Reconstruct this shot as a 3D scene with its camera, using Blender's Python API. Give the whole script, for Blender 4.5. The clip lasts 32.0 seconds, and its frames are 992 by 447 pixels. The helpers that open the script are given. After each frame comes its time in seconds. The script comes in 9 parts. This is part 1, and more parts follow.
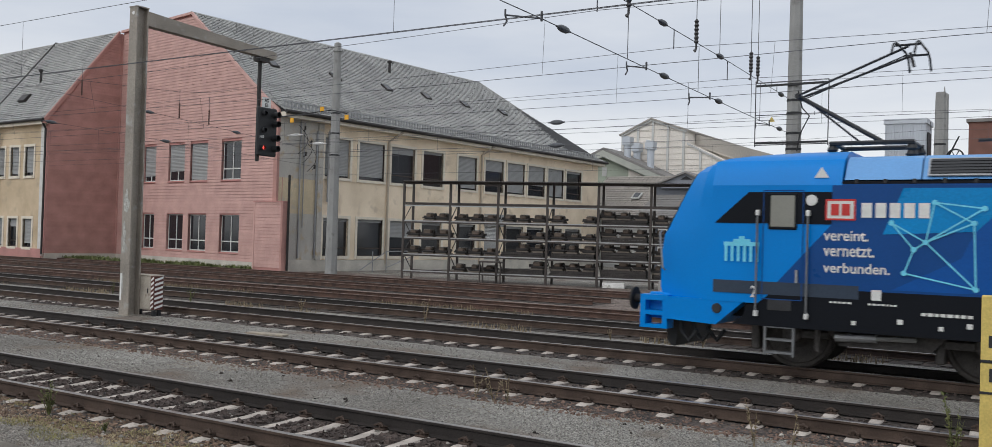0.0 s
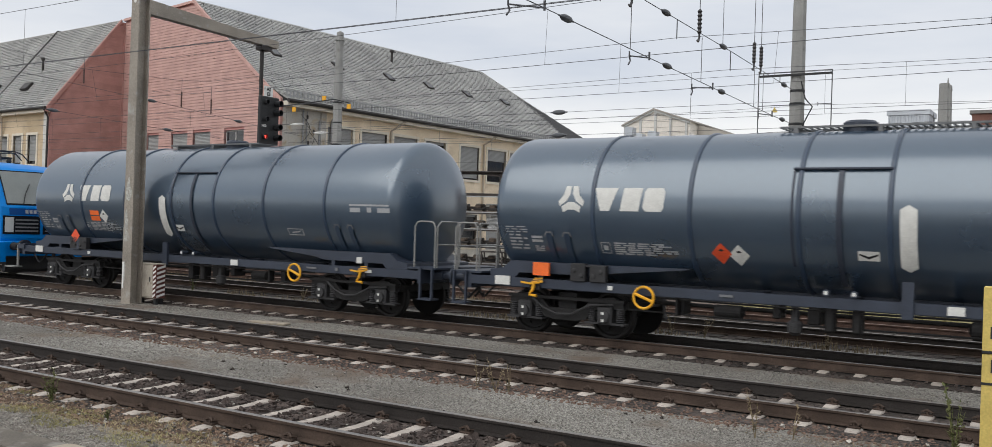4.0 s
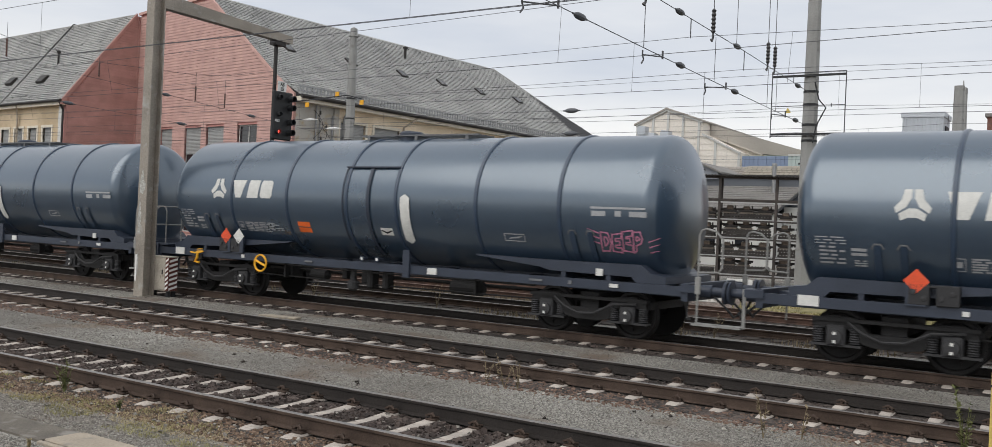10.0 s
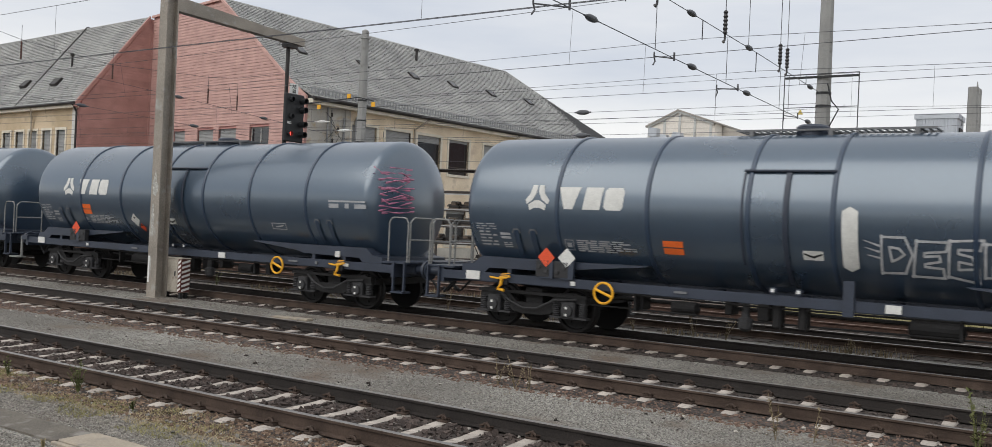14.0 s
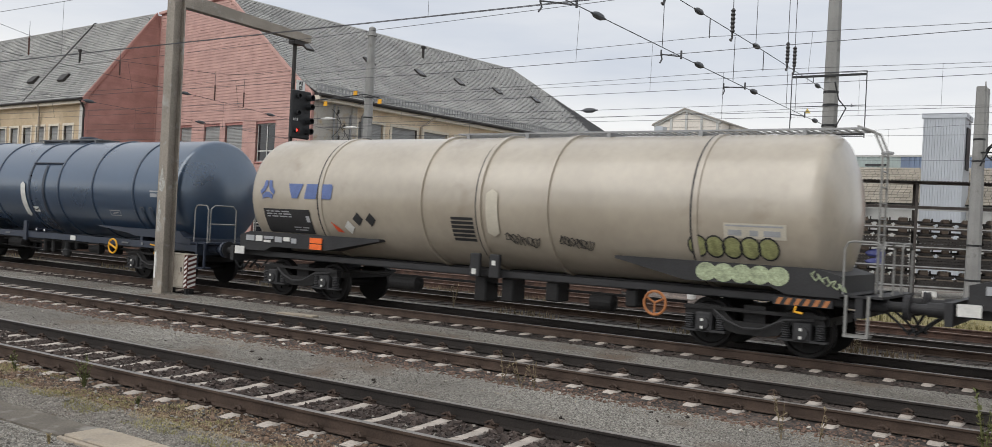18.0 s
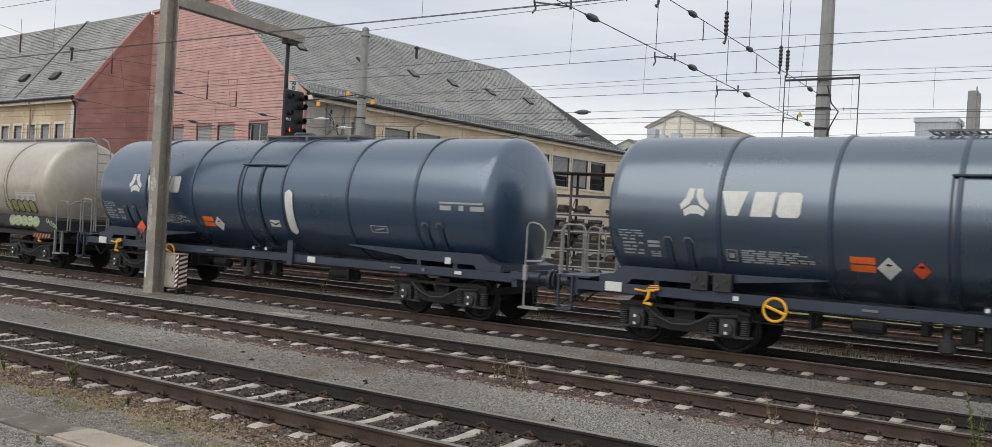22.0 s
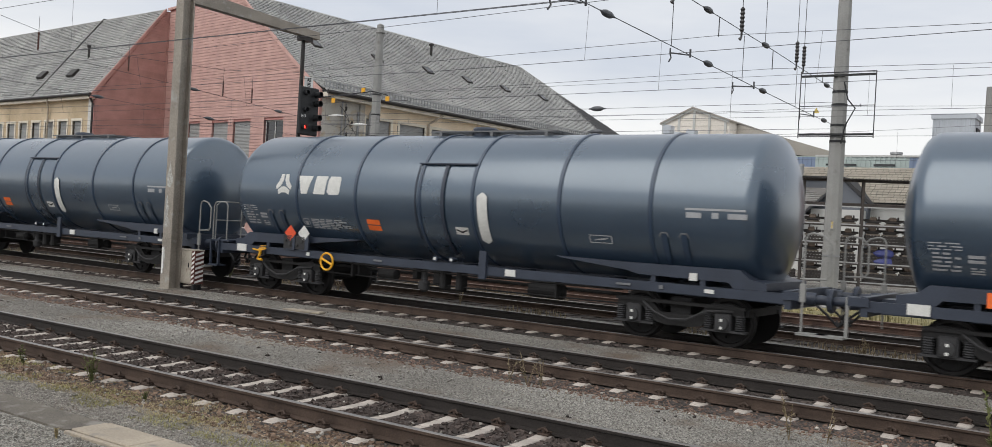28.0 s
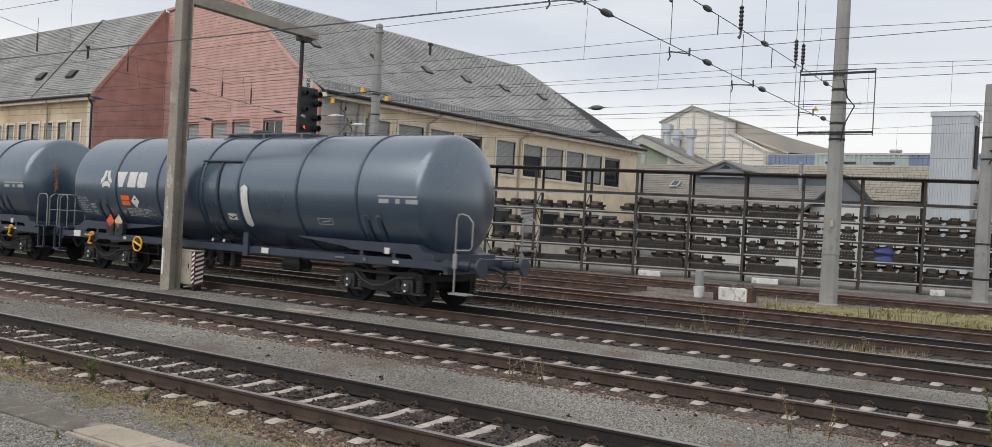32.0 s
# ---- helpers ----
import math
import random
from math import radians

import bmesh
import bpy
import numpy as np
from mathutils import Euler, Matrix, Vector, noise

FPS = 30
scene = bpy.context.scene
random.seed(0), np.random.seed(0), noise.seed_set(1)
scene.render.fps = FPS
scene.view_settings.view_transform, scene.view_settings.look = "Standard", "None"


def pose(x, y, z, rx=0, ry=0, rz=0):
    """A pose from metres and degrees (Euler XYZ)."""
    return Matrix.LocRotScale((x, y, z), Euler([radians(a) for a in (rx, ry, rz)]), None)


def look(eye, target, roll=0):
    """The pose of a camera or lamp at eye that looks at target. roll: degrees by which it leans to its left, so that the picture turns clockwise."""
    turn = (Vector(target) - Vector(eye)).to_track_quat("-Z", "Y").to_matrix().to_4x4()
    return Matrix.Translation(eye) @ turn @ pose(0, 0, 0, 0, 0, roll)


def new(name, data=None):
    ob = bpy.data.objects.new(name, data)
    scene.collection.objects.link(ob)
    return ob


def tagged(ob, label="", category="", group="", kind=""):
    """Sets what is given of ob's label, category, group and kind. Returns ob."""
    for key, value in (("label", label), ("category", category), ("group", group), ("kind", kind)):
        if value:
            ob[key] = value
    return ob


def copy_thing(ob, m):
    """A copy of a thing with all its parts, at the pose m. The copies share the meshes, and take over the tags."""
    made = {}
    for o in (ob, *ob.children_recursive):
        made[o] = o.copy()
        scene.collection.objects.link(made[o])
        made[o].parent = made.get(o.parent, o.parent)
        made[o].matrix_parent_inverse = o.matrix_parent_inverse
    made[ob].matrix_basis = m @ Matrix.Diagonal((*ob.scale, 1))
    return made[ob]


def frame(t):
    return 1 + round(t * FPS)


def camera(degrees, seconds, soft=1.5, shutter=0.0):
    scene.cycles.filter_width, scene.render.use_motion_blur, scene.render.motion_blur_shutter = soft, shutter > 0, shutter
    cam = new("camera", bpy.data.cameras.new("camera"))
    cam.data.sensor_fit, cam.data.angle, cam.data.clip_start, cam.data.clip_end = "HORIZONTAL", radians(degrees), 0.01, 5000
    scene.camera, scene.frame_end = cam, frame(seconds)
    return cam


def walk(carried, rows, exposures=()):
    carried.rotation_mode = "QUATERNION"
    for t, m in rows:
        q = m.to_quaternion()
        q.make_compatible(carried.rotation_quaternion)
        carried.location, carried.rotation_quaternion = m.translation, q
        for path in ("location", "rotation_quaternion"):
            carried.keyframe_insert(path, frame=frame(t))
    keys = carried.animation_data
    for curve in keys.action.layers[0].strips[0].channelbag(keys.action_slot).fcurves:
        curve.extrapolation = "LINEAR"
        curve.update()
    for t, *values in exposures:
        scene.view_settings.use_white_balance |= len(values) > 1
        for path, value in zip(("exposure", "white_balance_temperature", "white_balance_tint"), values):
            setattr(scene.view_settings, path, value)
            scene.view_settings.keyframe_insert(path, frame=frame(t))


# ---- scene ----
cam = camera(55.72, 32.0, soft=0.35, shutter=0.12)
walk(cam, [
    (0, pose(-0.001, 0.016, 2.110, 90.897, -1.669, 32.439)),
    (0.5, pose(0.001, 0.013, 2.109, 90.976, -1.608, 32.515)),
    (1, pose(0.003, 0.011, 2.108, 90.872, -1.542, 32.605)),
    (1.5, pose(0.005, 0.008, 2.107, 90.609, -1.509, 32.700)),
    (2, pose(0.007, 0.006, 2.106, 90.575, -1.531, 32.695)),
    (2.5, pose(0.004, 0.009, 2.105, 90.244, -1.615, 32.762)),
    (3, pose(0.001, 0.012, 2.103, 89.998, -1.782, 32.737)),
    (3.5, pose(-0.002, 0.015, 2.102, 90.226, -1.823, 32.664)),
    (4, pose(-0.005, 0.019, 2.101, 90.292, -1.878, 32.550)),
    (4.5, pose(-0.001, 0.014, 2.100, 90.392, -1.946, 32.557)),
    (6.5, pose(0.015, -0.005, 2.096, 90.458, -2.309, 32.449)),
    (7, pose(0.019, -0.010, 2.095, 90.420, -2.356, 32.546)),
    (7.5, pose(0.019, -0.010, 2.093, 90.271, -2.343, 32.613)),
    (8, pose(0.018, -0.010, 2.092, 90.520, -2.345, 32.658)),
    (8.5, pose(0.017, -0.010, 2.090, 90.528, -2.411, 32.751)),
    (9, pose(0.016, -0.010, 2.089, 90.475, -2.512, 32.826)),
    (9.5, pose(0.015, -0.010, 2.087, 90.048, -2.561, 33.008)),
    (10, pose(0.014, -0.010, 2.085, 90.133, -2.589, 33.226)),
    (10.5, pose(0.014, -0.010, 2.085, 90.405, -2.590, 33.361)),
    (11, pose(0.014, -0.011, 2.085, 90.252, -2.607, 33.545)),
    (11.5, pose(0.015, -0.012, 2.085, 90.250, -2.611, 33.754)),
    (12, pose(0.015, -0.013, 2.085, 90.107, -2.632, 33.881)),
    (12.5, pose(0.015, -0.014, 2.085, 90.345, -2.575, 33.957)),
    (13, pose(0.015, -0.014, 2.085, 90.308, -2.574, 33.937)),
    (13.5, pose(0.015, -0.014, 2.085, 90.346, -2.626, 33.890)),
    (14, pose(0.015, -0.014, 2.084, 90.216, -2.606, 33.910)),
    (14.5, pose(0.015, -0.013, 2.083, 90.100, -2.608, 33.980)),
    (16.5, pose(0.015, -0.012, 2.080, 90.147, -2.843, 34.216)),
    (17, pose(0.015, -0.012, 2.080, 90.203, -2.855, 34.230)),
    (17.5, pose(0.012, -0.009, 2.080, 89.860, -2.862, 34.314)),
    (18, pose(0.008, -0.006, 2.080, 90.060, -2.892, 34.262)),
    (18.5, pose(0.005, -0.003, 2.080, 90.108, -2.916, 34.207)),
    (19, pose(0.002, -0.000, 2.080, 89.997, -3.020, 34.165)),
    (19.5, pose(-0.001, 0.002, 2.081, 90.148, -3.049, 34.106)),
    (20, pose(-0.004, 0.005, 2.081, 90.350, -3.042, 34.090)),
    (20.5, pose(-0.008, 0.008, 2.081, 90.223, -3.023, 34.016)),
    (21, pose(-0.011, 0.011, 2.081, 90.151, -3.126, 33.917)),
    (21.5, pose(-0.012, 0.010, 2.081, 90.088, -3.232, 33.834)),
    (22, pose(-0.012, 0.009, 2.081, 90.158, -3.215, 33.795)),
    (22.5, pose(-0.013, 0.008, 2.081, 90.255, -3.237, 33.822)),
    (23, pose(-0.014, 0.007, 2.081, 90.056, -3.266, 33.875)),
    (23.5, pose(-0.014, 0.006, 2.081, 90.089, -3.287, 34.006)),
    (24, pose(-0.015, 0.005, 2.081, 90.302, -3.284, 34.136)),
    (24.5, pose(-0.016, 0.004, 2.081, 90.220, -3.262, 34.232)),
    (25, pose(-0.017, 0.003, 2.081, 90.005, -3.257, 34.353)),
    (25.5, pose(-0.017, 0.003, 2.081, 90.134, -3.239, 34.474)),
    (27.5, pose(-0.017, 0.003, 2.078, 89.915, -3.327, 34.598)),
    (28, pose(-0.017, 0.004, 2.077, 89.912, -3.280, 34.672)),
    (28.5, pose(-0.018, 0.003, 2.077, 89.825, -3.244, 34.689)),
    (29, pose(-0.018, 0.003, 2.077, 89.895, -3.278, 34.672)),
    (29.5, pose(-0.018, 0.002, 2.077, 89.748, -3.318, 34.680)),
    (30, pose(-0.019, 0.002, 2.078, 89.729, -3.270, 34.801)),
    (30.5, pose(-0.019, 0.001, 2.078, 90.032, -3.174, 34.780)),
    (31, pose(-0.019, 0.001, 2.078, 90.080, -3.067, 34.724)),
    (31.5, pose(-0.019, 0.000, 2.078, 89.940, -3.049, 34.714)),
    (32, pose(-0.020, -0.000, 2.078, 89.875, -3.041, 34.651)),
], [(0.0, -0.1, 6200, 10), (2.0, -0.02, 6300, 10), (4.0, 0.07, 6420, 10), (17.0, 0.06, 6460, 10), (32.0, 0.08, 6440, 10)])

# ---- world, sun ----
world = bpy.data.worlds.new("overcast_sky")
scene.world = world
world.use_nodes = True
wn, wl = world.node_tree.nodes, world.node_tree.links
wn.clear()
w_out = wn.new("ShaderNodeOutputWorld")
w_bg = wn.new("ShaderNodeBackground")
w_sky = wn.new("ShaderNodeTexSky")
w_sky.sky_type = "NISHITA"
w_sky.sun_disc = False
w_sky.sun_elevation = radians(42)
w_sky.sun_rotation = radians(195)
w_co = wn.new("ShaderNodeTexCoord")
w_map = wn.new("ShaderNodeMapping")
w_map.inputs["Scale"].default_value = (1.1, 1.1, 5.5)
w_map.inputs["Rotation"].default_value = (0.05, 0.1, 0.6)
w_n = wn.new("ShaderNodeTexNoise")
w_n.inputs["Scale"].default_value = 2.1
w_n.inputs["Detail"].default_value = 6
w_n.inputs["Roughness"].default_value = 0.52
w_ramp = wn.new("ShaderNodeValToRGB")
w_ramp.color_ramp.elements[0].position = 0.26
w_ramp.color_ramp.elements[0].color = (0.6, 0.65, 0.74, 1)
w_ramp.color_ramp.elements[1].position = 0.72
w_ramp.color_ramp.elements[1].color = (0.97, 0.965, 0.95, 1)
w_scale = wn.new("ShaderNodeVectorMath")
w_scale.operation = "SCALE"
w_scale.inputs["Scale"].default_value = 0.06
w_mix = wn.new("ShaderNodeMix")
w_mix.data_type = "RGBA"
w_mix.inputs["Factor"].default_value = 0.9
wl.new(w_co.outputs["Generated"], w_map.inputs["Vector"])
wl.new(w_map.outputs["Vector"], w_n.inputs["Vector"])
w_sep = wn.new("ShaderNodeSeparateXYZ")
wl.new(w_co.outputs["Generated"], w_sep.inputs["Vector"])
w_band = wn.new("ShaderNodeValToRGB")
w_band.color_ramp.interpolation = "EASE"
for k, (at, v) in enumerate(((0.0, 0.78), (0.09, 0.74), (0.2, 0.4), (0.36, 0.52), (0.6, 0.56))):
    e = w_band.color_ramp.elements[k] if k < 2 else w_band.color_ramp.elements.new(at)
    e.position, e.color = at, (v, v, v, 1)
wl.new(w_sep.outputs["Z"], w_band.inputs["Fac"])
w_add = wn.new("ShaderNodeMath")
w_add.operation = "MULTIPLY_ADD"
w_add.inputs[1].default_value = 0.75
w_add.inputs[2].default_value = -0.375
wl.new(w_n.outputs["Fac"], w_add.inputs[0])
w_sum = wn.new("ShaderNodeMath")
w_sum.operation = "ADD"
wl.new(w_add.outputs["Value"], w_sum.inputs[0])
wl.new(w_band.outputs["Color"], w_sum.inputs[1])
wl.new(w_sum.outputs["Value"], w_ramp.inputs["Fac"])
wl.new(w_sky.outputs["Color"], w_scale.inputs[0])
wl.new(w_scale.outputs["Vector"], w_mix.inputs["A"])
wl.new(w_ramp.outputs["Color"], w_mix.inputs["B"])
wl.new(w_mix.outputs["Result"], w_bg.inputs["Color"])
w_bg.inputs["Strength"].default_value = 1.0
wl.new(w_bg.outputs["Background"], w_out.inputs["Surface"])

sun_data = bpy.data.lights.new("sun", "SUN")
sun_data.energy = 1.35
sun_data.angle = radians(60)
sun_data.color = (1.0, 0.96, 0.9)
sun = new("sun", sun_data)
sun.matrix_world = look((-12, -45, 50), (0, 0, 0))
scene.view_settings.exposure = 0.0


# ---- materials ----
def mat(name, color, rough=0.7, metal=0.0, var=0.15, scale=3.0, fine=40.0, bump=0.15, color2=None, coat=0.0, random=0.0, stain=None, stain_at=0.62, spec=0.5, cells=None, coat_rough=0.1, coat_ior=1.5, ior=1.45, tint=(1, 1, 1)):
    """Base colour with broad and fine variation, optional stains of another colour, bump and per-object variation."""
    m = bpy.data.materials.new(name)
    m.use_nodes = True
    n, l = m.node_tree.nodes, m.node_tree.links
    b = n["Principled BSDF"]
    b.inputs["Roughness"].default_value = rough
    b.inputs["Metallic"].default_value = metal
    b.inputs["Coat Weight"].default_value = coat
    b.inputs["Coat Roughness"].default_value = coat_rough
    b.inputs["Coat IOR"].default_value = coat_ior
    b.inputs["IOR"].default_value = ior
    b.inputs["Specular Tint"].default_value = (*tint, 1)
    b.inputs["Specular IOR Level"].default_value = spec
    co = n.new("ShaderNodeTexCoord")
    n1, n2 = n.new("ShaderNodeTexNoise"), n.new("ShaderNodeTexNoise")
    n1.inputs["Scale"].default_value, n1.inputs["Detail"].default_value = scale, 5
    n2.inputs["Scale"].default_value, n2.inputs["Detail"].default_value = fine, 4
    for k in (n1, n2):
        l.new(co.outputs["Object"], k.inputs["Vector"])
    dark = tuple(c * (1 - var) for c in color)
    light = tuple(min(1, c * (1 + var)) for c in (color2 or color))
    r1 = n.new("ShaderNodeValToRGB")
    r1.color_ramp.elements[0].position, r1.color_ramp.elements[1].position = 0.32, 0.68
    r1.color_ramp.elements[0].color, r1.color_ramp.elements[1].color = (*dark, 1), (*light, 1)
    l.new(n1.outputs["Fac"], r1.inputs["Fac"])
    r2 = n.new("ShaderNodeMapRange")
    r2.inputs["From Min"].default_value, r2.inputs["From Max"].default_value = 0.3, 0.7
    r2.inputs["To Min"].default_value, r2.inputs["To Max"].default_value = 1 - var, 1 + var
    l.new(n2.outputs["Fac"], r2.inputs["Value"])
    mul = n.new("ShaderNodeVectorMath")
    mul.operation = "SCALE"
    l.new(r1.outputs["Color"], mul.inputs[0])
    l.new(r2.outputs["Result"], mul.inputs["Scale"])
    last = mul.outputs["Vector"]
    if random:
        oi = n.new("ShaderNodeObjectInfo")
        gi = n.new("ShaderNodeNewGeometry")
        ad = n.new("ShaderNodeMath")
        ad.operation = "ADD"
        l.new(oi.outputs["Random"], ad.inputs[0])
        l.new(gi.outputs["Random Per Island"], ad.inputs[1])
        rr = n.new("ShaderNodeMapRange")
        rr.inputs["From Max"].default_value = 2.0
        rr.inputs["To Min"].default_value, rr.inputs["To Max"].default_value = 1 - random, 1 + random
        l.new(ad.outputs["Value"], rr.inputs["Value"])
        m3 = n.new("ShaderNodeVectorMath")
        m3.operation = "SCALE"
        l.new(last, m3.inputs[0])
        l.new(rr.outputs["Result"], m3.inputs["Scale"])
        last = m3.outputs["Vector"]
    if cells:
        vo = n.new("ShaderNodeTexVoronoi")
        vo.inputs["Scale"].default_value = cells[0]
        l.new(co.outputs["Object"], vo.inputs["Vector"])
        sep = n.new("ShaderNodeSeparateColor")
        l.new(vo.outputs["Color"], sep.inputs["Color"])
        rc = n.new("ShaderNodeMapRange")
        rc.inputs["To Min"].default_value, rc.inputs["To Max"].default_value = 1 - cells[1], 1 + cells[1]
        l.new(sep.outputs["Red"], rc.inputs["Value"])
        m5 = n.new("ShaderNodeVectorMath")
        m5.operation = "SCALE"
        l.new(last, m5.inputs[0])
        l.new(rc.outputs["Result"], m5.inputs["Scale"])
        last = m5.outputs["Vector"]
    if stain:
        n4 = n.new("ShaderNodeTexNoise")
        n4.inputs["Scale"].default_value, n4.inputs["Detail"].default_value = scale * 2.3, 8
        l.new(co.outputs["Object"], n4.inputs["Vector"])
        r4 = n.new("ShaderNodeMapRange")
        r4.inputs["From Min"].default_value, r4.inputs["From Max"].default_value = stain_at - 0.06, stain_at + 0.08
        l.new(n4.outputs["Fac"], r4.inputs["Value"])
        mx = n.new("ShaderNodeMix")
        mx.data_type = "RGBA"
        l.new(r4.outputs["Result"], mx.inputs["Factor"])
        l.new(last, mx.inputs["A"])
        mx.inputs["B"].default_value = (*stain, 1)
        last = mx.outputs["Result"]
    l.new(last, b.inputs["Base Color"])
    if bump:
        bp = n.new("ShaderNodeBump")
        bp.inputs["Strength"].default_value = bump
        bp.inputs["Distance"].default_value = 0.02
        l.new(n2.outputs["Fac"], bp.inputs["Height"])
        l.new(bp.outputs["Normal"], b.inputs["Normal"])
    rv = n.new("ShaderNodeMapRange")
    rv.inputs["To Min"].default_value, rv.inputs["To Max"].default_value = max(0.02, rough - 0.1), min(1, rough + 0.1)
    l.new(n1.outputs["Fac"], rv.inputs["Value"])
    l.new(rv.outputs["Result"], b.inputs["Roughness"])
    return m


def glass_mat(name, color=(0.02, 0.025, 0.03), rough=0.05):
    m = mat(name, color, rough, var=0.05, bump=0, spec=0.8)
    return m


M_gravel = mat("grey_gravel", (0.185, 0.171, 0.149), 0.95, var=0.24, scale=0.3, fine=70, bump=0.7, cells=(60, 0.75), color2=(0.227, 0.218, 0.195), stain=(0.15, 0.115, 0.088), stain_at=0.6)
M_ballast = mat("brown_ballast", (0.036, 0.029, 0.025), 0.95, var=0.35, scale=1.2, fine=32, bump=1.0, cells=(22, 0.75), color2=(0.065, 0.052, 0.045))
M_stone = mat("ballast_stone", (0.064, 0.049, 0.043), 0.9, var=0.3, scale=9, fine=60, bump=0.4, random=0.98)
M_stone_red = mat("rusty_stone", (0.125, 0.083, 0.064), 0.9, var=0.2, scale=9, fine=60, bump=0.4, random=0.7)
M_stone_rust = mat("rust_tan_stone", (0.185, 0.125, 0.088), 0.9, var=0.25, scale=9, fine=60, bump=0.4, random=0.8)
M_chip = mat("pale_stone_chip", (0.33, 0.307, 0.272), 0.9, var=0.2, scale=9, fine=60, bump=0.3, random=0.65)
M_stone_tan = mat("tan_soil_crumb", (0.27, 0.215, 0.155), 0.95, var=0.2, scale=9, fine=60, bump=0.3, random=0.6)
M_stone_grey = mat("grey_stone", (0.225, 0.205, 0.182), 0.9, var=0.2, scale=9, fine=60, bump=0.3, random=0.6)
M_rail_side = mat("rusty_rail_steel", (0.06, 0.042, 0.033), 0.8, metal=0.05, var=0.2, scale=2.0, fine=60, bump=0.3, color2=(0.085, 0.06, 0.047), spec=0.3)
M_rail_top = mat("polished_rail_steel", (0.27, 0.25, 0.235), 0.38, metal=0.75, var=0.15, scale=4, fine=90, bump=0.05)
M_rail_inner = mat("dark_inner_rail_steel", (0.034, 0.029, 0.0265), 0.65, metal=0.05, var=0.25, scale=2, fine=60, bump=0.3, spec=0.3)
M_rail_rust = mat("flaky_rust_rail", (0.06, 0.036, 0.028), 0.85, var=0.3, scale=2, fine=50, bump=0.3, color2=(0.095, 0.056, 0.042))
M_siding = mat("rust_stained_ballast", (0.115, 0.091, 0.077), 0.95, var=0.3, scale=0.8, fine=28, bump=1.0, cells=(16, 0.6), color2=(0.17, 0.136, 0.116))
M_rail_old = mat("rusty_rail_top", (0.2, 0.145, 0.12), 0.6, metal=0.3, var=0.25, scale=3, fine=60, bump=0.2)
M_sleeper = mat("concrete_sleeper", (0.46, 0.41, 0.365), 0.9, var=0.2, scale=4.5, fine=90, bump=0.4, random=0.22, stain=(0.2, 0.16, 0.135), stain_at=0.62)
M_sleeper_wood = mat("dark_wood_sleeper", (0.06, 0.05, 0.042), 0.9, var=0.25, scale=3, fine=40, bump=0.5, random=0.3)
M_concrete = mat("grey_concrete", (0.3, 0.3, 0.29), 0.85, var=0.12, scale=1.2, fine=30, bump=0.3, stain=(0.2, 0.195, 0.185), stain_at=0.64)
M_slab = mat("pale_concrete_slab", (0.36, 0.31, 0.245), 0.9, var=0.12, scale=2.2, fine=45, bump=0.3, stain=(0.24, 0.22, 0.195), stain_at=0.63)
M_slab_pale = mat("chalky_concrete", (0.68, 0.67, 0.64), 0.9, var=0.15, scale=2, fine=40, bump=0.3, stain=(0.35, 0.33, 0.3), stain_at=0.6)
M_asphalt = mat("worn_asphalt", (0.135, 0.12, 0.1), 0.92, var=0.22, scale=2, fine=60, bump=0.4, stain=(0.24, 0.225, 0.2), stain_at=0.6)
M_mast = mat("weathered_grey_steel", (0.31, 0.278, 0.238), 0.6, metal=0.25, var=0.18, scale=1.4, fine=30, bump=0.15, stain=(0.42, 0.41, 0.39), stain_at=0.64)
M_galv = mat("galvanised_steel", (0.33, 0.335, 0.34), 0.5, metal=0.6, var=0.12, scale=4, fine=50, bump=0.1)
M_wire = mat("dark_copper_wire", (0.1, 0.1, 0.108), 0.6, metal=0.4, var=0.1, scale=3, bump=0)
M_insul_brown = mat("brown_glazed_insulator", (0.09, 0.04, 0.03), 0.35, var=0.1, bump=0)
M_insul = mat("dark_insulator", (0.04, 0.038, 0.04), 0.35, var=0.1, bump=0)
M_black = mat("black_painted_metal", (0.02, 0.021, 0.023), 0.55, var=0.2, scale=4, bump=0.1)
M_rust_box = mat("beige_steel_cabinet", (0.42, 0.38, 0.32), 0.7, metal=0.1, var=0.18, scale=2, bump=0.2, stain=(0.12, 0.07, 0.045), stain_at=0.66)
M_white = mat("white_paint", (0.74, 0.74, 0.72), 0.5, var=0.06, scale=5, bump=0.05)
M_worn_white = mat("worn_pale_paint", (0.43, 0.43, 0.4), 0.7, var=0.25, scale=9, fine=40, bump=0.1, stain=(0.3, 0.275, 0.245), stain_at=0.56)
M_red = mat("red_paint", (0.5, 0.03, 0.025), 0.5, var=0.1, bump=0.05)
M_orange = mat("orange_reflective", (0.85, 0.16, 0.03), 0.45, var=0.1, bump=0.05)
M_yellow = mat("yellow_paint", (0.8, 0.4, 0.02), 0.5, var=0.12, scale=5, bump=0.1)
M_sign_yellow = mat("faded_yellow_sign", (0.6, 0.46, 0.13), 0.55, var=0.12, scale=3, bump=0.1)
M_boards = mat("red_wood_siding", (0.53, 0.325, 0.285), 0.75, var=0.08, scale=1.2, fine=22, bump=0.2, random=0.07, color2=(0.56, 0.35, 0.31))
# Darker copy of the siding: the wing wall's shade put into colour; also dark trim.
M_boards_dark = mat("dark_trim_shaded_siding", (0.44, 0.235, 0.205), 0.75, var=0.1, scale=1.2, fine=22, bump=0.2, random=0.1, color2=(0.47, 0.26, 0.225))
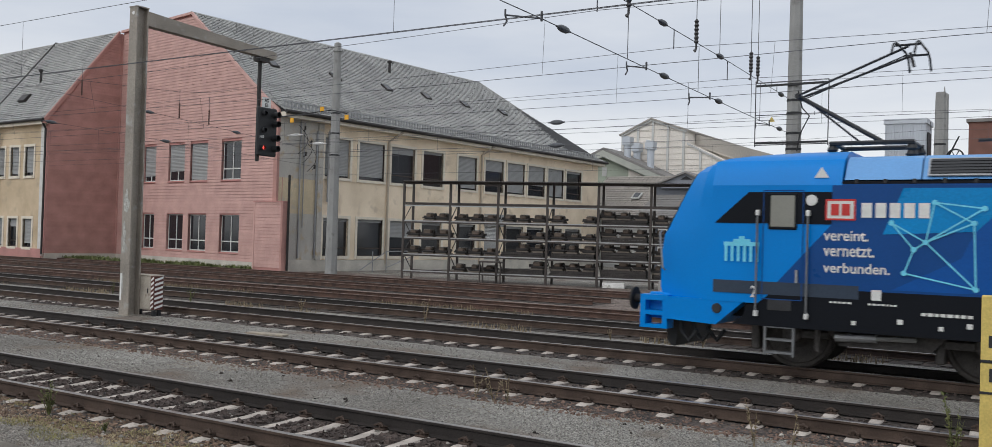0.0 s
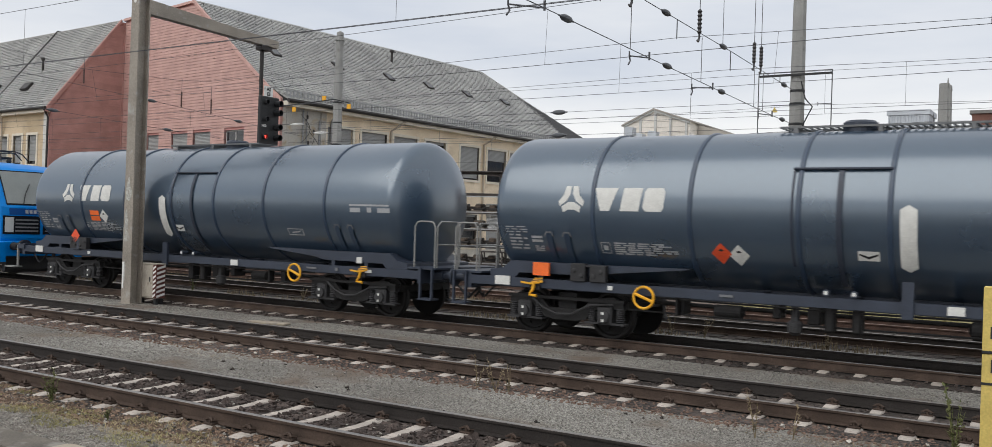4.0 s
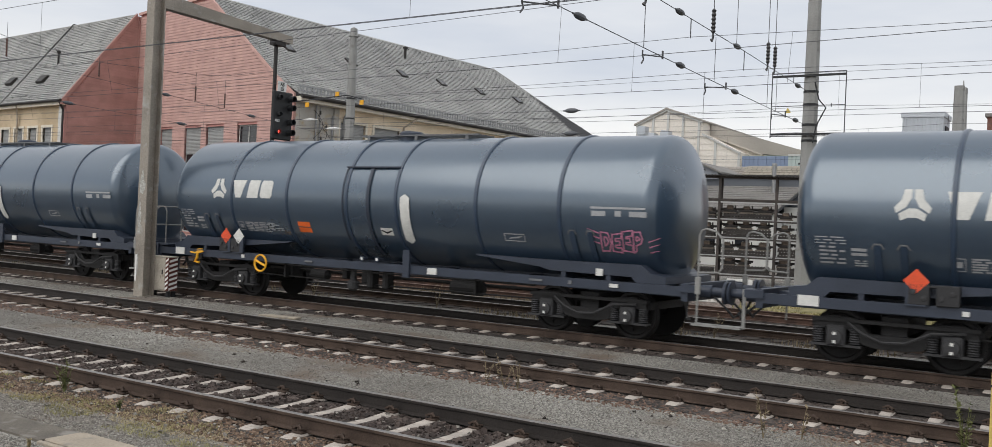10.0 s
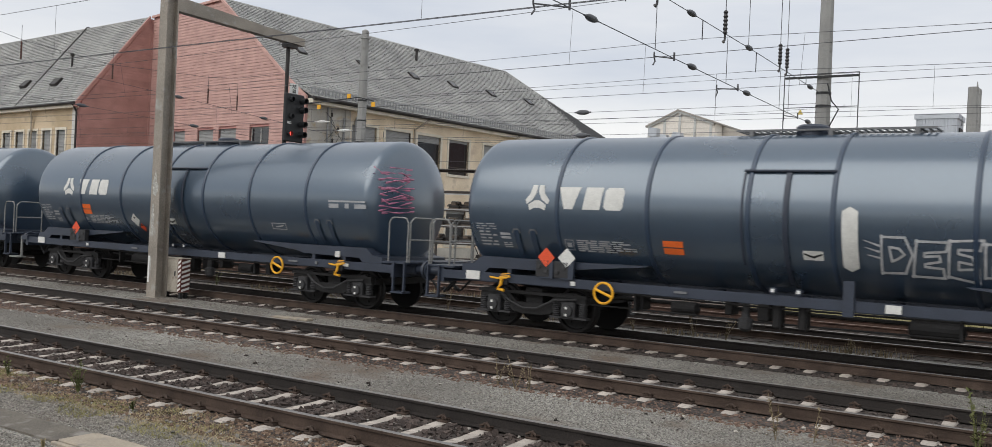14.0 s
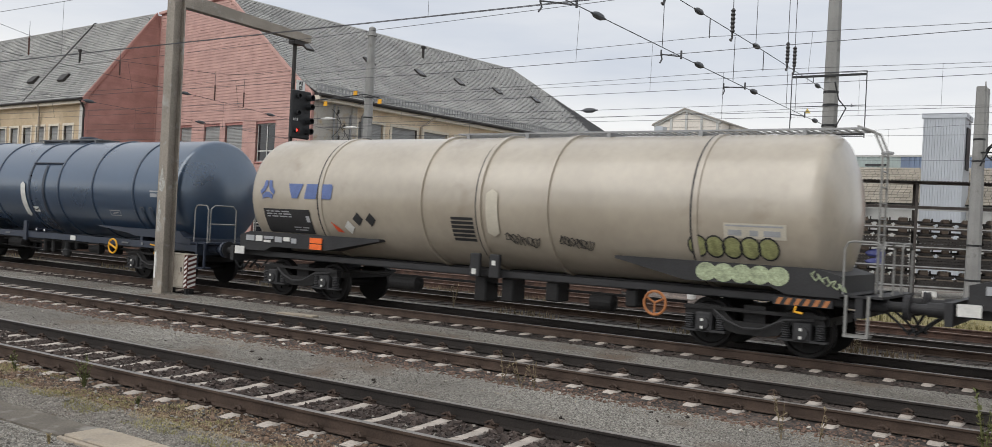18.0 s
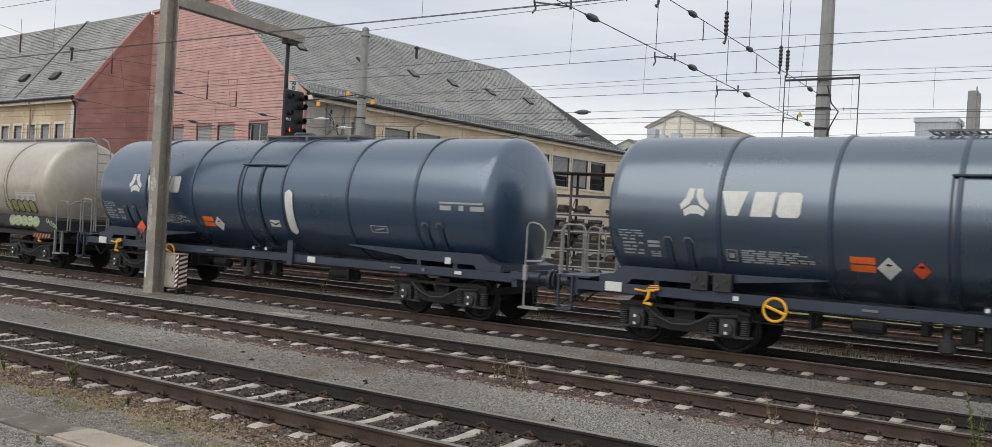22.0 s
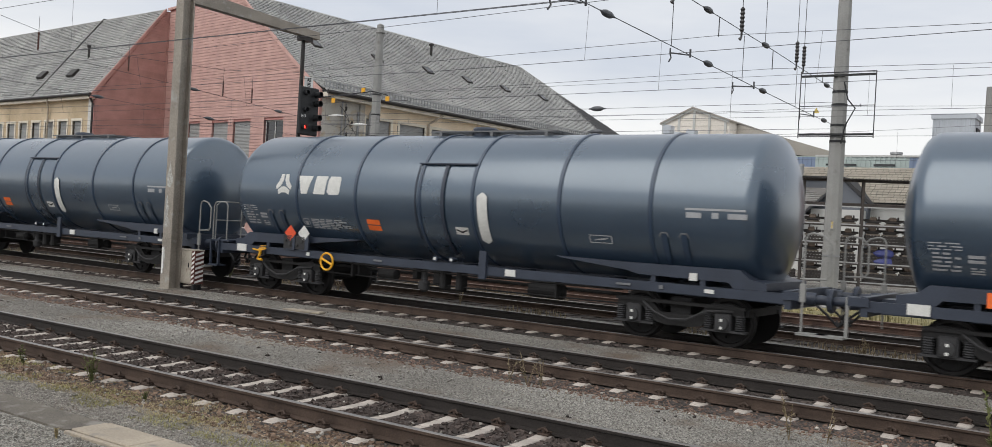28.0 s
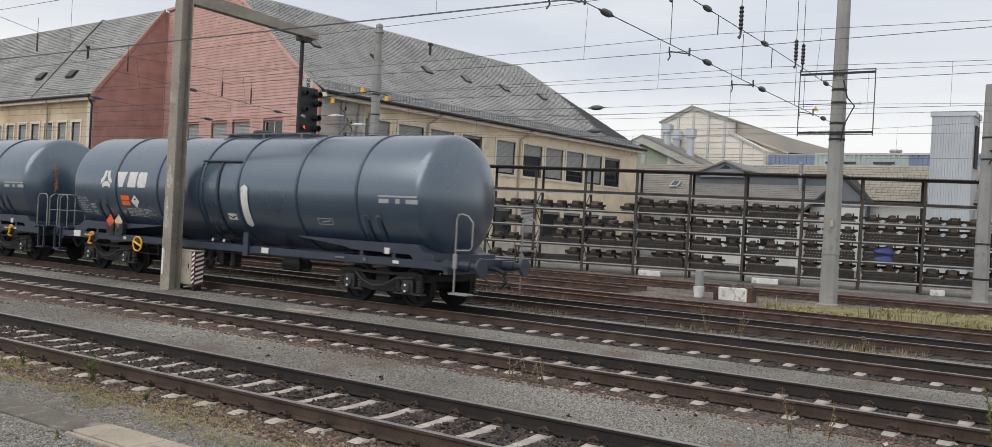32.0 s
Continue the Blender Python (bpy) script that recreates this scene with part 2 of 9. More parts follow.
M_plaster_patch = mat("yellow_ochre_plaster_patch", (0.56, 0.47, 0.32), 0.92, var=0.12, scale=0.7, fine=14, bump=0.3, stain=(0.46, 0.41, 0.32), stain_at=0.58)
M_board_trim = mat("dark_red_trim", (0.47, 0.235, 0.21), 0.7, var=0.12, scale=1.2, bump=0.15)
# Long-wall plaster is lifted to make up for light that wall lacks.
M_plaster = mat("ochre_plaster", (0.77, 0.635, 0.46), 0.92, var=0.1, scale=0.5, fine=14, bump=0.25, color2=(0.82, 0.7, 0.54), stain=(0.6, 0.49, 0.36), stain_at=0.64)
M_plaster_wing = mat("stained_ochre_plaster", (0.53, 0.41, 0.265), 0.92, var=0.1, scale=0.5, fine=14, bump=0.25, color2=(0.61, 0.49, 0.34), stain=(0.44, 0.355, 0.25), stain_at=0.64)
M_plaster_grey = mat("bare_grey_plaster", (0.45, 0.43, 0.39), 0.92, var=0.12, scale=0.7, fine=14, bump=0.3, stain=(0.44, 0.36, 0.25), stain_at=0.6)
M_trim = mat("cream_window_surround", (0.72, 0.66, 0.55), 0.8, var=0.08, scale=2, bump=0.1)
M_plinth = mat("grey_plinth", (0.52, 0.49, 0.43), 0.9, var=0.15, scale=1, bump=0.3)
M_wood_dark = mat("dark_window_frame", (0.06, 0.045, 0.038), 0.6, var=0.15, bump=0.1)
M_win_white = mat("white_window_frame", (0.62, 0.61, 0.58), 0.5, var=0.08, bump=0.05)
M_glass = glass_mat("dark_window_glass", (0.018, 0.02, 0.024), 0.06)
M_blind = mat("pale_roller_blind", (0.31, 0.315, 0.31), 0.7, var=0.06, scale=2, bump=0.05)
M_slate = mat("grey_slate", (0.34, 0.34, 0.33), 0.75, var=0.1, scale=0.5, fine=14, bump=0.3, random=0.17, color2=(0.4, 0.4, 0.385))
M_roof_under = mat("dark_roof_underlay", (0.05, 0.05, 0.052), 0.9, var=0.1, bump=0)
M_shed_roof_hook = mat("grey_zinc_hook", (0.16, 0.16, 0.16), 0.6, metal=0.4, var=0.1, bump=0)
M_gutter = mat("dark_gutter", (0.04, 0.036, 0.034), 0.5, metal=0.4, var=0.15, bump=0.05)
M_pipe_dark = mat("weathered_lead_sheet", (0.09, 0.088, 0.085), 0.6, metal=0.3, var=0.15, bump=0.05)
M_pipe = mat("beige_downpipe", (0.42, 0.36, 0.28), 0.6, var=0.1, bump=0.05)


# ---- mesh helpers ----
def mesh_of(name, bm):
    me = bpy.data.meshes.new(name)
    bm.normal_update()
    bm.to_mesh(me)
    bm.free()
    return me


def part(name, bm, material, parent=None, label="", smooth=False):
    me = mesh_of(name, bm)
    for k in (material if isinstance(material, (list, tuple)) else [material]):
        me.materials.append(k)
    if smooth:
        me.shade_smooth()
        me.set_sharp_from_angle(angle=radians(38))
    ob = new(name, me)
    if parent is not None:
        ob.parent = parent
    if label:
        ob["label"] = label
    return ob


def thing(name, m, label, category, group="", kind=""):
    ob = new(name)
    ob.matrix_basis = m
    return tagged(ob, label, category, group, kind)


def box(bm, x0, x1, y0, y1, z0, z1, bev=0.0, mi=0):
    vs = [bm.verts.new((x, y, z)) for z in (z0, z1) for y in (y0, y1) for x in (x0, x1)]
    fs = [bm.faces.new([vs[i] for i in q]) for q in ((0, 2, 3, 1), (4, 5, 7, 6), (0, 1, 5, 4), (2, 6, 7, 3), (0, 4, 6, 2), (1, 3, 7, 5))]
    for f in fs:
        f.material_index = mi
    if bev:
        es = list({e for f in fs for e in f.edges})
        bmesh.ops.bevel(bm, geom=es, offset=bev, segments=1, profile=0.7, affect="EDGES")
    return bm


def boxes(*dims, bev=0.0):
    bm = bmesh.new()
    for d in dims:
        box(bm, *d, bev=bev)
    return bm


def tube(bm, pts, r, seg=8, cap=True, radii=None):
    """A round tube along points."""
    pts = [Vector(p) for p in pts]
    rings = []
    for i, p in enumerate(pts):
        d = (pts[min(i + 1, len(pts) - 1)] - pts[max(i - 1, 0)]).normalized()
        a = d.orthogonal().normalized() if i == 0 else (rings[-1][1] - d * rings[-1][1].dot(d)).normalized()
        b = d.cross(a)
        rr = radii[i] if radii else r
        rings.append(([bm.verts.new(p + (a * math.cos(2 * math.pi * k / seg) + b * math.sin(2 * math.pi * k / seg)) * rr) for k in range(seg)], a))
    for (u, _), (w, _) in zip(rings, rings[1:]):
        for k in range(seg):
            bm.faces.new((u[k], u[(k + 1) % seg], w[(k + 1) % seg], w[k]))
    if cap:
        bm.faces.new(list(reversed(rings[0][0])))
        bm.faces.new(rings[-1][0])
    return bm


def lathe(bm, prof, o, axis="x", seg=24, caps=True):
    """Revolve (along, radius) pairs about an axis through o."""
    rings = []
    for a, r in prof:
        ring = []
        for k in range(seg):
            c, s = math.cos(2 * math.pi * k / seg) * r, math.sin(2 * math.pi * k / seg) * r
            p = (a, c, s) if axis == "x" else (s, a, c) if axis == "y" else (c, s, a)
            ring.append(bm.verts.new((o[0] + p[0], o[1] + p[1], o[2] + p[2])))
        rings.append(ring)
    for u, w in zip(rings, rings[1:]):
        for k in range(seg):
            bm.faces.new((u[k], u[(k + 1) % seg], w[(k + 1) % seg], w[k]))
    for ring, flip in ((rings[0], True), (rings[-1], False)):
        if caps and prof[0 if flip else -1][1] > 1e-4:
            bm.faces.new(list(reversed(ring)) if flip else ring)
    bmesh.ops.remove_doubles(bm, verts=list(rings[0]) + list(rings[-1]), dist=1e-5)
    bmesh.ops.recalc_face_normals(bm, faces=bm.faces)
    return bm


def prism(bm, poly, d0, d1, plane="xz"):
    """Extrude a polygon given in a plane from depth d0 to d1 along the third axis."""
    def p3(a, b, d):
        return (a, d, b) if plane == "xz" else (d, a, b) if plane == "yz" else (a, b, d)
    lo = [bm.verts.new(p3(a, b, d0)) for a, b in poly]
    hi = [bm.verts.new(p3(a, b, d1)) for a, b in poly]
    n = len(poly)
    fs = [bm.faces.new(lo), bm.faces.new(list(reversed(hi)))]
    for i in range(n):
        fs.append(bm.faces.new((lo[(i + 1) % n], lo[i], hi[i], hi[(i + 1) % n])))
    bmesh.ops.recalc_face_normals(bm, faces=fs)
    return bm


def text_bm(body, size, bold=0.0, shear=0.0, depth=0.0, align="LEFT"):
    cu = bpy.data.curves.new("writing", "FONT")
    cu.body, cu.size, cu.offset, cu.shear, cu.extrude, cu.align_x = body, size, bold, shear, depth, align
    cu.resolution_u = 3
    ob = bpy.data.objects.new("writing", cu)
    scene.collection.objects.link(ob)
    me = ob.to_mesh()
    bm = bmesh.new()
    bm.from_mesh(me)
    ob.to_mesh_clear()
    bpy.data.objects.remove(ob)
    bpy.data.curves.remove(cu)
    return bm


# ---- ground and tracks ----
Y1, Y2, Y3, Y4, Y5, Y6, Y7 = 7.98, 12.83, 17.634, 21.9, 25.95, 30.9, 35.9
GROUND = -0.2
bm = bmesh.new()
bmesh.ops.create_grid(bm, x_segments=60, y_segments=60, size=1)
for v_ in bm.verts:
    v_.co = (v_.co.x * 700 - 20, v_.co.y * 700 + 60, GROUND)
tagged(part("ground", bm, M_gravel), "grey fine gravel ground between the railway tracks", "ground", kind="structure")


def rail_bm(x0, x1, inner):
    """A rail; inner is +1 or -1 for the side on which the wheel flanges run, which is dark."""
    bm = bmesh.new()
    prof = [(-0.062, -0.172), (0.062, -0.172), (0.062, -0.16), (0.012, -0.145), (0.009, -0.045), (0.034, -0.034), (0.035, -0.006), (0.027, 0.0), (-0.027, 0.0), (-0.035, -0.006), (-0.034, -0.034), (-0.009, -0.045), (-0.012, -0.145), (-0.062, -0.16)]
    prism(bm, prof, x0, x1, "yz")
    bm.normal_update()
    for f in bm.faces:
        if f.normal.z > 0.5 and f.calc_center_median().z > -0.02:
            f.material_index = 1
        elif f.calc_center_median().y * inner > 0.002:
            f.material_index = 2
    return bm


def sleeper_mesh(seed):
    """A concrete sleeper, dished in the middle, with worn uneven edges."""
    rng = random.Random(seed)
    bm = bmesh.new()
    rows = []
    for y, z, w in ((-1.3, -0.25, 0.06), (-1.22, -0.215, 0.074), (-0.98, -0.178, 0.08), (-0.84, -0.17, 0.084), (-0.64, -0.168, 0.084), (-0.5, -0.176, 0.078), (-0.25, -0.188, 0.07), (0.0, -0.19, 0.068), (0.25, -0.188, 0.07), (0.5, -0.176, 0.078), (0.64, -0.168, 0.084), (0.84, -0.17, 0.084), (0.98, -0.178, 0.08), (1.22, -0.215, 0.074), (1.3, -0.25, 0.06)):
        a, b = w + rng.uniform(-0.008, 0.006), w + rng.uniform(-0.008, 0.006)
        z += rng.uniform(-0.004, 0.003)
        rows.append([bm.verts.new(p) for p in ((-w - 0.03, y, -0.32), (-a - 0.01, y, z - 0.02), (-a + 0.006, y, z), (b - 0.006, y, z), (b + 0.01, y, z - 0.02), (w + 0.03, y, -0.32))])
    for r0, r1 in zip(rows, rows[1:]):
        for k in range(5):
            bm.faces.new((r0[k], r1[k], r1[k + 1], r0[k + 1]))
    bm.faces.new(rows[0])
    bm.faces.new(rows[-1])
    bmesh.ops.recalc_face_normals(bm, faces=bm.faces)
    me = mesh_of("sleeper", bm)
    me.materials.append(M_sleeper)
    return me


def clip_bm():
    """Ribbed plates, bolts and spring clips that hold the two rails on a sleeper."""
    bm = bmesh.new()
    for s in (-1, 1):
        for e in (-1, 1):
            y = s * 0.7525 + e * 0.1
            box(bm, -0.075, 0.075, y - 0.045, y + 0.045, -0.174, -0.148, bev=0.008)
            tube(bm, [(-0.07, y - e * 0.03, -0.132), (-0.06, y + e * 0.04, -0.118), (-0.02, y + e * 0.02, -0.1), (0.02, y + e * 0.02, -0.1), (0.06, y + e * 0.04, -0.118), (0.07, y - e * 0.03, -0.132)], 0.014, 5)
            lathe(bm, [(-0.15, 0.026), (-0.1, 0.026), (-0.098, 0.015), (-0.082, 0.014)], (0, y, 0), "z", 6)
    return bm


ME_SLEEPERS = [sleeper_mesh(k) for k in range(5)]
ME_CLIP = mesh_of("rail_fastening", clip_bm())
ME_CLIP.materials.append(M_rail_side)
ME_WOOD = mesh_of("sleeper", boxes((-0.12, 0.12, -1.3, 1.3, -0.27, -0.175)))
ME_WOOD.materials.append(M_sleeper_wood)


def scatter_stones(name, parent, material, n, xr, yr, zr, size, seed, skip=None):
    """Loose stones, each a small block with shifted corners, turned at random."""
    rng = np.random.RandomState(seed)
    at = np.stack([rng.uniform(*xr, n), rng.uniform(*yr, n), rng.uniform(*zr, n)], 1)
    if skip:
        at = at[[not skip(x, y) for x, y in at[:, :2]]]
    n = len(at)
    cube = np.array([(x, y, z) for x in (-1, 1) for y in (-1, 1) for z in (-1, 1)], float) * 0.62
    quads = np.array([(0, 1, 3, 2), (4, 6, 7, 5), (0, 4, 5, 1), (2, 3, 7, 6), (0, 2, 6, 4), (1, 5, 7, 3)])
    p = (cube + rng.uniform(-0.34, 0.34, (n, 8, 3))) * rng.uniform(0.6, 1.15, (n, 1, 3))
    q = rng.normal(size=(n, 4))
    w, x, y, z = (q / np.linalg.norm(q, axis=1, keepdims=True)).T
    turn = np.stack([1 - 2 * (y * y + z * z), 2 * (x * y - w * z), 2 * (x * z + w * y), 2 * (x * y + w * z), 1 - 2 * (x * x + z * z), 2 * (y * z - w * x), 2 * (x * z - w * y), 2 * (y * z + w * x), 1 - 2 * (x * x + y * y)], 1).reshape(n, 3, 3)
    p = np.einsum("nij,nkj->nki", turn, p) * rng.uniform(*size, n)[:, None, None]
    p[:, :, 2] *= 0.75
    p += at[:, None, :]
    me = bpy.data.meshes.new(name)
    me.from_pydata(p.reshape(-1, 3).tolist(), [], (quads[None] + 8 * np.arange(n)[:, None, None]).reshape(-1, 4).tolist())
    me.materials.append(material)
    ob = new(name, me)
    ob.parent = parent
    ob["kind"] = "stuff"
    return ob


def track(yc, x0, x1, label, s0, s_from, s_to, pitch=0.6, clips=None, wood=False, old=False):
    root = thing("railway_track", pose(0, yc, 0), label, "railway track", "parallel railway tracks", "structure")
    for s in (-1, 1):
        r = part("rail", rail_bm(x0, x1, -s), [M_rail_rust if old else M_rail_side, M_rail_old if old else M_rail_top, M_rail_rust if old else M_rail_inner], root)
        r.location.y = s * 0.7525
    k = math.ceil((s_from - s0) / pitch)
    while s0 + k * pitch < s_to:
        x = s0 + k * pitch
        sl = new("sleeper", ME_WOOD if wood else ME_SLEEPERS[k * 7 % 5])
        sl.parent = root
        sl.location = (x, 0, 0)
        if clips and clips[0] < x < clips[1]:
            c = new("rail_fastening", ME_CLIP)
            c.parent = root
            c.location = (x, 0, 0)
        k += 1
    bed = bmesh.new()
    box(bed, x0, x1, -1.42, 1.42, -0.3, GROUND + 0.006)
    part("ballast_bed", bed, M_ballast, root)
    return root


S2 = -9.0
t1 = track(Y1, -220, 160, "near railway track on pale concrete sleepers in dark ballast", S2 + 0.2, -30, 6, clips=(-16, 3))
t2 = track(Y2, -220, 160, "railway track on concrete sleepers sunk in gravel", S2, -46, 8, clips=(-20, 2))
t3 = track(Y3, -220, 160, "railway track that carries the freight train", S2 + 0.3, -60, 12)
track(Y4, -220, 160, "dark rusty siding track", S2, -52, 8, wood=True)
track(Y5, -220, 160, "dark rusty siding track", S2, -52, 8, wood=True, old=True)
track(Y6, -220, -15, "overgrown rusty siding track", S2, -52, -15, wood=True, old=True)
track(Y7, -220, 160, "rusty siding track beside the storage rack", S2, -52, 8, wood=True, old=True)


def not_on_rail(x, y):
    return abs(abs(y) - 0.7525) < 0.09


def near_sleeper(s0, w):
    return lambda x, y: not_on_rail(x, y) or abs((x - s0 + 0.3) % 0.6 - 0.3) < w


scatter_stones("ballast_stones", t1, M_stone, 17000, (-24, 3), (-0.66, 0.66), (-0.222, -0.178), (0.022, 0.058), 1, near_sleeper(S2 + 0.2, 0.105))
scatter_stones("ballast_stones", t1, M_stone_rust, 14000, (-20, 3), (-1.6, -0.82), (-0.212, -0.19), (0.012, 0.036), 2, lambda x, y: y > -1.16 and (abs((x - S2 - 0.2 + 0.3) % 0.6 - 0.3) < 0.085))
scatter_stones("soil_crumbs", t1, M_stone_tan, 26000, (-20, 3), (-1.75, -1.1), (-0.204, -0.192), (0.005, 0.014), 32)
scatter_stones("ballast_stones", t1, M_stone, 6000, (-24, 3), (0.85, 1.45), (-0.215, -0.185), (0.014, 0.036), 22, near_sleeper(S2 + 0.2, 0.1))
scatter_stones("ballast_stones", t1, M_chip, 700, (-20, 3), (-1.9, 0.7), (-0.19, -0.17), (0.014, 0.032), 8, not_on_rail)
scatter_stones("ballast_stones", t2, M_stone_red, 13000, (-40, 4), (-1.7, -0.82), (-0.212, -0.19), (0.012, 0.034), 3, lambda x, y: abs((x - S2 + 0.3) % 0.6 - 0.3) < 0.1 and y > -1.15)
scatter_stones("ballast_stones", t2, M_stone, 11000, (-40, 4), (-0.66, 0.66), (-0.215, -0.185), (0.015, 0.036), 4, near_sleeper(S2, 0.1))
scatter_stones("ballast_stones", t2, M_chip, 160, (-36, 4), (-2.2, -0.85), (-0.195, -0.175), (0.015, 0.035), 24)
scatter_stones("ballast_stones", t3, M_stone, 7000, (-44, 6), (-1.5, 0.66), (-0.215, -0.175), (0.02, 0.045), 5, near_sleeper(S2 + 0.3, 0.1))
scatter_stones("loose_gravel", t1, M_chip, 34000, (-14, 2.5), (-3.4, -1.6), (-0.202, -0.188), (0.006, 0.015), 6, lambda x, y: -2.85 < y < -2.3)
scatter_stones("loose_gravel", t1, M_stone_grey, 34000, (-26, 3), (0.9, 3.1), (-0.204, -0.196), (0.006, 0.013), 7)
scatter_stones("soil_crumbs", t2, M_stone_tan, 9000, (-30, 4), (-2.3, -1.5), (-0.204, -0.196), (0.006, 0.013), 41, lambda x, y: noise.noise(Vector((x * 0.45, y * 0.8, 3.3))) < 0.08)
scatter_stones("loose_gravel", t1, M_stone_grey, 26000, (-16, 2.5), (-2.3, -1.6), (-0.204, -0.192), (0.006, 0.014), 37)
scatter_stones("loose_gravel", t1, M_ballast, 60, (-26, 3), (0.9, 3.1), (-0.2, -0.185), (0.015, 0.04), 27)
scatter_stones("loose_gravel", t2, M_stone_grey, 9000, (-34, 5), (1.3, 3.2), (-0.202, -0.19), (0.005, 0.016), 28)

bm = boxes((-70, 14, 27.0, 42.5, -0.26, GROUND + 0.004))
tagged(part("siding_bed", bm, M_siding), "dark brown rust-stained ballast of the sidings", "ballast", kind="structure")
# cable duct and asphalt strip beside the near track
bm = boxes((-60, -8.55, 5.2, 5.64, -0.3, -0.178))
tagged(part("asphalt_strip", bm, M_asphalt), "worn dark asphalt strip beside the near track", "asphalt strip", kind="structure")
for i in range(9):
    x0 = -8.5 + i * 0.95
    ob = part("cable_duct_cover", boxes((x0, x0 + 0.94, 5.22, 5.6, -0.26, -0.158), bev=0.012), M_slab)
    tagged(ob, "pale concrete cable duct cover slab in the gravel", "duct cover", "row of duct covers")
for y in (5.17, 5.63):
    ob = part("duct_edge", boxes((-8.5, 1.0, y - 0.025, y + 0.025, -0.26, -0.168), bev=0.008), M_slab)
    tagged(ob, "thin concrete edge of the cable duct", "kerb", kind="structure")
# near platform apron of loose gravel
bm = boxes((-200, 150, -60, 3.2, -0.5, -0.19))
tagged(part("apron", bm, M_gravel), "grey gravel apron beside the near track", "ground", kind="structure")


# ---- the workshop building ----
BLD = thing("workshop_building", pose(-39.5, 39.6, 0, 0, 0, -4), "two-storey ochre workshop building with red boarded gable and slate roof", "building")
EAVE, RIDGE, RX, LEN = 9.1, 15.95, -9.3, 35.3
SKEW = Matrix.Translation((-17.4, 0, 0)) @ Matrix.Rotation(radians(-3.03), 4, "Z") @ Matrix.Translation((17.4, 0, 0))


def skewed(ob):
    """The gable stands a little out of square with the long wall."""
    ob.matrix_basis = SKEW @ ob.matrix_basis
    return ob


def gable_y(x):
    return -0.053 * (x + 17.4)


def minus(spans, a, b):
    out = []
    for s, e in spans:
        if b <= s or a >= e:
            out.append((s, e))
        else:
            if a > s + 0.03:
                out.append((s, a))
            if b < e - 0.03:
                out.append((b, e))
    return out


def wall_blocks(bm, along, z0, z1, openings, put):
    """Wall of rectangular blocks round openings (a0, a1, z0, z1); put(bm, a0, a1, z0, z1) makes a block."""
    cuts = sorted({z0, z1, *[o[2] for o in openings], *[o[3] for o in openings]})
    for lo, hi in zip(cuts, cuts[1:]):
        spans = [along]
        for o in openings:
            if o[2] < hi - 1e-4 and o[3] > lo + 1e-4:
                spans = minus(spans, o[0], o[1])
        for a, b in spans:
            put(bm, a, b, lo, hi)


def boarding(parent, along, z0, top, openings, make, pitch=0.19, material=None):
    """Overlapping horizontal boards; top(z) gives the span that the roof leaves at that height."""
    z = z0
    while True:
        span = top(z + pitch)
        if span is None or span[1] - span[0] < 0.15:
            break
        spans = [(max(span[0], along[0]), min(span[1], along[1]))]
        for o in openings:
            if o[2] < z + pitch - 0.02 and o[3] > z + 0.02:
                spans = minus(spans, o[0], o[1])
        for a, b in spans:
            if b - a > 0.05:
                part("board", make(a, b, z, z + pitch), material or M_boards, parent)
        z += pitch


def window(parent, m, w, h, style, drop=0):
    """A window with its frame, panes and surround. Local: x across, z up from the sill, y into the room."""
    root = part("window", boxes((-0.06, 0, 0, 0.22, -0.06, h + 0.06), (w, w + 0.06, 0, 0.22, -0.06, h + 0.06), (0, w, 0, 0.22, h, h + 0.06), (0, w, 0, 0.22, -0.06, 0)), M_board_trim if style == "red" else M_wood_dark, parent)
    root.matrix_basis = m
    fm = M_win_white if style == "red" else M_wood_dark
    f = bmesh.new()
    t = 0.07
    zt = h * 0.27 if style == "red" else h * 0.2
    for d in ((0, t, 0, h), (w - t, w, 0, h), (t, w - t, 0, t), (t, w - t, h - t, h), (t, w - t, zt, zt + t)):
        box(f, d[0], d[1], 0.14, 0.2, d[2], d[3])
    if style == "red":
        box(f, w / 2 - t / 2, w / 2 + t / 2, 0.13, 0.2, t, zt)
        box(f, w / 2 - t / 2, w / 2 + t / 2, 0.13, 0.2, zt + t, h - t)
    part("window_frame", f, fm, root)
    part("pane", boxes((t, w - t, 0.165, 0.175, t, h - t)), M_glass, root)
    if drop:
        n = max(2, int(h * drop / 0.09))
        prof = []
        for i in range(n):
            prof += [(0.1, h - i * 0.09), (0.116, h - i * 0.09 - 0.045)]
        prof.append((0.1, h - n * 0.09))
        prof += [(y + 0.012, z) for y, z in reversed(prof)]
        b = bmesh.new()
        prism(b, prof, 0.03, w - 0.03, "yz")
        part("roller_blind", b, M_blind, root, "pale lowered roller blind, on the wing in place of mirrored sky")
    if style.startswith("ochre"):
        s = 0.17
        part("surround", boxes((-s, 0, -0.05, 0.05, -s, h + s), (w, w + s, -0.05, 0.05, -s, h + s), (0, w, -0.05, 0.05, h, h + s), (-0.0, w, -0.09, 0.05, -s, 0)), M_trim, root)
    else:
        part("window_sill", boxes((-0.05, w + 0.05, -0.06, 0.1, -0.1, -0.06)), M_board_trim, root)
    return root


rngw = random.Random(5)
# gable facade: back wall, boards, windows
G_open = []
for a, b in ((-16.9, -15.8), (-14.4, -12.9), (-11.4, -9.5), (-8.9, -6.95), (-5.5, -3.48)):
    G_open += [(a, b, 5.2, 7.54), (a, b, 0.79, 3.06)]


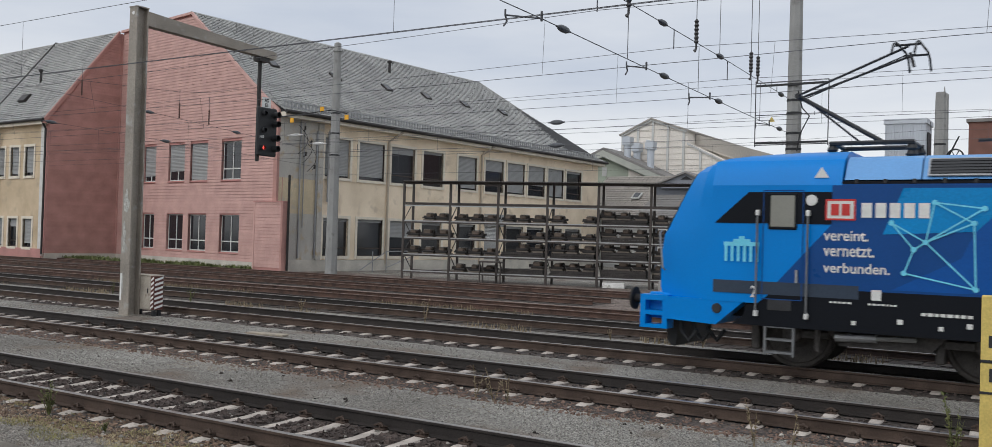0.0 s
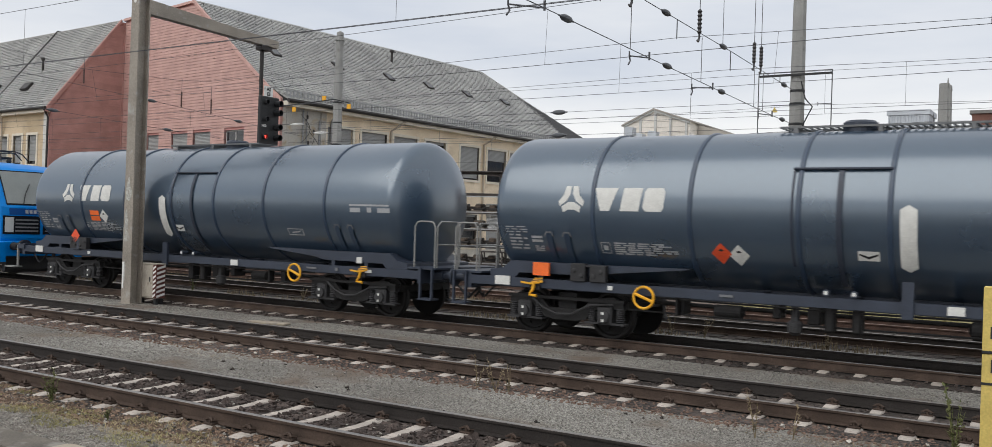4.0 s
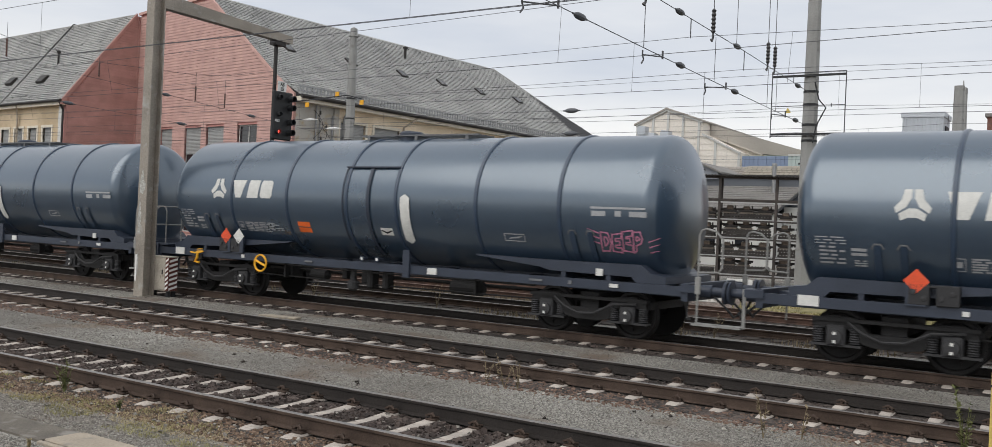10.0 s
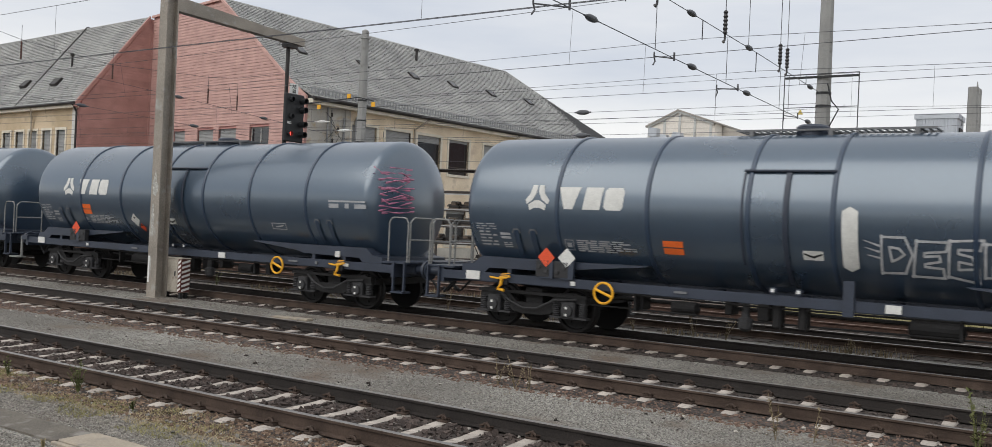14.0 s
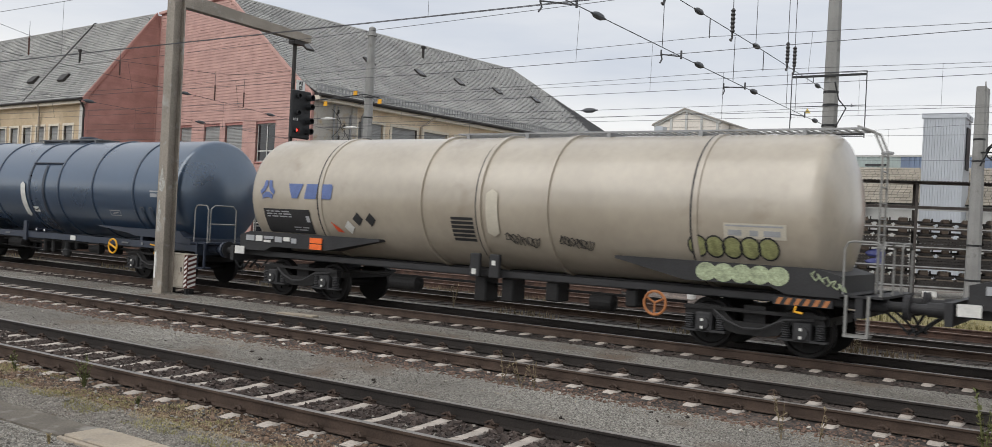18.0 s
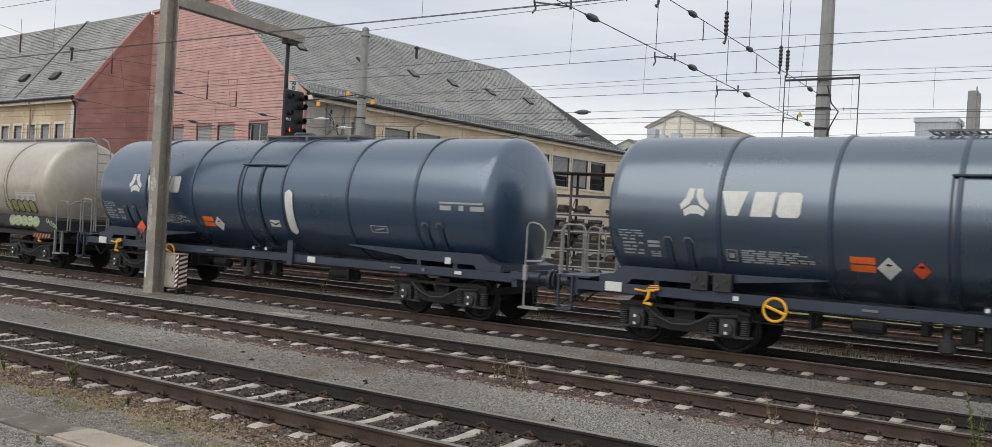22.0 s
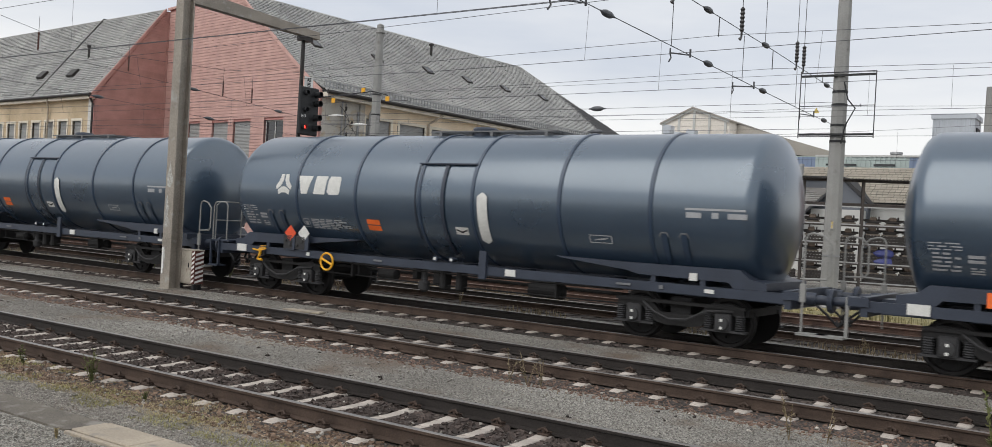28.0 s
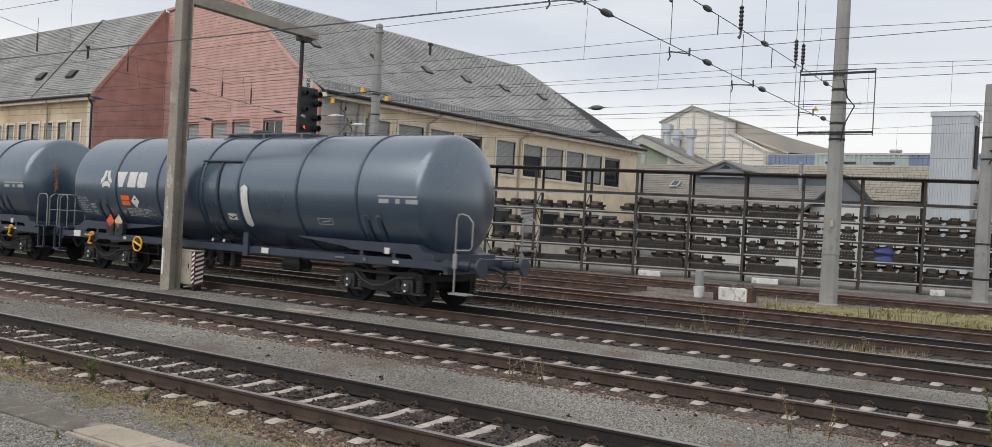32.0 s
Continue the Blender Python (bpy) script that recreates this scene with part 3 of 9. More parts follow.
def gable_top(z):
    if z < EAVE - 0.05:
        return (-17.7, 0.0)
    if z > 15.75:
        return None
    x1 = np.interp(z, (9.05, 9.83, 10.99, 15.8), (0.0, -1.2, -2.75, -9.1))
    x0 = -17.7 if z < 15.55 else np.interp(z, (15.55, 15.8), (-17.7, -9.5))
    return (x0, x1)


def put_gable(bm, a, b, lo, hi):
    box(bm, a, b, 0.05, 0.4, lo, hi)


bm = bmesh.new()
wall_blocks(bm, (-17.7, 0.0), 0.2, EAVE, G_open, put_gable)
prism(bm, [(-17.7, EAVE), (-0.1, EAVE), (-2.75, 10.95), (-9.15, 15.9), (-17.72, 15.7)], 0.05, 0.4)
gable_wall = skewed(part("gable_wall", bm, M_board_trim, BLD))


def gable_board(a, b, z0, z1):
    bm = bmesh.new()
    prism(bm, [(-0.036, z0 + 0.012), (0.05, z0 + 0.012), (0.05, z1), (-0.02, z1)], a, b, "yz")
    return bm


boarding(gable_wall, (-17.7, -0.3), 0.28, gable_top, G_open + [(-1.55, 0.0, 0.0, 3.85)], gable_board)
for i, o in enumerate(G_open):
    skewed(window(BLD, pose(o[0], 0, o[2]), o[1] - o[0], o[3] - o[2], "red", 0 if i % 2 else (0, 0.86, 0.74, 0.97, 0)[i // 2]))
skewed(part("corner_board", boxes((-0.3, 0.03, -0.07, 0.1, 3.85, 9.15)), M_boards_dark, BLD))
skewed(part("plinth", boxes((-17.7, 0.02, -0.08, 0.3, -0.3, 0.28)), M_plinth, BLD))
skewed(part("verge_board", prism(bmesh.new(), [(0.1, 8.95), (0.1, 9.17), (-0.98, 9.88), (-2.56, 11.03), (-9.15, 15.98), (-17.75, 15.78), (-17.75, 15.62), (-9.2, 15.82), (-2.65, 10.86), (-1.02, 9.68)], -0.14, 0.02), M_boards, BLD))
# boarded bay that wraps round the corner
bay = skewed(part("bay", boxes((-1.5, 1.15, -0.4, -0.02, -0.2, 3.8)), M_board_trim, BLD))
z = 0.05
while z < 3.72:
    bb = bmesh.new()
    prism(bb, [(-0.436, z + 0.012), (-0.4, z + 0.012), (-0.4, z + 0.19), (-0.42, z + 0.19)], -1.4, 1.02, "yz")
    part("board", bb, M_boards, bay)
    z += 0.19
part("cap", boxes((-1.56, 1.2, -0.46, 0.0, 3.8, 3.86)), M_board_trim, bay)
part("corner_board", boxes((1.02, 1.17, -0.45, -0.4, -0.1, 3.8)), M_boards_dark, bay)
part("corner_board", boxes((-1.53, -1.4, -0.45, -0.4, -0.1, 3.8)), M_boards, bay)
part("side_panel", boxes((1.15, 1.17, -0.4, -0.02, -0.1, 3.8)), M_boards_dark, bay)
skewed(part("steel_post", tube(bmesh.new(), [(1.26, -0.1, 5.35), (1.26, -0.1, -0.2)], 0.07), M_gutter, BLD, "dark brown steel post"))

# wing end wall, facing the yard
bm = bmesh.new()
prism(bm, [(-5.05, -0.2), (0, -0.2), (0, 15.55), (-0.35, 15.5), (-5.05, EAVE)], -18.03, -17.73, "yz")
wing_wall = part("wing_end_wall", bm, M_board_trim, BLD)


def wing_top(z):
    if z > 15.5:
        return None
    return (-5.0 if z < EAVE else -5.0 + (z - EAVE) / (15.6 - EAVE) * 4.75, 0.0)


def wing_board(a, b, z0, z1):
    bm = bmesh.new()
    vs = []
    for y in (a, b):
        vs.append([bm.verts.new((x, y, z)) for x, z in ((-17.74, z0 + 0.012), (-17.69, z0 + 0.012), (-17.705, z1), (-17.74, z1))])
    for k in range(4):
        bm.faces.new((vs[0][k], vs[0][(k + 1) % 4], vs[1][(k + 1) % 4], vs[1][k]))
    for e in vs:
        bm.faces.new(e)
    bmesh.ops.recalc_face_normals(bm, faces=bm.faces)
    return bm


part("corner_board", boxes((-17.75, -17.6, -0.1, 0.06, 0.28, 15.5)), M_boards_dark, BLD)
# The inner corner's shade is coloured into these boards' deeper red.
boarding(wing_wall, (-5.05, 0.0), 0.28, wing_top, [], wing_board, material=M_boards_dark)
part("verge_board", prism(bmesh.new(), [(-5.45, 8.74), (-5.4, 9.06), (-0.3, 15.7), (-0.3, 15.46), (-5.08, 9.1), (-5.2, 8.74)], -17.78, -17.6, "yz"), M_boards_dark, BLD)
part("plinth", boxes((-18.08, -17.66, -5.05, 0, -0.3, 0.28)), M_plinth, BLD)
# wing front wall
W_open = []
for k in range(9):
    x = -19.95 - 0.55 - k * 1.95 + 0.55
    W_open += [(x - 0.6, x + 0.55, 5.36, 7.3), (x - 0.6, x + 0.55, 0.62, 2.5)]


def put_wing(bm, a, b, lo, hi):
    box(bm, a, b, -5.05, -4.7, lo, hi)


bm = bmesh.new()
wall_blocks(bm, (-60, -18.04), 0.1, EAVE, W_open, put_wing)
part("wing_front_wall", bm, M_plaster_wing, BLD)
for o in W_open:
    # Pale blinds stand in for sky mirrored in the wing's panes.
    window(BLD, pose(o[0], -5.05, o[2]), o[1] - o[0], o[3] - o[2], "ochre", rngw.choice((0.97, 0.97, 0.9, 0.3)))
part("corner_strip", boxes((-18.5, -18.04, -5.11, -5.05, 0.1, 8.7)), M_win_white, BLD, "white painted corner strip")
part("plinth", boxes((-60, -18.08, -5.13, -4.9, -0.3, 0.55)), M_board_trim, BLD)
part("cornice", boxes((-60, -17.8, -5.4, -5.05, 8.7, 8.98)), M_trim, BLD)
part("gutter", tube(bmesh.new(), [(-60, -5.5, 8.98), (-17.6, -5.5, 8.98)], 0.1), M_gutter, BLD)
part("downpipe", tube(bmesh.new(), [(-17.85, -5.45, 8.9), (-17.8, -5.2, 8.4), (-17.8, -5.2, 0.2)], 0.07), M_gutter, BLD)
part("downpipe", tube(bmesh.new(), [(-23.6, -5.45, 8.9), (-23.9, -5.2, 8.2), (-23.9, -5.2, 0.2)], 0.07), M_pipe, BLD)

# long wall
L_open = []
for a, b in ((2.68, 4.81), (5.6, 7.9), (8.57, 10.87), (11.74, 13.87), (15.54, 17.73), (18.76, 21.1), (21.6, 23.9), (24.4, 26.8), (27.25, 29.6), (30.05, 32.45)):
    L_open.append((a, b, 5.55, 7.93))
    if not 18 < a < 19:
        L_open.append((a, b, 0.73, 3.05))
L_open.append((18.9, 20.9, 0.05, 3.0))


def put_long(bm, a, b, lo, hi):
    box(bm, -0.4, 0.0, a, b, lo, hi)


bm = bmesh.new()
wall_blocks(bm, (2.25, LEN), -0.2, EAVE, L_open, put_long)
part("long_wall", bm, M_plaster, BLD)
for z0, z1 in ((5.27, EAVE), (-0.2, 3.21)):
    part("corner_wall", boxes((-0.4, 0.0, -0.88, 2.25, z0, z1)), M_plaster_grey, BLD, "bare grey plaster")
part("corner_wall", boxes((-0.4, -0.006, -0.88, 2.25, 3.21, 5.27)), M_plaster_patch, BLD, "patch of ochre plaster")
UPPER_BLINDS = [0.97, 0.93, 0.2, 0.1, 0.97, 0.35, 0.95, 0.65, 0.95, 0.1]
for o in L_open[:-1]:
    window(BLD, pose(0, o[0], o[2], 0, 0, 90), o[1] - o[0], o[3] - o[2], "ochre", UPPER_BLINDS.pop(0) if o[2] > 4 else 0.5 if 8 < o[0] < 9 else 0.1)
gate = bmesh.new()
for i in range(30):
    box(gate, -0.2, -0.15 + 0.01 * (i % 2), 18.9, 20.9, 0.05 + i * 0.1, 0.05 + i * 0.1 + 0.09)
part("roller_door", gate, M_blind, BLD, "pale closed roller door")
part("shutter_box", boxes((-0.1, 0.4, 18.8, 21.0, 3.0, 3.9), bev=0.03), M_blind, BLD)
part("plinth", boxes((-0.3, 0.06, -0.85, LEN, -0.3, 0.5)), M_plinth, BLD)
part("pilaster", boxes((0.0, 0.1, 2.1, 2.5, 0.5, 8.7)), M_plaster_grey, BLD)
part("cornice", boxes((0.0, 0.55, -0.9, LEN + 0.3, 8.72, 9.02)), M_trim, BLD)
part("gutter", tube(bmesh.new(), [(0.68, -1.0, 9.02), (0.68, LEN + 0.45, 9.02)], 0.12), M_gutter, BLD)
for y in (8.2, 18.2):
    part("downpipe", tube(bmesh.new(), [(0.65, y + 0.8, 8.9), (0.5, y + 0.4, 8.6), (0.12, y, 8.2), (0.12, y, 0.2)], 0.075), M_pipe, BLD)
part("vent_pipe", tube(bmesh.new(), [(0.2, 2.9, 4.0), (0.2, 2.9, 8.2), (0.75, 2.9, 8.9), (0.75, 2.9, 10.3)], 0.12), M_galv, BLD)
part("vent_cowl", lathe(bmesh.new(), [(10.2, 0.16), (10.5, 0.19), (10.6, 0.1)], (0.75, 2.9, 0), "z", 10), M_galv, BLD)


def slates(name, parent, quad, rows, w=0.36, seed=1):
    """Overlapping slates on a roof face: quad = eave start, eave end, ridge end, ridge start."""
    e0, e1, r1, r0 = [Vector(p) for p in quad]
    rng = random.Random(seed)
    vs, fs = [], []
    nrm = (e1 - e0).cross(r0 - e0).normalized()
    if nrm.z < 0:
        nrm = -nrm
    for i in range(rows):
        t0, t1 = i / rows, min(1.0, (i + 1.25) / rows)
        a0, b0, a1, b1 = e0.lerp(r0, t0), e1.lerp(r1, t0), e0.lerp(r0, t1), e1.lerp(r1, t1)
        ln = (b0 - a0).length
        if ln < 0.05:
            continue
        d = (e1 - e0).normalized()
        up = (r0 - e0) - d * (r0 - e0).dot(d)
        step = up * ((t1 - t0))
        s = -rng.random() * w if i % 2 else -0.5 * w - rng.random() * 0.1
        while s < ln:
            s0, s1 = max(0, s), min(ln, s + w - 0.03)
            if s1 - s0 > 0.04:
                lift = 0.05 + rng.random() * 0.022
                p = a0 + d * s0
                q = a0 + d * s1
                k = len(vs)
                q2 = a0 + d * min(s1, (b1 - a0).dot(d) - 0.02)
                p2 = a0 + d * max(s0, (a1 - a0).dot(d) + 0.02)
                if (q2 - p2).dot(d) < 0.02:
                    s += w
                    continue
                vs += [tuple(p + nrm * lift), tuple(q + nrm * lift), tuple(q2 + step + nrm * 0.012), tuple(p2 + step + nrm * 0.012), tuple(p + nrm * (lift - 0.032)), tuple(q + nrm * (lift - 0.032))]
                fs += [(k, k + 1, k + 2, k + 3), (k + 4, k + 5, k + 1, k)]
            s += w
    me = bpy.data.meshes.new(name)
    me.from_pydata(vs, [], fs)
    me.materials.append(M_slate)
    ob = new(name, me)
    ob.parent = parent
    ob["kind"] = "stuff"
    return ob


# main roof: flared eave, hipped at the far end
main_roof = part("roof", prism(bmesh.new(), [(0.55, 9.0), (-0.95, 9.75), (RX, RIDGE), (-18.6, 9.0)], 0.0, 29.7), M_roof_under, BLD)
for v_ in main_roof.data.vertices:
    if v_.co.y < 0.01:
        v_.co.y = gable_y(min(v_.co.x, 0.3)) + 0.06
hip = bmesh.new()
vs = [hip.verts.new(p) for p in ((0.55, 29.7, 9.0), (0.55, 35.6, 9.0), (-18.6, 35.6, 9.0), (-18.6, 29.7, 9.0), (RX, 29.7, RIDGE), (-0.95, 29.7, 9.75))]
for q in ((0, 1, 5), (1, 4, 5), (1, 2, 4), (2, 3, 4), (0, 5, 4, 3), (0, 3, 2, 1)):
    hip.faces.new([vs[i] for i in q])
bmesh.ops.recalc_face_normals(hip, faces=hip.faces)
part("roof_hip", hip, M_roof_under, main_roof)
slates("slate_covering", main_roof, ((0.62, -1.02, 9.02), (0.62, 35.65, 9.02), (-0.95, 34.6, 9.8), (-0.95, -0.94, 9.8)), 7, seed=2)
slates("slate_covering", main_roof, ((-0.95, -0.94, 9.8), (-0.95, 34.6, 9.8), (RX, 29.7, RIDGE + 0.05), (RX, -0.5, RIDGE + 0.05)), 42, seed=3)
slates("slate_covering", main_roof, ((0.55, 35.65, 9.02), (-18.6, 35.65, 9.02), (RX, 29.75, RIDGE + 0.05), (RX, 29.7, RIDGE + 0.05)), 30, seed=4)
part("ridge_cap", tube(bmesh.new(), [(RX, -0.5, RIDGE + 0.01), (RX, 29.7, RIDGE + 0.05)], 0.08, 8), M_slate, main_roof)
part("hip_cap", tube(bmesh.new(), [(0.6, 35.6, 9.05), (-0.95, 34.6, 9.85), (RX, 29.7, RIDGE + 0.06)], 0.08, 8), M_slate, main_roof)
SL = (RIDGE - 9.75) / (-0.95 - RX)
for y in (2.5, 7.97, 13.09, 17.47, 22.19, 27.36):
    x, z = -4.9, 9.8 + (-0.95 + 4.9) * SL
    sk = part("skylight", boxes((-0.42, 0.42, -0.33, 0.33, -0.05, 0.16), bev=0.02), M_gutter, main_roof)
    sk.matrix_basis = pose(x, y, z, 0, math.degrees(math.atan(SL)), 0)
    part("pane", boxes((-0.34, 0.34, -0.26, 0.26, 0.155, 0.165)), M_glass, sk)
part("vent_pipe", tube(bmesh.new(), [(-7.3, 15.9, 14.3), (-7.3, 15.9, 15.35)], 0.1), M_gutter, main_roof)
part("vent_cowl", lathe(bmesh.new(), [(15.3, 0.2), (15.42, 0.2), (15.5, 0.05)], (-7.3, 15.9, 0), "z", 10), M_gutter, main_roof)
guard = bmesh.new()
for i in range(132):
    y = -0.7 + i * 0.27
    box(guard, 0.08, 0.14, y, y + 0.07, 9.25, 9.72)
for z in (9.36, 9.66):
    box(guard, 0.09, 0.13, -0.8, LEN, z, z + 0.05)
part("snow_guard", guard, M_galv, main_roof, "grey steel snow guard rail above the gutter")

def snow_hooks(parent, quad, nu, nv):
    """Small bent hooks in staggered rows that hold the snow."""
    e0, e1, r1, r0 = [Vector(p) for p in quad]
    nrm = (e1 - e0).cross(r0 - e0).normalized()
    nrm = nrm if nrm.z > 0 else -nrm
    up = (r0 - e0).normalized()
    d = (e1 - e0).normalized()
    vs, fs = [], []
    for j in range(nv):
        v = (j + 0.5) / nv
        a, b = e0.lerp(r0, v), e1.lerp(r1, v)
        n = max(1, int((b - a).length / ((e1 - e0).length / nu)))
        for i in range(n):
            p = a.lerp(b, (i + 0.25 + 0.5 * (j % 2)) / n)
            k = len(vs)
            for q in (-0.02, 0.02):
                vs += [tuple(p + d * q + nrm * 0.03), tuple(p + d * q + nrm * 0.12), tuple(p + d * q + up * 0.1 + nrm * 0.04)]
            fs += [(k, k + 1, k + 2), (k + 3, k + 5, k + 4), (k, k + 3, k + 4, k + 1), (k + 1, k + 4, k + 5, k + 2)]
    me = bpy.data.meshes.new("snow_hook")
    me.from_pydata(vs, [], fs)
    me.materials.append(M_shed_roof_hook)
    ob = new("snow_hook", me)
    ob.parent = parent
    ob["kind"] = "stuff"


snow_hooks(main_roof, ((-0.95, -0.9, 9.85), (-0.95, 34.4, 9.85), (RX, 29.7, RIDGE + 0.06), (RX, -0.4, RIDGE + 0.06)), 26, 9)
# wing roof
wing_roof = part("wing_roof", prism(bmesh.new(), [(-5.4, 8.85), (-0.3, 15.5), (5, 9.0)], -60, -18.0, "yz"), M_roof_under, BLD)
slates("slate_covering", wing_roof, ((-60, -5.45, 8.9), (-17.65, -5.45, 8.9), (-17.65, -0.3, 15.56), (-60, -0.3, 15.56)), 42, seed=5)
part("roof_parapet", prism(bmesh.new(), [(-5.35, 8.98), (-5.35, 9.15), (-0.3, 15.76), (-0.05, 15.76), (-0.05, 15.5), (-0.3, 15.5)], -26.22, -26.1, "yz"), M_pipe_dark, wing_roof, "dark sheet-metal roof divider")
snow_hooks(wing_roof, ((-60, -5.4, 8.98), (-17.8, -5.4, 8.98), (-17.8, -0.3, 15.6), (-60, -0.3, 15.6)), 34, 8)
part("ridge_cap", tube(bmesh.new(), [(-60, -0.3, 15.56), (-17.65, -0.3, 15.58)], 0.08, 8), M_slate, wing_roof)
part("vent_pipe", tube(bmesh.new(), [(-22.9, -3.0, 11.6), (-22.9, -3.0, 12.9)], 0.075), M_gutter, wing_roof)
part("vent_cowl", lathe(bmesh.new(), [(12.85, 0.14), (12.98, 0.14), (13.05, 0.1)], (-22.9, -3.0, 0), "z", 10), M_gutter, wing_roof)
for x, y in ((-22.9, -4.0), (-27.6, -3.9)):
    z = 8.9 + (y + 5.45) / 5.15 * 6.66
    sk = part("skylight", boxes((-0.45, 0.45, -0.35, 0.35, -0.1, 0.22), bev=0.02), M_gutter, wing_roof)
    sk.matrix_basis = pose(x, y, z, 48, 0, 0)

# ---- buildings behind the rack ----
M_hall = mat("cream_hall_cladding", (0.78, 0.73, 0.66), 0.8, var=0.08, scale=0.4, fine=6, bump=0.1)
M_hall_joint = mat("weathered_joint_and_eave_shade", (0.47, 0.43, 0.38), 0.85, var=0.1, scale=0.5, bump=0.1)
M_hall_roof = mat("brown_sheet_roof", (0.36, 0.335, 0.3), 0.7, var=0.1, scale=0.3, fine=8, bump=0.1)
M_mint = mat("pale_green_render", (0.38, 0.42, 0.34), 0.9, var=0.08, scale=0.5, bump=0.1)
M_mint_trim = mat("grey_green_barge_paint", (0.42, 0.43, 0.385), 0.8, var=0.1, scale=1, bump=0.1)
M_tile_tan = mat("tan_roof_tile", (0.33, 0.298, 0.248), 0.85, var=0.12, scale=0.6, fine=10, bump=0.2, random=0.14)
M_grey_render = mat("grey_render", (0.27, 0.285, 0.315), 0.9, var=0.08, scale=0.6, bump=0.1)
M_white_wall = mat("white_render", (0.55, 0.55, 0.53), 0.9, var=0.08, scale=0.6, bump=0.1)
M_silver = mat("silver_ribbed_sheet", (0.5, 0.53, 0.57), 0.5, metal=0.3, var=0.06, scale=0.5, bump=0.05, random=0.1)
M_blue_sheet = mat("blue_sheet_cladding", (0.22, 0.28, 0.4), 0.6, var=0.1, scale=0.5, bump=0.05)
M_mint_sheet = mat("pale_mint_sheet", (0.45, 0.52, 0.5), 0.6, var=0.1, scale=0.5, bump=0.05)
M_brick_far = mat("brown_red_brick", (0.19, 0.095, 0.075), 0.9, var=0.15, scale=0.8, fine=12, bump=0.2)
M_shed_dark = mat("dark_grey_sheet_wall", (0.125, 0.135, 0.155), 0.8, var=0.1, scale=0.5, bump=0.1)
M_annex_tile = mat("weathered_tan_tile", (0.3, 0.275, 0.245), 0.85, var=0.12, scale=0.6, fine=10, bump=0.2, random=0.15)
M_grey_roof = mat("grey_slate_roof_far", (0.235, 0.225, 0.215), 0.85, var=0.1, scale=0.6, fine=8, bump=0.15, random=0.08)


def tile_rows(parent, quad, rows, material, w=0.35, seed=1):
    ob = slates("tile_covering", parent, quad, rows, w, seed)
    ob.data.materials[0] = material
    return ob


hall = thing("factory_hall", pose(0, 0, 0), "cream clad factory hall with pale ribs and low gable", "hall")
Yh = 90.0


def hall_top(x):
    for (a, za), (b, zb) in zip(HALL_LINE, HALL_LINE[1:]):
        if a <= x < b:
            return za + (zb - za) * (x - a) / (b - a)
    return HALL_LINE[-1][1]


HALL_LINE = ((-41.9, 13.3), (-38.55, 14.82), (-34.65, 13.5), (-34.64, 12.3), (-30.65, 10.35))
part("wall", prism(bmesh.new(), [(-41.9, -0.2), (-30.65, -0.2)] + list(reversed(HALL_LINE)), Yh, Yh + 40), M_hall, hall)
for x in (-41.88, -40.15, -38.5, -36.85, -35.15, -33.35, -30.9):
    part("pilaster", boxes((x, x + 0.24, Yh - 0.12, Yh, 3, hall_top(x + 0.12) - 0.06)), M_white_wall, hall)
for k in range(17):
    z = 4 + k * 0.6
    x1 = -34.66 if z > 12.2 else min(-30.7, -34.64 + (12.3 - z) / 0.489)
    part("joint", boxes((-41.9, x1, Yh - 0.035, Yh, z, z + 0.03)), M_hall_joint, hall)
for (a, za), (b, zb) in ((HALL_LINE[3], HALL_LINE[4]), (HALL_LINE[0], HALL_LINE[1]), (HALL_LINE[1], HALL_LINE[2])):
    part("verge_trim", prism(bmesh.new(), [(a, za - 0.2), (b, zb - 0.2), (b, zb + 0.02), (a, za + 0.02)], Yh - 0.2, Yh - 0.125), M_white_wall, hall)
part("roof", prism(bmesh.new(), [(-42.1, 13.2), (-38.55, 14.82), (-34.4, 13.42), (-34.4, 13.56), (-38.55, 14.98), (-42.1, 13.36)], Yh - 0.3, Yh + 40), M_hall_roof, hall)
part("side_roof", prism(bmesh.new(), [(-34.6, 13.4), (-25.9, 10.9), (-23.5, 10.25), (-23.5, 9.95), (-29.1, 10.36), (-34.6, 12.35)], Yh + 2, Yh + 36), M_hall_roof, hall)
# Dark strip laid on as the shadow under the side roof's eave.
part("eave_shadow_board", prism(bmesh.new(), [(-34.6, 12.35), (-29.1, 10.36), (-29.1, 10.22), (-34.6, 12.2)], Yh + 1.9, Yh + 2.4), M_hall_joint, hall)
part("side_wall", prism(bmesh.new(), [(-34.6, -0.2), (-24, -0.2), (-24, 9.8), (-29.1, 10.3), (-34.6, 12.3)], Yh + 2.5, Yh + 35), M_hall, hall)

house = thing("green_house", pose(0, 0, 0), "pale green rendered house with slate gable roof", "house")
part("wall", prism(bmesh.new(), [(-47.2, -0.2), (-34.6, -0.2), (-34.6, 8.1), (-41.77, 11.2), (-47.2, 8.7)], 86, 98), M_mint, house)
part("cream_wall", prism(bmesh.new(), [(-39.2, 3.0), (-35.4, 3.0), (-35.4, 7.7), (-39.2, 9.4)], 85.94, 86.02), M_hall, house)
part("roof", prism(bmesh.new(), [(-47.6, 8.75), (-41.77, 11.3), (-34.0, 7.98), (-34.0, 8.22), (-41.77, 11.58), (-47.6, 9.0)], 85.4, 100), M_grey_roof, house)
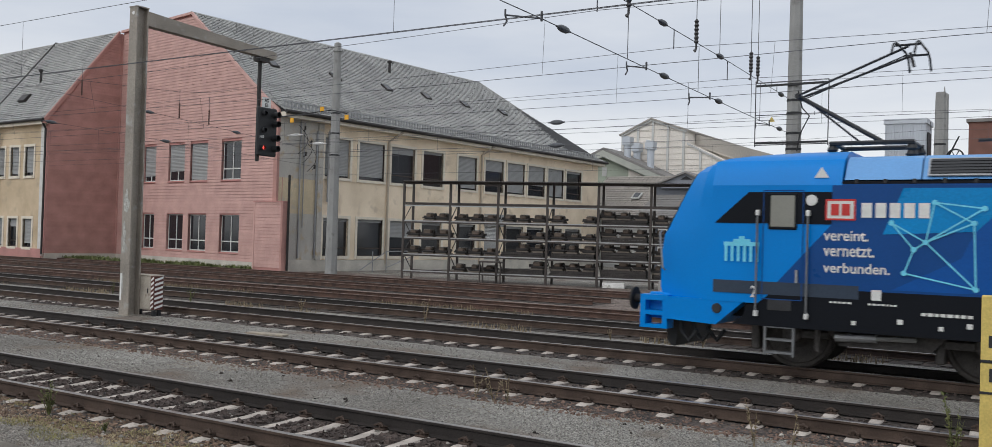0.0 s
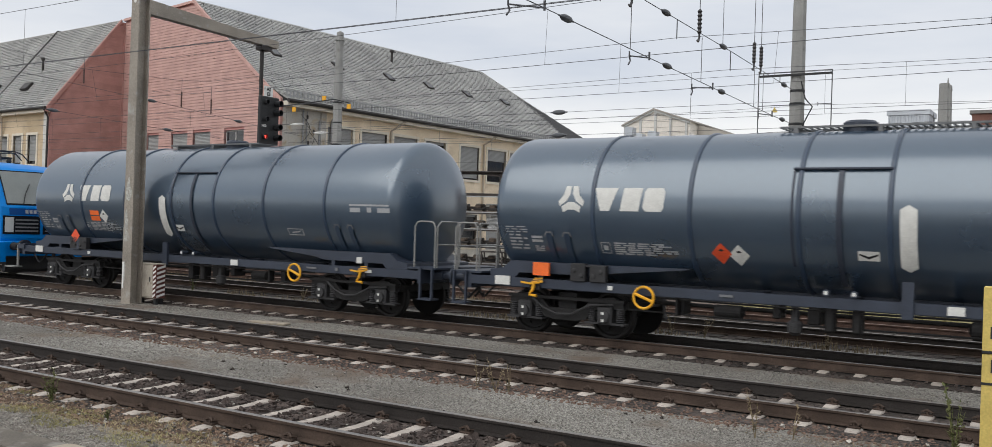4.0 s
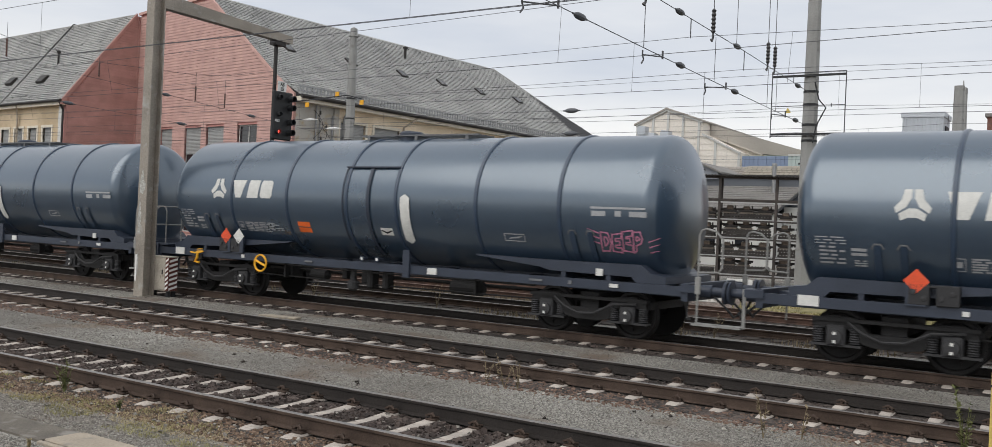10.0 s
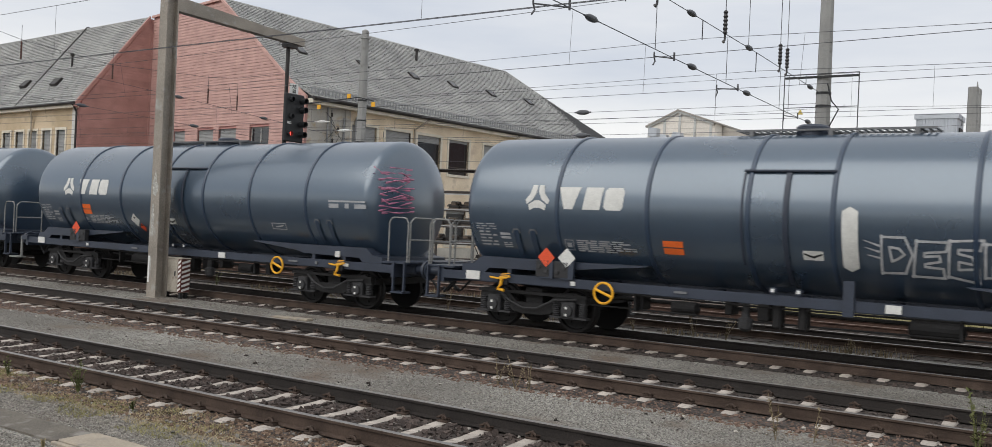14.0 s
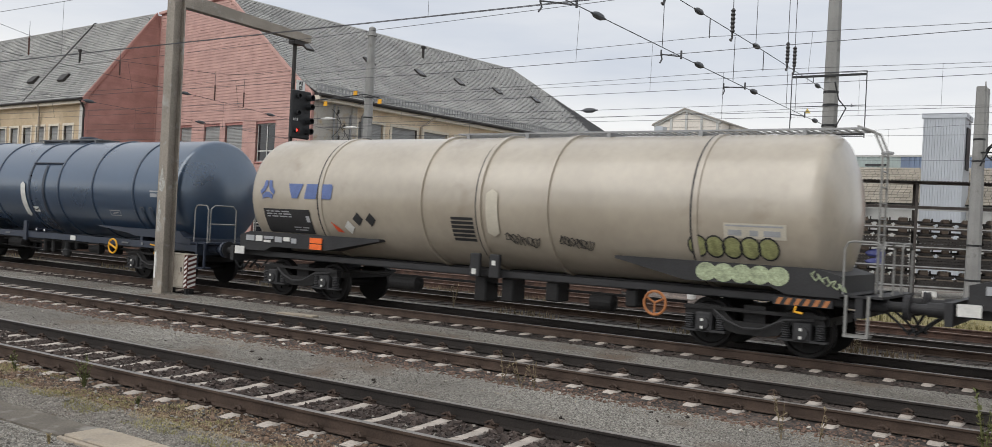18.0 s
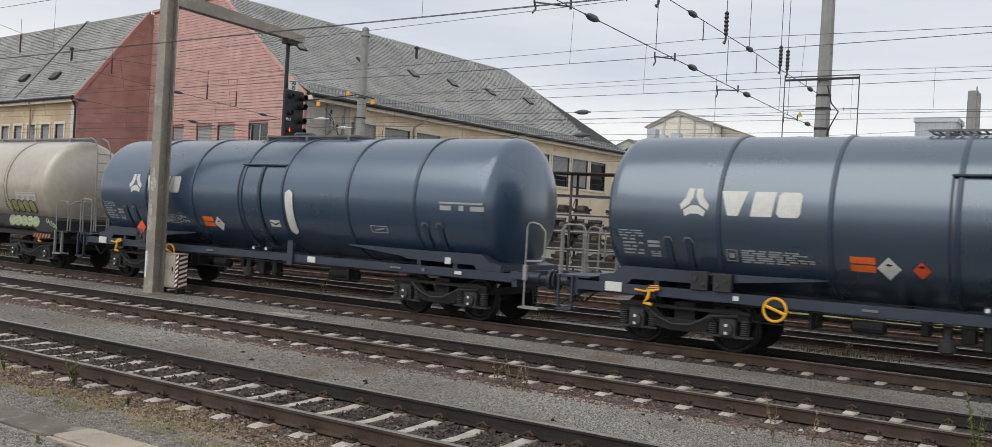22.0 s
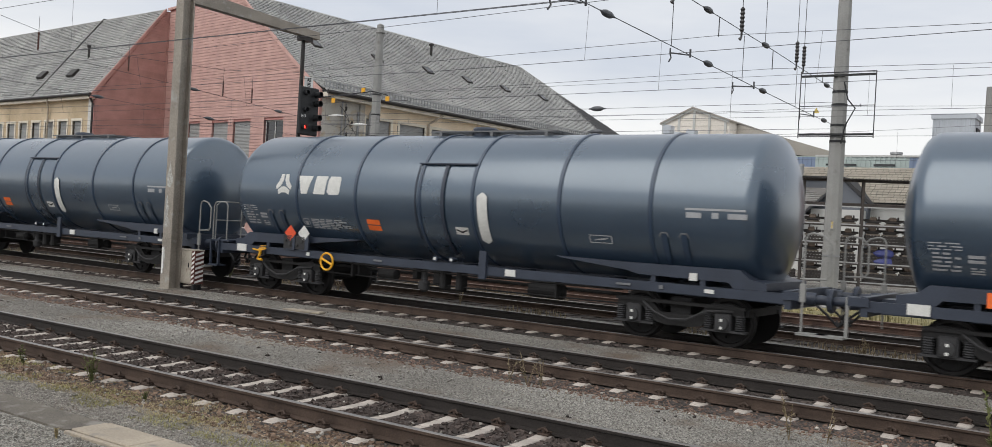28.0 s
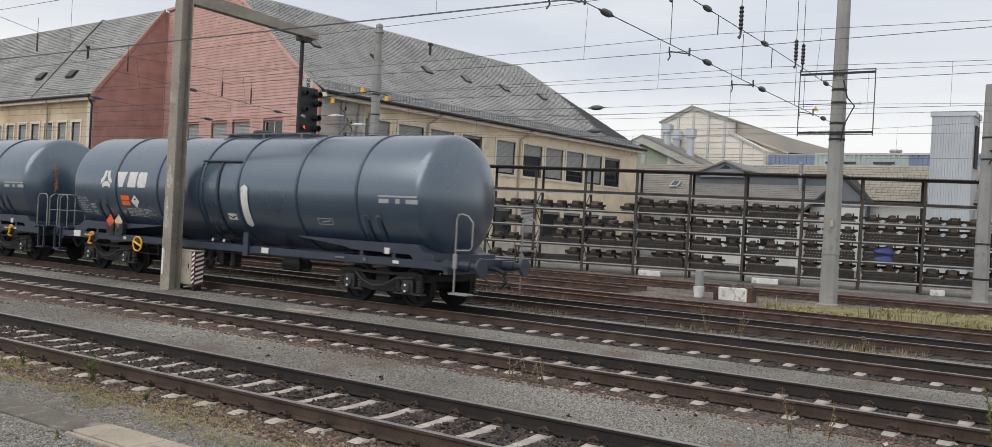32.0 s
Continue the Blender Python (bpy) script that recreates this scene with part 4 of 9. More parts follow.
part("barge_board", prism(bmesh.new(), [(-41.77, 11.28), (-34.1, 8.0), (-34.1, 7.4), (-41.77, 10.62), (-47.5, 8.1), (-47.5, 8.72)], 85.28, 85.39), M_mint_trim, house)
part("window", boxes((-42.1, -41.6, 85.93, 86.02, 8.7, 9.6)), M_white_wall, house)
for x, y, h, z in ((-39.82, 87, 12.8, 10.5), (-39.9, 89.5, 12.4, 10.5), (-37.3, 87, 12.3, 9.4)):
    duct = bmesh.new()
    tube(duct, [(x, y, z), (x, y, h - 0.9)], 0.36, 14)
    lathe(duct, [(h - 1.0, 0.42), (h - 0.92, 0.42)], (x, y, 0), "z", 14)
    prism(duct, [(x - 0.42, h - 0.9), (x + 0.42, h - 0.9), (x + 0.45, h - 0.1), (x - 0.3, h), (x - 0.46, h - 0.3)], y - 0.45, y + 0.45)
    part("vent_duct", duct, M_silver, house, "galvanised roof ventilation duct")
low = thing("slate_annex", pose(0, 0, 0), "low annex with grey slate roof behind the rack", "annex")
part("wall", boxes((-40, -28, 78, 90, -0.2, 4.6)), M_white_wall, low)
part("roof", prism(bmesh.new(), [(77.2, 4.4), (84, 8.4), (84, 8.1), (77.4, 4.2)], -40.5, -27.5, "yz"), M_roof_under, low)
tile_rows(low, ((-40.5, 77.1, 4.45), (-27.5, 77.1, 4.45), (-27.5, 84, 8.5), (-40.5, 84, 8.5)), 22, M_annex_tile, 0.4, 7)
sk = part("skylight", prism(bmesh.new(), [(79.55, 6.05), (80.45, 6.6), (80.4, 6.72), (79.5, 6.17)], -35.95, -35.2, "yz"), M_white_wall, low, "small white framed skylight")
part("pane", prism(bmesh.new(), [(79.6, 6.24), (80.34, 6.69), (80.33, 6.71), (79.59, 6.26)], -35.85, -35.3, "yz"), M_glass, sk)

shed = thing("grey_shed", pose(0, 0, 0), "dark grey clad shed with broad slate lean-to roof", "shed")
part("wall", prism(bmesh.new(), [(-31.2, -0.2), (-17.3, -0.2), (-17.3, 5.0), (-19.2, 6.8), (-31.2, 6.9)], 74, 82), M_shed_dark, shed)
part("dormer", prism(bmesh.new(), [(-30.6, 6.7), (-26.9, 6.7), (-26.9, 7.25), (-28.42, 7.92), (-30.6, 7.1)], 73.7, 80), M_grey_render, shed)
part("dormer_roof", prism(bmesh.new(), [(-30.85, 7.02), (-28.42, 7.93), (-26.6, 7.15), (-26.6, 7.3), (-28.42, 8.08), (-30.85, 7.16)], 73.4, 80), M_grey_roof, shed)
part("louvre", prism(bmesh.new(), [(-28.9, 7.4), (-27.9, 7.4), (-28.4, 7.7)], 73.64, 73.72), M_black, shed)
part("roof", prism(bmesh.new(), [(-16.9, 4.75), (-19.15, 6.8), (-31.4, 6.9), (-31.4, 7.1), (-19.1, 7.05), (-16.7, 4.9)], 73.8, 82.4), M_roof_under, shed)
lean = bmesh.new()
lv_ = [lean.verts.new(p) for p in ((-31.3, 70, 4.05), (-20.9, 70, 4.05), (-20.0, 74, 6.1), (-31.3, 74, 6.1), (-31.3, 70, 3.9), (-20.9, 70, 3.9), (-20.0, 74, 5.95), (-31.3, 74, 5.95))]
for q in ((0, 1, 2, 3), (7, 6, 5, 4), (0, 4, 5, 1), (1, 5, 6, 2), (2, 6, 7, 3), (3, 7, 4, 0)):
    lean.faces.new([lv_[i] for i in q])
part("lean_roof", lean, M_grey_roof, shed)
tile_rows(shed, ((-31.3, 69.95, 4.1), (-20.9, 69.95, 4.1), (-20.0, 74, 6.16), (-31.3, 74, 6.16)), 13, M_grey_roof, 0.4, 17)
part("barge_board", tube(bmesh.new(), [(-20.85, 69.95, 4.05), (-19.95, 74, 6.12)], 0.09, 6), M_roof_under, shed)
part("lean_wall", boxes((-29.4, -21.2, 70.4, 74, -0.2, 4.0)), M_white_wall, shed)
part("gutter", tube(bmesh.new(), [(-31.3, 69.9, 3.98), (-20.9, 69.9, 3.98)], 0.07, 6), M_gutter, shed)
part("front_wall", boxes((-21.1, -17.4, 72.6, 74, -0.2, 4.5)), M_white_wall, shed)
for x in (-26.8, -24.1):
    part("window", boxes((x, x + 1.1, 70.34, 70.42, 1.3, 2.6)), M_glass, shed)
part("door", boxes((-19.9, -18.8, 72.54, 72.62, -0.2, 2.1)), M_grey_render, shed)
part("flue", tube(bmesh.new(), [(-22.1, 73, 5.5), (-22.1, 73, 7.75)], 0.16, 10), M_galv, shed)
part("flue_cap", lathe(bmesh.new(), [(7.75, 0.22), (7.9, 0.2), (7.95, 0.02)], (-22.1, 73, 0), "z", 10), M_galv, shed)
tan = thing("tan_roofed_house", pose(0, 0, 0), "white house with tan tiled roof", "house")
part("wall", boxes((-26, -8, 75, 84, -0.2, 5.1)), M_white_wall, tan)
part("roof", prism(bmesh.new(), [(74.4, 5.1), (79.5, 8.1), (84.6, 5.1)], -26.4, -7.6, "yz"), M_roof_under, tan)
tile_rows(tan, ((-26.4, 74.3, 5.15), (-7.6, 74.3, 5.15), (-7.6, 79.5, 8.2), (-26.4, 79.5, 8.2)), 14, M_tile_tan, 0.42, 9)
strip = thing("blue_clad_hall", pose(0, 0, 0), "long hall with blue and pale ribbed cladding", "hall")
part("wall", boxes((-29.9, -8, 88.5, 89.8, -0.2, 9.9)), M_mint, strip)
for x0, x1, m_ in ((-29.9, -25.5, M_blue_sheet), (-25.5, -17.35, M_mint_sheet), (-17.35, -8, M_blue_sheet)):
    part("cladding", boxes((x0, x1, 88.3, 88.5, 8.8, 9.82)), m_, strip)
    x = x0 + 0.1
    while x < x1 - 0.3:
        part("rib", boxes((x, x + 0.18, 88.23, 88.3, 8.8, 9.82)), m_, strip)
        x += 0.42
part("parapet", boxes((-25.5, -8, 88.2, 89.9, 9.83, 10.0)), M_white_wall, strip)
for x0, x1 in ((-24.5, -21.8), (-20.3, -18.5)):
    part("window_band", boxes((x0, x1, 88.16, 88.24, 9.02, 9.2)), M_glass, strip)
part("roof_fan", lathe(bmesh.new(), [(9.9, 0.42), (10.1, 0.45), (10.2, 0.56), (10.36, 0.52), (10.4, 0.1)], (-18.65, 89.2, 0), "z", 14), M_galv, strip)
tower = thing("silver_tower", pose(0, 0, 0), "tall silver ribbed sheet-metal tower", "tower")
part("body", boxes((-12.85, -10.15, 72.5, 75.5, -0.2, 11.3)), M_silver, tower)
for k in range(15):
    x = -12.83 + k * 0.18
    part("rib", boxes((x, x + 0.07, 72.44, 72.5, -0.2, 11.2)), M_silver, tower)
part("cap", boxes((-12.95, -10.05, 72.4, 75.6, 11.2, 11.55)), M_silver, tower)
part("door_frame", boxes((-10.14, -10.06, 73.2, 74.6, 7.6, 10.6)), M_black, tower)
chim = thing("brick_chimney", pose(-16.1, 130, 0), "tall grey brick factory chimney", "chimney")
part("shaft", tube(bmesh.new(), [(0, 0, -0.2), (0, 0, 21.4)], 0, 8, radii=[0.72, 0.5]), M_concrete, chim)
part("crown", lathe(bmesh.new(), [(21.2, 0.5), (21.3, 0.54), (21.9, 0.5), (22.2, 0.12), (22.9, 0.05)], (0, 0, 0), "z", 8), M_concrete, chim)
brick = thing("brick_building", pose(0, 0, 0), "brown red brick building in the distance", "building")
part("wall", boxes((-10.0, 12, 98, 120, -0.2, 14.3)), M_brick_far, brick)
part("roof", boxes((-10.2, 12.2, 97.8, 120.2, 14.3, 14.6)), M_grey_roof, brick)

# pipes, cables and insulator brackets on the bare corner of the workshop
for y, z0, z1, r in ((0.7, 0.6, 8.9, 0.045), (1.0, 2.4, 8.6, 0.03), (2.0, 0.6, 8.2, 0.06)):
    part("wall_pipe", tube(bmesh.new(), [(0.06, y, z0), (0.06, y, z1)], r, 8), M_galv, BLD)
for k, (y, z) in enumerate(((0.9, 8.1), (1.4, 7.3), (1.0, 6.6), (1.7, 5.9))):
    wb = part("wall_bracket", tube(bmesh.new(), [(0.0, y, z), (0.45, y - 0.3, z), (0.9, y - 0.6, z - 0.02)], 0.022, 6), M_gutter, BLD)
    part("insulator", lathe(bmesh.new(), [(z - 0.02, 0.03), (z + 0.03, 0.07), (z + 0.1, 0.05), (z + 0.16, 0.07), (z + 0.22, 0.03)], (0.75, y - 0.5, 0), "z", 10), M_gutter, wb)
for k in range(3):
    pts = [(0.08 + 0.25 * math.sin(math.pi * i / 10), 0.5 + 0.35 * k + 0.5 * math.sin(math.pi * i / 10), 8.4 - 0.5 * k - 0.17 * i) for i in range(11)]
    part("hanging_cable", tube(bmesh.new(), pts, 0.016, 5), M_gutter, BLD)


# ---- masts, signal gantry, overhead line ----
def portal(x, y):
    root = thing("signal_gantry", pose(x, y, 0), "weathered steel mast with cantilever arm that holds a railway signal", "signal gantry")
    mast = bmesh.new()
    prism(mast, [(-0.19, -0.18), (0.19, -0.18), (0.19, -0.14), (0.02, -0.14), (0.02, 0.14), (0.19, 0.14), (0.19, 0.18), (-0.19, 0.18), (-0.19, 0.14), (-0.02, 0.14), (-0.02, -0.14), (-0.19, -0.14)], -0.3, 7.93, "xy")
    for v_ in mast.verts:
        if v_.co.z > 5:
            v_.co.x *= 0.8
    part("mast", mast, M_mast, root)
    part("cap_plate", boxes((-0.17, 0.17, -0.19, 0.19, 7.93, 7.96)), M_mast, root)
    for pts in ([(-0.1, 2.55), (0.02, 2.5), (0.1, 2.62), (0.13, 2.78), (0.05, 2.86), (0.03, 3.0), (-0.02, 3.22), (-0.06, 3.02), (-0.12, 2.84)], [(-0.12, 1.5), (-0.02, 1.45), (0.0, 1.95), (-0.06, 2.3), (-0.12, 2.2)], [(-0.14, 0.4), (-0.06, 0.35), (-0.04, 0.8), (-0.1, 0.95), (-0.14, 0.8)]):
        pt = bmesh.new()
        prism(pt, pts, -0.184, -0.18)
        part("paint_patch", pt, M_worn_white, root, "worn white paint patch")
    part("stencil_ring", lathe(bmesh.new(), [(-0.182, 0.05), (-0.186, 0.05), (-0.186, 0.03)], (0.0, 0, 7.78), "y", 14), M_white, root)
    part("base_plate", boxes((-0.24, 0.24, -0.23, 0.23, -0.3, -0.185)), M_mast, root)
    arm = bmesh.new()
    prism(arm, [(0.15, 7.5), (4.85, 7.4), (4.85, 7.62), (0.15, 7.88)], -0.13, -0.11, "yz")
    prism(arm, [(0.15, 7.5), (4.85, 7.4), (4.85, 7.62), (0.15, 7.88)], 0.11, 0.13, "yz")
    prism(arm, [(0.15, 7.86), (4.85, 7.6), (4.85, 7.62), (0.15, 7.88)], -0.11, 0.11, "yz")
    prism(arm, [(0.15, 7.5), (4.85, 7.4), (4.85, 7.42), (0.15, 7.52)], -0.11, 0.11, "yz")
    part("arm", arm, M_mast, root)
    part("signal_post", boxes((-0.15, -0.085, 4.36, 4.46, 4.25, 7.42), (-0.18, 0.1, 4.2, 4.6, 7.28, 7.44)), M_gutter, root)
    head = part("signal_head", boxes((-0.08, 0.06, 4.26, 5.04, 4.42, 5.9), bev=0.03), M_black, root, "black signal screen with hooded lamps")
    for i, (y_, z) in enumerate(((4.9, 5.7), (4.47, 5.72), (4.9, 5.42), (4.47, 5.2), (4.9, 4.98), (4.44, 4.66), (4.9, 4.66))):
        r_ = 0.095 if y_ > 4.8 else 0.08
        part("lens", lathe(bmesh.new(), [(0.06, r_ - 0.01), (0.09, r_ - 0.025), (0.1, 0.0)], (0, y_, z), "x", 12), M_lens_red if i == 5 else M_lens, head)
        hd = bmesh.new()
        lathe(hd, [(0.06, r_), (0.28 if y_ > 4.8 else 0.16, r_), (0.28 if y_ > 4.8 else 0.16, r_ - 0.01), (0.06, r_ - 0.01)], (0, y_, z), "x", 12, caps=False)
        part("lamp_hood", hd, M_black, head)
    plate = part("sign_plate", boxes((-0.02, 0.0, 4.45, 4.8, 5.9, 6.22)), M_white, root, "white plate with black letters")
    for w_, z in (("AS", 6.075), ("ES", 5.93)):
        tb = text_bm(w_, 0.15, bold=0.006, align="CENTER")
        bmesh.ops.transform(tb, matrix=pose(0.004, 4.625, z, 90, 0, 90), verts=tb.verts)
        part("letters", tb, M_black, plate)
    tb = text_bm("H13", 0.11, bold=0.003, align="CENTER")
    bmesh.ops.transform(tb, matrix=pose(0.064, 4.42, 4.96, 90, 0, 90), verts=tb.verts)
    part("letters", tb, M_white, head)
    part("stripe_plate", boxes((-0.16, -0.1, -0.19, -0.182, 0.2, 0.9)), M_white, root)
    return root


def emit_mat(name, color, strength):
    m = bpy.data.materials.new(name)
    m.use_nodes = True
    b = m.node_tree.nodes["Principled BSDF"]
    b.inputs["Base Color"].default_value = (*color, 1)
    b.inputs["Emission Color"].default_value = (*color, 1)
    b.inputs["Emission Strength"].default_value = strength
    return m


M_lens = mat("dark_signal_lens", (0.03, 0.03, 0.035), 0.15, var=0.05, bump=0)
M_lens_red = emit_mat("lit_red_lens", (1.0, 0.06, 0.04), 2.5)
portal(-21.45, 15.8)

# relay cabinet beside the gantry
cab = thing("relay_cabinet", pose(-21.17, 16.0, GROUND), "weathered beige steel relay cabinet with striped hazard edges", "cabinet")
part("body", boxes((-0.45, 0.45, 0.0, 0.28, 0.16, 1.05), bev=0.012), M_rust_box, cab)
part("lid", boxes((-0.47, 0.47, -0.02, 0.3, 1.05, 1.08), bev=0.008), M_rust_box, cab)
part("door", boxes((-0.42, 0.3, -0.012, 0.0, 0.2, 1.02)), M_rust_box, cab)
part("door_handle", boxes((0.2, 0.23, -0.03, -0.012, 0.6, 0.72)), M_black, cab)
for dx in (-0.38, 0.38):
    for dy in (0.06, 0.22):
        part("leg", boxes((dx - 0.04, dx + 0.04, dy - 0.04, dy + 0.04, -0.06, 0.16)), M_black, cab)
M_hazard = mat("dark_red_brown_paint", (0.1, 0.03, 0.022), 0.6, var=0.15, bump=0.05)
front = part("hazard_panel", boxes((0.33, 0.45, -0.01, 0.0, 0.17, 1.05)), M_hazard, cab)
side = part("hazard_panel", boxes((0.45, 0.46, 0.0, 0.28, 0.17, 1.05)), M_hazard, cab)
for i in range(7):
    z = 0.18 + i * 0.122
    st = bmesh.new()
    prism(st, [(0.335, z), (0.445, z + 0.07), (0.445, z + 0.13), (0.335, z + 0.06)], -0.014, -0.011)
    part("stripe", st, M_white, front)
    st = bmesh.new()
    prism(st, [(0.01, z), (0.27, z + 0.07), (0.27, z + 0.13), (0.01, z + 0.06)], 0.461, 0.464, "yz")
    part("stripe", st, M_white, side)

def insulator_bm(bm, a, b, r=0.075):
    a, b = Vector(a), Vector(b)
    pts, rad = [], []
    n = 13
    for i in range(n):
        pts.append(a.lerp(b, i / (n - 1)))
        rad.append(r if i % 2 else r * 0.62)
    rad[0] = rad[-1] = 0.02
    return tube(bm, pts, 0, 10, radii=rad)


def spindle_bm(a, b, r=0.072):
    """A smooth lemon-shaped strain insulator."""
    a, b = Vector(a), Vector(b)
    prof = ((0.0, 0.25), (0.06, 0.3), (0.12, 0.3), (0.18, 0.62), (0.3, 0.9), (0.42, 1.0), (0.58, 1.0), (0.7, 0.9), (0.82, 0.62), (0.88, 0.3), (0.94, 0.3), (1.0, 0.25))
    return tube(bmesh.new(), [a.lerp(b, u) for u, _ in prof], 0, 12, radii=[r * k for _, k in prof])


# concrete masts
def concrete_mast(name, x, y, h, r0, r1, label):
    root = thing(name, pose(x, y, 0), label, "mast", "overhead line masts")
    part("pole", tube(bmesh.new(), [(0, 0, -0.3), (0, 0, h)], 0, 8, radii=[r0, r1]), M_concrete, root)
    part("footing", lathe(bmesh.new(), [(-0.3, r0 + 0.05), (-0.16, r0 + 0.05), (-0.13, r0)], (0, 0, 0), "z", 12), M_concrete, root)
    return root


MX, MY = -8.85, 33.05


def MAST_R(z):
    """Just outside a mast's tapered pole at height z."""
    return 0.325 - 0.008 * (z + 0.3)


mr = concrete_mast("overhead_line_mast", MX, MY, 13.5, 0.31, 0.2, "tall grey concrete overhead line mast with wire frame")
for z in (7.74, 5.72):
    part("cross_arm", boxes((-1.25, 1.2, -0.3, -0.22, z - 0.035, z + 0.035)), M_black, mr)
fr = bmesh.new()
for x in (-1.28, 1.22):
    tube(fr, [(x, -0.26, 5.6), (x, -0.26, 7.85)], 0.02, 6)
for z in (7.85, 6.7, 5.65):
    tube(fr, [(-1.28, -0.26, z), (1.22, -0.26, z)], 0.014, 6)
part("bird_guard_frame", fr, M_wire, mr)
for z in (7.2, 6.05, 6.75, 5.5):
    part("clamp_band", lathe(bmesh.new(), [(z - 0.04, MAST_R(z)), (z + 0.04, MAST_R(z))], (0, 0, 0), "z", 8), M_black, mr)
part("warning_sign", prism(bmesh.new(), [(-0.8, 6.46), (-0.58, 6.46), (-0.69, 6.64)], -0.3, -0.27), M_sign_yellow, mr, "small triangular warning sign")
part("cable", tube(bmesh.new(), [(0.2, -0.3, 7.5), (0.35, -0.3, 6.9), (0.6, -0.3, 6.6), (0.3, -0.3, 6.0), (0.2, -0.3, 5.4)], 0.025, 6), M_black, mr)
part("strap", lathe(bmesh.new(), [(1.55, MAST_R(1.5)), (1.6, MAST_R(1.5))], (0, 0, 0), "z", 8), M_galv, mr)
np_ = part("number_plate", boxes((0.02, 0.11, -0.308, -0.29, 2.5, 2.78)), M_rust_box, mr, "small faded number plate")
part("mark", boxes((0.045, 0.085, -0.311, -0.308, 2.54, 2.62), (0.045, 0.085, -0.311, -0.308, 2.66, 2.74)), M_sign_yellow, np_)

mrr = concrete_mast("overhead_line_mast", -5.5, 43.3, 8.8, 0.32, 0.2, "grey concrete mast with tension wheel")
whl = bmesh.new()
lathe(whl, [(-0.06, 0.34), (0.06, 0.34), (0.06, 0.28), (-0.06, 0.28), (-0.06, 0.34)], (0.62, -0.2, 6.05), "y", 20, caps=False)
for k in range(6):
    a = k * math.pi / 3
    tube(whl, [(0.62, -0.2, 6.05), (0.62 + 0.3 * math.cos(a), -0.2, 6.05 + 0.3 * math.sin(a))], 0.02, 5)
part("tension_wheel", whl, M_black, mrr, "black spoked tension wheel")
part("bracket", tube(bmesh.new(), [(0.1, -0.2, 5.5), (0.75, -0.2, 6.9)], 0.035, 6), M_black, mrr)
part("bracket", tube(bmesh.new(), [(0.1, -0.2, 6.05), (0.62, -0.2, 6.05)], 0.035, 6), M_black, mrr)
part("weight_stack", lathe(bmesh.new(), [(z0 / 10, 0.16 if z0 % 2 else 0.12) for z0 in range(22, 44)], (0.9, -0.2, 0), "z", 12), M_concrete, mrr)
for z in (0.75, 2.2, 5.7, 6.6):
    part("clamp_band", lathe(bmesh.new(), [(z - 0.04, MAST_R(z) + 0.005 - 0.0055 * z), (z + 0.04, MAST_R(z) + 0.005 - 0.0055 * z)], (0, 0, 0), "z", 8), M_black, mrr)

p2 = concrete_mast("overhead_line_mast", -35.18, 38.6, 12.1, 0.34, 0.2, "grey concrete mast beside the workshop wall")
for z in (8.7, 6.4, 7.6):
    part("clamp_band", lathe(bmesh.new(), [(z - 0.04, 0.352 - 0.0113 * (z + 0.3)), (z + 0.04, 0.352 - 0.0113 * (z + 0.3))], (0, 0, 0), "z", 8), M_black, p2)
part("cap", lathe(bmesh.new(), [(12.1, 0.26), (12.14, 0.26), (12.16, 0.2), (12.55, 0.19), (12.63, 0.05)], (0, 0, 0), "z", 8), M_concrete, p2)
for dx, z in ((-0.74, 8.94), (1.06, 8.41), (-3.0, 8.42)):
    part("marker", boxes((dx - 0.13, dx + 0.13, -0.32, -0.28, z - 0.13, z + 0.13)), M_yellow, p2, "small yellow marker plate")
for x, z in ((-2.6, 7.56), (-0.85, 7.03)):
    part("insulator", spindle_bm((x - 0.6, -0.4, z + 0.01), (x + 0.6, -0.4, z - 0.01), 0.075), M_white, p2, "white strain insulator")
    part("stay_wire", tube(bmesh.new(), [(x - 2.6, -0.4, z + 0.06), (x, -0.4, z), (0, -0.3, z - 0.06)], 0.012, 5), M_wire, p2)
part("bracket", tube(bmesh.new(), [(-4.2, -0.3, 8.62), (0, -0.3, 8.85), (1.1, -0.3, 8.6)], 0.03, 6), M_black, p2)


M_spindle = mat("grey_strain_insulator", (0.09, 0.095, 0.105), 0.45, var=0.15, scale=8, bump=0.05)
# head span across the tracks
span = thing("head_span", pose(MX, 0, 0), "cross span wires with insulators over the tracks", "overhead wires")
YN = -12.0
part("upper_rope", tube(bmesh.new(), [(0, MY, 7.15), (0, 26, 7.34), (0, 21, 7.43), (0, 17, 7.5), (0, YN, 7.8)], 0.01, 6), M_wire, span)
part("lower_rope", tube(bmesh.new(), [(0, MY, 6.0), (0, 30.1, 6.02), (0, 25, 6.1), (0, 20.3, 6.18), (0, 15.3, 6.28), (0, YN, 6.5)], 0.01, 6), M_wire, span)
part("carrier_rope", tube(bmesh.new(), [(0, MY, 13.2)] + [(0, y, 9.6 + 0.018 * (y - 12) ** 2 * 0.45) for y in range(30, -13, -3)], 0.014, 6), M_wire, span)
for y, z in ((21.18, 7.43), (25.32, 7.36), (31.4, 7.18), (17.0, 7.5)):
    part("insulator", spindle_bm((0, y - 0.3, z + 0.01), (0, y + 0.3, z - 0.01)), M_spindle, span)
for y, z in ((16.19, 6.26), (21.35, 6.17), (25.29, 6.1), (31.3, 6.02)):
    part("insulator", spindle_bm((0, y - 0.3, z + 0.005), (0, y + 0.3, z - 0.005)), M_spindle, span)
